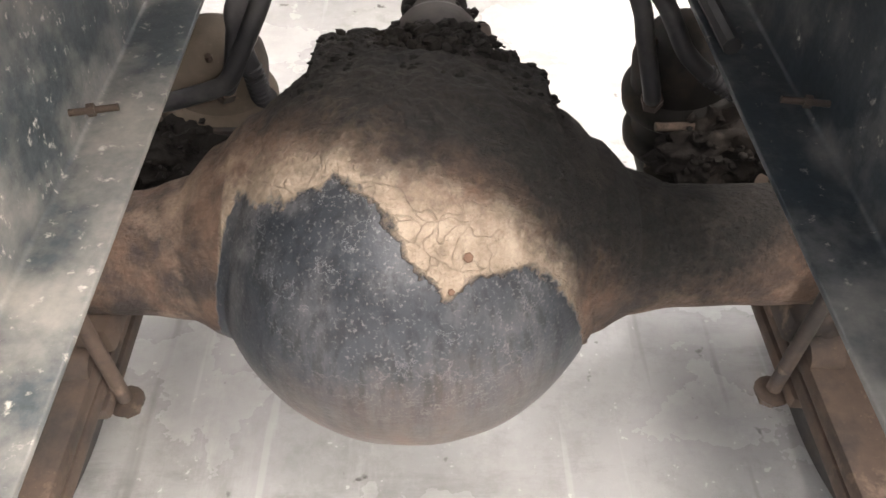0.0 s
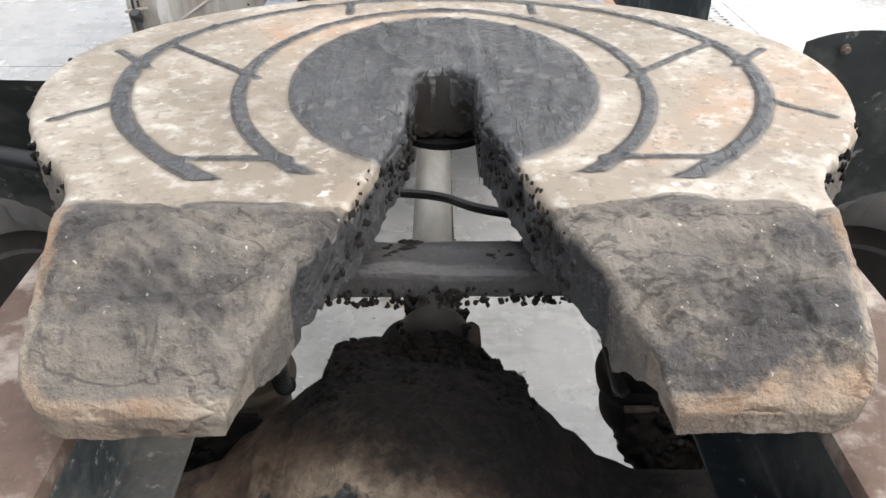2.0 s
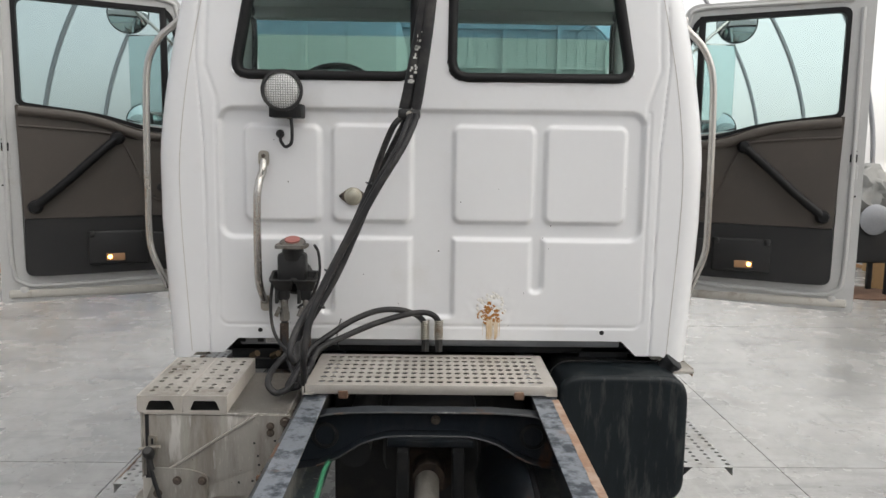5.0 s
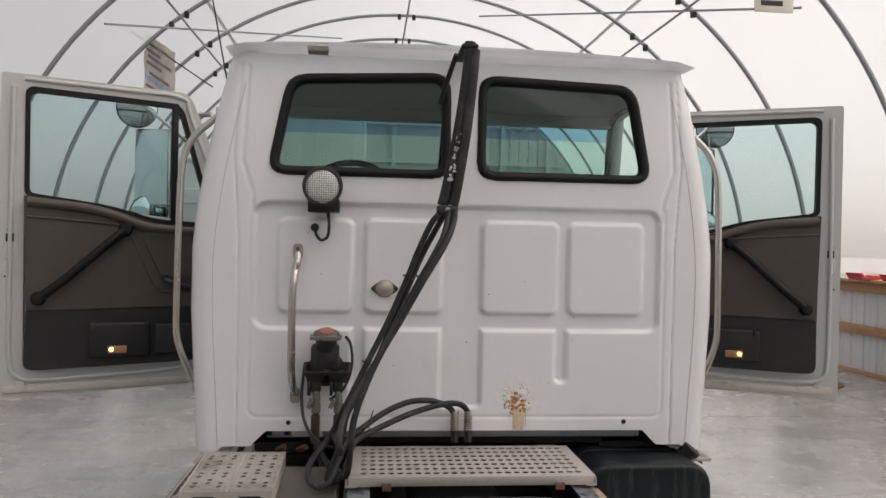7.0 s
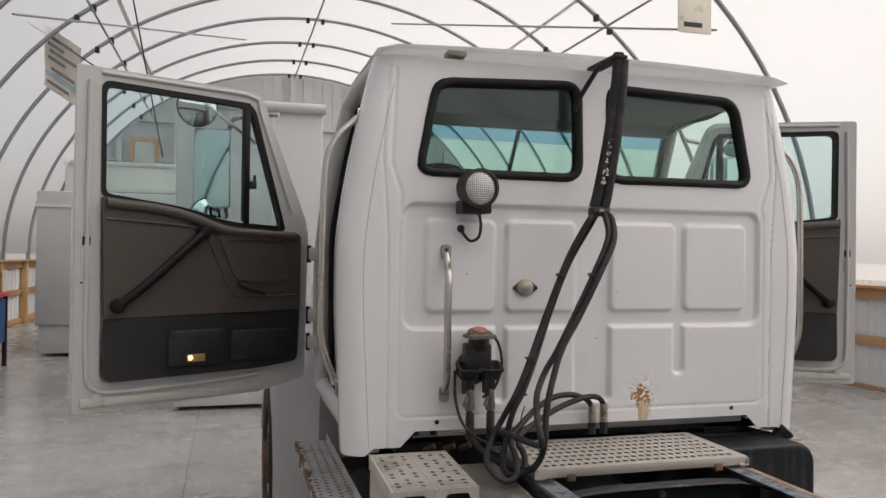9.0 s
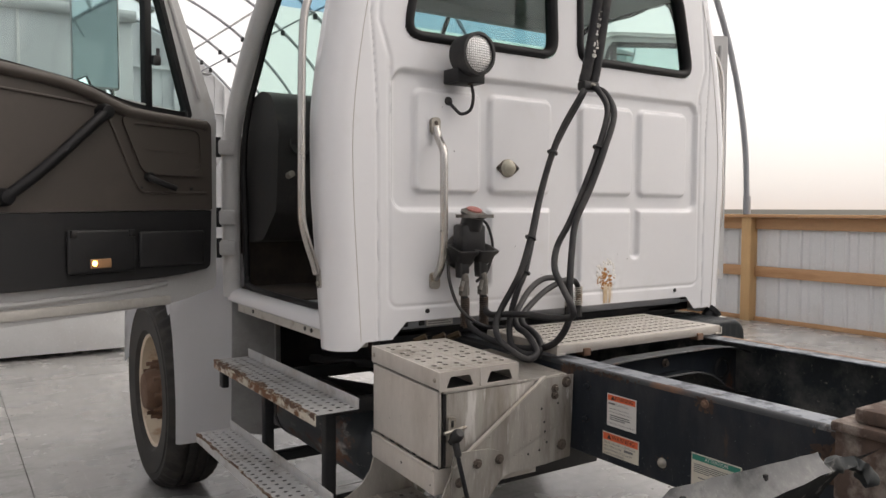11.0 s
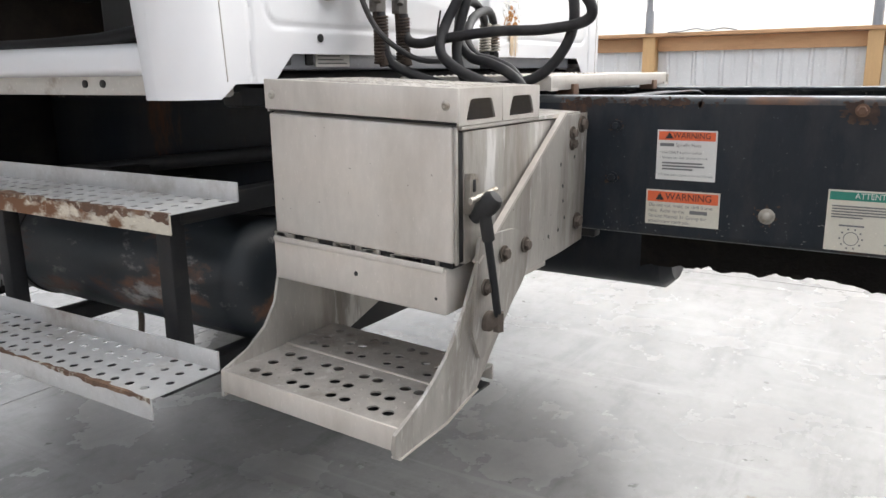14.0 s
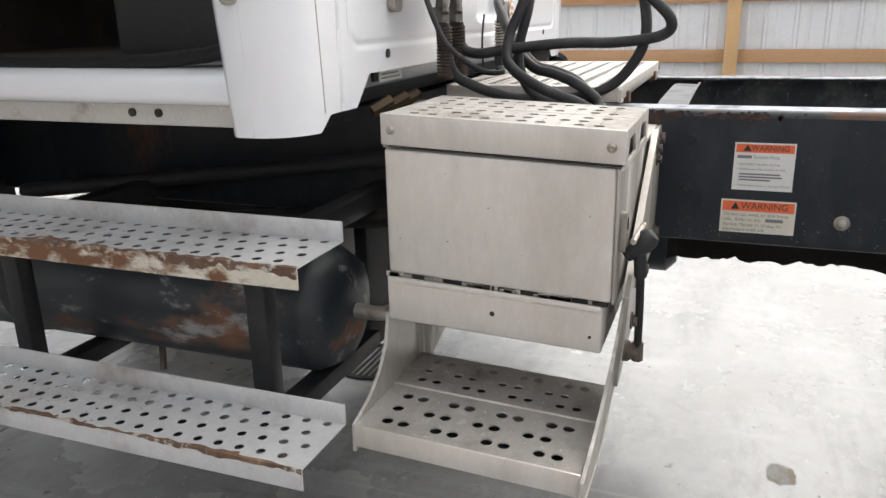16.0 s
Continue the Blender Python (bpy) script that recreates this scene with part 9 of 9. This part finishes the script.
part("stray_wire", sweep(B(), [(-0.345, 2.90, 1.05), (-0.35, 2.90, 1.11), (-0.335, 2.90, 1.165)], 0.0025, 6), M["hose"], truck)

# dummy gladhand holder with two gladhands and a socket above
hold = part("coupling_holder", lathe(B(), (-0.505, 2.998, 1.315), (0, -1, 0), [(0, 0.068), (0.012, 0.068), (0.02, 0.058), (0.03, 0.055), (0.03, 0)], 36), M["plastic"], truck, "black holder with two air couplings and a trailer socket")
part("body", box(B(), -0.560, -0.455, 2.905, 2.97, 1.30, 1.415, 0.012), M["plastic"], hold)
sk = part("socket", lathe(B(), (-0.504, 2.935, 1.40), (0.02, -0.35, 1), [(0, 0), (0, 0.04), (0.05, 0.04), (0.052, 0.048), (0.06, 0.048), (0.062, 0)], 24), M["plastic"], hold, "black trailer socket with a faded red and grey cap")
part("red_cap", lathe(B(), (-0.503, 2.914, 1.464), (0.02, -0.35, 1), [(0, 0.028), (0.006, 0.028), (0.009, 0.022), (0.010, 0)], 24), M["red_cap"], sk)
part("flap", prism(B(), rounded([(-0.56, 2.86), (-0.45, 2.86), (-0.445, 2.95), (-0.565, 2.95)], 0.015), "z", 1.438, 1.450), M["fitting"], sk)
part("cap", lathe(B(), (-0.503, 2.921, 1.446), (0.02, -0.35, 1), [(0, 0.044), (0.010, 0.046), (0.018, 0.036), (0.019, 0)], 24), M["fitting"], sk)
def square_cup(at, d, h, a0, a1, wall):
    """A square rubber cup that widens upwards, with a recessed face."""
    bm = B()
    p, d = Vector(at), Vector(d).normalized()
    u = Vector((1, 0, 0))
    v = d.cross(u).normalized()
    rings = []
    for k, (t, a) in enumerate(((0, a0 * 0.7), (0, a0), (h * 0.55, a0 + (a1 - a0) * 0.35), (h * 0.85, a1), (h, a1), (h, a1 - wall), (h * 0.6, a0 * 0.8))):
        c = rounded([(-a, -a), (a, -a), (a, a), (-a, a)], a * 0.35, 4)
        rings.append([bm.verts.new(p + d * t + u * x_ + v * y_) for x_, y_ in c])
    for r0, r1 in zip(rings, rings[1:]):
        for k in range(len(r0)):
            bm.faces.new((r0[k], r0[(k + 1) % len(r0)], r1[(k + 1) % len(r0)], r1[k]))
    bm.faces.new(rings[0][::-1])
    bm.faces.new(rings[-1])
    return bm


for x, tip in ((-0.540, -0.06), (-0.457, 0.05)):
    g = part("gladhand", square_cup((x, 2.938, 1.283), (tip, -0.30, 0.95), 0.050, 0.031, 0.045, 0.010), M["rubber"], hold, "black rubber faced air coupling")
    part("casting", box(B(), x - 0.020, x + 0.020, 2.912, 2.955, 1.235, 1.286, 0.009), M["plastic"], g)
    part("lug", box(B(), x - 0.030, x - 0.018, 2.905, 2.935, 1.225, 1.280, 0.004), M["plastic"], g)
    part("elbow", sweep(B(), [(x, 2.930, 1.245), (x + 0.003, 2.922, 1.225), (x + 0.005, 2.922, 1.20), (x + 0.003, 2.926, 1.175)], 0.0140, 12, 5), M["fitting"], g)
    part("nut", cyl(B(), (x + 0.003, 2.926, 1.190), (x + 0.003, 2.926, 1.160), 0.0195, 6), M["fitting"], g)
    part("hose_end", sweep(B(), [(x + 0.003, 2.926, 1.165), (x + 0.002, 2.920, 1.11), (x + 0.002, 2.908, 1.045)], 0.0125, 12), M["spring"], g)
    part("spring_guard", coil(x + 0.002, 2.918, 1.050, 1.150, 15), M["spring"], g)
    part("shut_off_handle", cyl(B(), (x - 0.012, 2.912, 1.212), (x - 0.026, 2.905, 1.178), 0.008, 8), M["fitting"], g)
hold.matrix_basis = Matrix.Translation((-0.013, 0.0, -0.008))

# brass fittings and clutter below the cab edge
brass = mat("dull_brass", (0.085, 0.058, 0.032), 0.6, 0.5, (60, 0.2))
for x in (-0.70, -0.62, -0.555):
    part("brass_fitting", cyl(B(), (x, 3.02, 0.985), (x + 0.03, 2.99, 1.005), 0.013, 6), brass, truck)

# ---- stickers on the left rail ----
U, V = (0, -1, 0), (0, 0, 1)      # along the text, up; facing outboard


def sticker(y0, y1, z0, z1, head, paper, words, head_h, lines_, label):
    xs_ = -XO - 0.0012
    st = part("sticker", box(B(), -XO - 0.0012, -XO + 0.001, y1, y0, z0, z1), M[paper], truck, label, smooth=False)
    bm = B()
    bar_on(bm, (xs_, y0 - 0.003, z1 - head_h), U, V, (y0 - y1) - 0.006, head_h - 0.003, 0.0006)
    part("header", bm, M[head], st, smooth=False)
    bm = B()
    w = (y0 - y1) * 0.62
    white = head == "decal_green"
    text_mesh(bm, words, (xs_, y0 - (y0 - y1) * (0.27 if not white else 0.28), z1 - head_h + head_h * 0.22), U, V, head_h * 0.80, 0.0011, w if not white else (y0 - y1) * 0.46)
    part("heading", bm, M["decal_white" if white else "ink"], st, smooth=False)
    if not white:
        bm = B()
        a = Vector((xs_ - 0.0011, y0 - (y0 - y1) * 0.135, z1 - head_h * 0.84))
        q = [bm.verts.new(a + Vector((0, -d, e))) for d, e in ((0, 0), (0.017, 0), (0.0085, head_h * 0.62))]
        bm.faces.new(q)
        part("warning_triangle", bm, M["ink"], st, smooth=False)
    bm = B()
    for k, (t, x, z, size) in enumerate(lines_):
        if isinstance(t, str):
            text_mesh(bm, t, (xs_, y0 - x, z), U, V, size, 0.0008)
        else:
            bar_on(bm, (xs_, y0 - x, z), U, V, t, size, 0.0008)
    part("print", bm, M["ink_grey"], st, smooth=False)
    return st


sticker(2.333, 2.218, 0.808, 0.906, "decal_orange", "decal_white", "WARNING", 0.020,
        [(0.028, 0.006, 0.874, 0.006), ("Spindle Nuts", 0.037, 0.874, 0.0095), ("\u2022 Use ONLY 6-point socket.", 0.006, 0.860, 0.0072), ("\u2022 Always use disk shown on nut.", 0.006, 0.850, 0.0072),
         (0.078, 0.012, 0.840, 0.0032), (0.082, 0.012, 0.834, 0.0032), (0.060, 0.012, 0.828, 0.0032), ("\u2022 Follow instructions in Service Manual.", 0.006, 0.816, 0.0066)],
        "white warning sticker with orange heading on the rail")
sticker(2.350, 2.206, 0.717, 0.787, "decal_orange", "decal_cream", "WARNING", 0.024,
        [("Do not cut, weld, or drill frame", 0.006, 0.753, 0.0098), ("rails.  Refer to the", 0.006, 0.742, 0.0098), (0.034, 0.088, 0.742, 0.007), ("Service Manual 31 Group for", 0.006, 0.731, 0.0098), ("attachment methods.", 0.006, 0.7205, 0.0098)],
        "cream warning sticker with orange heading on the rail")
st = sticker(2.020, 1.866, 0.699, 0.809, "decal_green", "decal_cream", "ATTENTION", 0.018,
             [(0.140, 0.008, 0.779, 0.0025), (0.142, 0.008, 0.774, 0.0025), (0.136, 0.008, 0.769, 0.0025), (0.141, 0.008, 0.764, 0.0025), (0.050, 0.008, 0.759, 0.0025), (0.040, 0.022, 0.744, 0.003), (0.040, 0.100, 0.740, 0.003)],
             "cream notice sticker with green heading on the rail")
for y, z in ((1.977, 0.722), (1.905, 0.716)):
    bm = B()
    lathe(bm, (-XO - 0.0014, y, z), (-1, 0, 0), [(0, 0.0125), (0.0004, 0.0125), (0.0004, 0.0112), (0, 0.0112)], 24, closed=True)
    for k in range(10):
        a = 2 * math.pi * k / 10
        bar_on(bm, (-XO - 0.0014, y - 0.018 * math.cos(a) + 0.0015, z + 0.018 * math.sin(a) - 0.0015), U, V, 0.003, 0.003, 0.0004)
    part("diagram", bm, M["ink_grey"], st, smooth=False)

# ---- wear: rust, chips and scuffs on the left side ----
RUSTY = mat("dark_rail_rust", (0.050, 0.030, 0.022), 0.85, 0, (70, 0.5), ((0.10, 0.056, 0.035), 20, 0.5, 0.65, 0.9), 0.3)
PALE = mat("pale_scuff", (0.11, 0.115, 0.12), 0.6, 0, (70, 0.3))
NUB = mat("bare_rust_on_step", (0.120, 0.068, 0.044), 0.85, 0, (90, 0.5), ((0.46, 0.43, 0.37), 34, 0.53, 0.60, 0.8), 0.4, ((0.20, 0.12, 0.075), 12, 0.5, 0.65, 0.9))
DUSK = mat("dark_scuff_on_metal", (0.16, 0.145, 0.125), 0.7, 0, (70, 0.3))
UY, UZ, UX = (0, -1, 0), (0, 0, 1), (1, 0, 0)
for y, z, ry, rz, n_, big in ((1.98, 0.945, 0.034, 0.020, 60, 0.009), (2.30, 0.958, 0.11, 0.009, 80, 0.007), (2.48, 0.960, 0.06, 0.008, 60, 0.007), (1.63, 0.900, 0.07, 0.060, 70, 0.016), (2.120, 0.750, 0.024, 0.022, 34, 0.006), (1.818, 0.746, 0.024, 0.022, 34, 0.006), (2.417, 0.911, 0.016, 0.014, 16, 0.005), (2.423, 0.806, 0.016, 0.014, 16, 0.005)):
    flecks("rust_patch", RUSTY, rail_l, (-XO, y, z), UY, UZ, (ry, rz), n_, (0.0012, big), int(y * 100), "flaking brown rust on the rail", core=1.1)
flecks("chipped_patch", PALE, rail_l, (-XO, 2.02, 0.83), UY, UZ, (0.42, 0.13), 110, (0.0004, 0.0014), 41, "pale chips on the rail")
flecks("chipped_patch", PALE, rail_l, (-XO, 2.02, 0.72), UY, UZ, (0.42, 0.025), 120, (0.0005, 0.0022), 42, "pale chips on the rail")
for st_, x0_, x1_, y0_, y1_, z_, lip_ in ((STEPS[0], -1.110, -0.953, 2.966, 4.06, 0.790, 0.037), (STEPS[1], -1.218, -1.071, 2.918, 3.96, 0.502, 0.038)):
    wide = 0.020 if z_ > 0.6 else 0.009
    bm = B()
    rim_, back_, drop_ = [], [], []
    for k in range(241):
        y = y0_ + (y1_ - y0_) * k / 240
        w_ = wide * (0.55 + 1.5 * noise.noise(Vector((0, y * 9, z_))) + 0.7 * noise.noise(Vector((4, y * 45, z_)))) * (0.4 if y < y0_ + 0.12 else 1)
        h_ = wide * (0.50 + 1.3 * noise.noise(Vector((8, y * 8, z_))) + 0.6 * noise.noise(Vector((2, y * 50, z_))))
        rim_.append(bm.verts.new((x0_ - 0.0006, y, z_ + 0.0018)))
        back_.append(bm.verts.new((x0_ + max(0.0004, w_), y, z_ + 0.0012)))
        drop_.append(bm.verts.new((x0_ - 0.0008, y, z_ + 0.0010 - max(0.0004, min(h_, lip_ - 0.004)))))
    for k in range(240):
        bm.faces.new((rim_[k], back_[k], back_[k + 1], rim_[k + 1]))
        bm.faces.new((drop_[k], rim_[k], rim_[k + 1], drop_[k + 1]))
    part("rusted_edge", bm, NUB, st_, "brown rust along the tread's front edge", smooth=False)
    flecks("rust_patch", NUB, st_, (x0_ + 0.05, (y0_ + y1_) / 2 + 0.18, z_), UX, (0, 1, 0), (0.05, 0.33), 110, (0.0008, 0.0035), 52)
flecks("scuffed_patch", DUSK, cv, (-0.940, 2.70, 0.855), UY, UZ, (0.17, 0.09), 12, (0.0006, 0.0018), 61, "small dark scuffs on the cover")
flecks("scuffed_patch", DUSK, gs, (-0.62, 2.480, 0.78), UX, UZ, (0.15, 0.10), 24, (0.0006, 0.0020), 62)

# ---- things round the hall ----
# white trailer parked ahead, only its tall white end shows past the door
tr = empty("box_trailer", (-1.2, 10.5, FLOOR), "white box trailer parked ahead of the truck", "trailer")
part("body", box(B(), -2.02, -0.42, 9.0, 12.5, 0.55, 3.40, 0.03), M["white_box"], tr)
part("top_rail", cyl(B(), (-2.04, 8.98, 3.40), (-0.40, 8.98, 3.40), 0.06, 16), M["white_box"], tr)
for x in (-1.45, -0.98):
    part("seam", box(B(), x - 0.012, x + 0.012, 8.985, 9.0, 0.6, 3.34), M["white_wall"], tr)
for x in (-1.8, -0.64):
    w = part("wheel", cyl(B(), (x - 0.12, 11.5, FLOOR + 0.4), (x + 0.12, 11.5, FLOOR + 0.4), 0.4, 28, bev=0.05), M["tyre"], tr)
part("axle", cyl(B(), (-1.9, 11.5, FLOOR + 0.4), (-0.5, 11.5, FLOOR + 0.4), 0.06, 12), M["black_steel"], tr)
part("skirt", box(B(), -2.0, -0.44, 9.05, 12.4, FLOOR + 0.05, 0.55, 0.01), M["white_box"], tr)
tr2 = empty("utility_trailer", (-3.4, 15.5, FLOOR), "low white enclosed trailer parked by the wall", "trailer")
part("body", box(B(), -4.5, -2.35, 14.0, 17.5, 0.5, 2.72, 0.03), M["white_box"], tr2)
part("rib", box(B(), -4.52, -2.33, 13.98, 14.0, 2.45, 2.50), M["white_wall"], tr2)
for x in (-4.3, -2.55):
    part("wheel", cyl(B(), (x - 0.1, 16, FLOOR + 0.36), (x + 0.1, 16, FLOOR + 0.36), 0.36, 24, bev=0.05), M["tyre"], tr2)
part("skirt", box(B(), -4.45, -2.4, 14.05, 17.4, FLOOR + 0.05, 0.51, 0.01), M["white_box"], tr2)

# banner hung from the arches
bn = empty("banner", (-4.3, 14.0, 4.6), "faded printed cloth banner hung from the arches", "banner")
bm = B()
rows = [[bm.verts.new((-4.55 + 0.62 * i / 12, 14.63 - 0.25 * i / 12 + 0.04 * math.sin(i * 1.3 + j), 5.62 - 1.05 * j / 10 - 0.42 * i / 12)) for i in range(13)] for j in range(11)]
for r0, r1 in zip(rows, rows[1:]):
    for i in range(12):
        f = bm.faces.new((r0[i], r0[i + 1], r1[i + 1], r1[i]))
        f.material_index = 1 if r0 is rows[7] else 0
part("cloth", bm, [M["banner"], M["banner_blue"]], bn)
bm = B()
for k, (j, w0, w1) in enumerate(((1.2, 0.1, 0.8), (2.4, 0.1, 0.55), (3.4, 0.15, 0.9), (4.6, 0.1, 0.6), (6.2, 0.2, 0.85), (8.6, 0.1, 0.7))):
    q = [bm.verts.new((-4.55 + 0.62 * u, 14.555 - 0.25 * u, 5.62 - 1.05 * (j + d) / 10 - 0.42 * u)) for u, d in ((w0, 0), (w1, 0), (w1, 0.55), (w0, 0.55))]
    bm.faces.new(q)
part("print_bar", bm, M["ink_grey"], bn, "faded unreadable print", smooth=False)["kind"] = "stuff"
part("cord", cyl(B(), (-4.8, 14.63, 5.62), (-3.2, 14.1, 4.55), 0.012, 8), M["black_steel"], bn)
tagged(part("hanging_cable", cyl(B(), (-3.05, 12.6, 6.3), (-2.45, 12.6, 3.2), 0.012, 8), M["black_steel"]), "black cable hanging from the roof frame", "cable")
sg = tagged(part("sign_panel", box(B(), 4.62, 5.15, 9.60, 9.63, 4.95, 5.53, 0.004), M["banner"]), "small printed sign hung at the arch", "sign")
bm = B()
bar_on(bm, (4.70, 9.597, 5.03), (1, 0, 0), (0, 0, 1), 0.30, 0.07, 0)
part("print_bar", bm, M["ink"], sg, smooth=False)

# oil stain on the floor
bm = B()
ring_ = [bm.verts.new((-0.13 + (0.050 + 0.02 * noise.noise(Vector((math.cos(a) * 2, math.sin(a) * 2, 1)))) * math.cos(a), 2.14 + (0.038 + 0.02 * noise.noise(Vector((math.cos(a) * 2, math.sin(a) * 2, 5)))) * math.sin(a), FLOOR + 0.0012)) for a in (2 * math.pi * k / 28 for k in range(28))]
bm.faces.new(ring_)
tagged(part("floor_stain", bm, mat("brown_floor_stain", (0.21, 0.175, 0.135), 0.6, 0, (40, 0.3), ((0.30, 0.295, 0.28), 22, 0.42, 0.60, 0.5))), "small brown oil stain on the concrete floor", "stain")
# clutter by the walls
for k, (y, l) in enumerate(((9.9, 0.42), (10.7, 0.34))):
    tbx = empty("red_toolbox", (6.95, y, 1.415), "small red metal tray on top of the wall", "tray", "trays on the wall")
    part("tray", prism(B(), [(6.86, 1.420), (7.14, 1.420), (7.20, 1.515), (7.16, 1.515), (7.11, 1.445), (6.89, 1.445), (6.84, 1.515), (6.80, 1.515)], "y", y - l / 2, y + l / 2), M["red"], tbx, smooth=False)
ch = empty("chain_scrap", (6.95, 4.1, 1.415), "loose bent wire lying on the wall's top plate", "wire")
part("wire", sweep(B(), [(6.95, 3.75, 1.420), (7.0, 3.9, 1.445), (6.93, 4.05, 1.425), (7.0, 4.2, 1.450), (6.95, 4.35, 1.425), (6.98, 4.5, 1.420)], 0.008, 8), M["galv"], ch)
bench = empty("workbench", (-5.2, 12.6, FLOOR), "red topped workbench with clutter by the wall", "workbench")
part("top", box(B(), -5.75, -4.62, 12.2, 13.1, 1.04, 1.10, 0.006), M["red"], bench)
part("panel", box(B(), -5.7, -4.68, 12.25, 13.05, 0.35, 1.0, 0.006), M["blue"], bench)
for x in (-5.7, -4.72):
    for y in (12.25, 13.02):
        part("leg", box(B(), x, x + 0.06, y, y + 0.05, FLOOR, 1.04, 0.004), M["black_steel"], bench)
for k, (x, y, h, r, mt) in enumerate(((-4.85, 12.5, 0.24, 0.045, "siding"), (-5.0, 12.7, 0.34, 0.07, "black_steel"), (-5.15, 12.5, 0.38, 0.06, "dark_trim"), (-5.35, 12.6, 0.30, 0.09, "brown_trim"), (-4.72, 12.75, 0.40, 0.05, "rusty"), (-5.5, 12.45, 0.28, 0.06, "steel"))):
    tagged(part("can" if k else "spray_bottle", lathe(B(), (x, y, 1.10), (0, 0, 1), [(0, 0), (0, r), (h * 0.7, r), (h * 0.8, r * 0.5), (h, r * 0.4), (h, 0)], 18), M[mt]), "workshop can standing on the bench", "can")
tagged(part("board", box(B(), -5.8, -4.75, 12.75, 13.0, 1.44, 1.50, 0.004), M["board"]), "wooden board on the bench clutter", "board")
jack = empty("red_trolley", (-4.95, 11.6, FLOOR), "red wheeled trolley on the floor", "trolley")
part("body", box(B(), -5.2, -4.75, 11.4, 11.9, 0.12, 0.30, 0.03), M["red"], jack)
part("handle", sweep(B(), [(-4.78, 11.5, 0.25), (-4.72, 11.45, 0.6), (-4.72, 11.45, 0.95)], 0.015, 8), M["black_steel"], jack)
for x in (-5.15, -4.8):
    for y in (11.45, 11.85):
        part("castor", cyl(B(), (x - 0.02, y, FLOOR + 0.075), (x + 0.02, y, FLOOR + 0.075), 0.075, 16), M["rubber"], jack)
# covered machine on a stand beyond the right door
hp = empty("engine_stand", (5.75, 10.15, FLOOR), "machine wrapped in cloudy plastic on a dark stand", "machine")
bm = lump(B(), (5.80, 10.15, 1.30), 0.33, 4, (1, 1, 1.05), 0.30, 4)
for v in bm.verts:
    v.co += Vector((noise.noise(v.co * 9), noise.noise(v.co * 9 + Vector((5, 0, 0))), noise.noise(v.co * 7))) * 0.05
part("cover", bm, M["headliner"], hp, "cloudy plastic wrap")
part("pulley", lathe(B(), (5.72, 9.86, 1.0), (0, -1, 0), [(0, 0), (0, 0.19), (0.03, 0.20), (0.05, 0.16), (0.05, 0)], 28), M["galv"], hp)
part("housing", box(B(), 5.50, 6.05, 9.90, 10.40, 0.42, 1.08, 0.05, seg=3), M["dark_trim"], hp)
for x in (5.50, 5.98):
    for y in (9.92, 10.34):
        part("leg", box(B(), x, x + 0.06, y, y + 0.06, FLOOR + 0.02, 0.44, 0.006), M["black_steel"], hp)
part("base", lathe(B(), (5.75, 10.15, FLOOR), (0, 0, 1), [(0, 0.0), (0, 0.50), (0.015, 0.50), (0.03, 0.46), (0.03, 0)], 32), M["rusty"], hp)
tagged(part("timber_post", box(B(), 6.16, 6.34, 10.5, 10.68, FLOOR, 1.05, 0.006), M["post"]), "short timber post standing on the floor", "post")
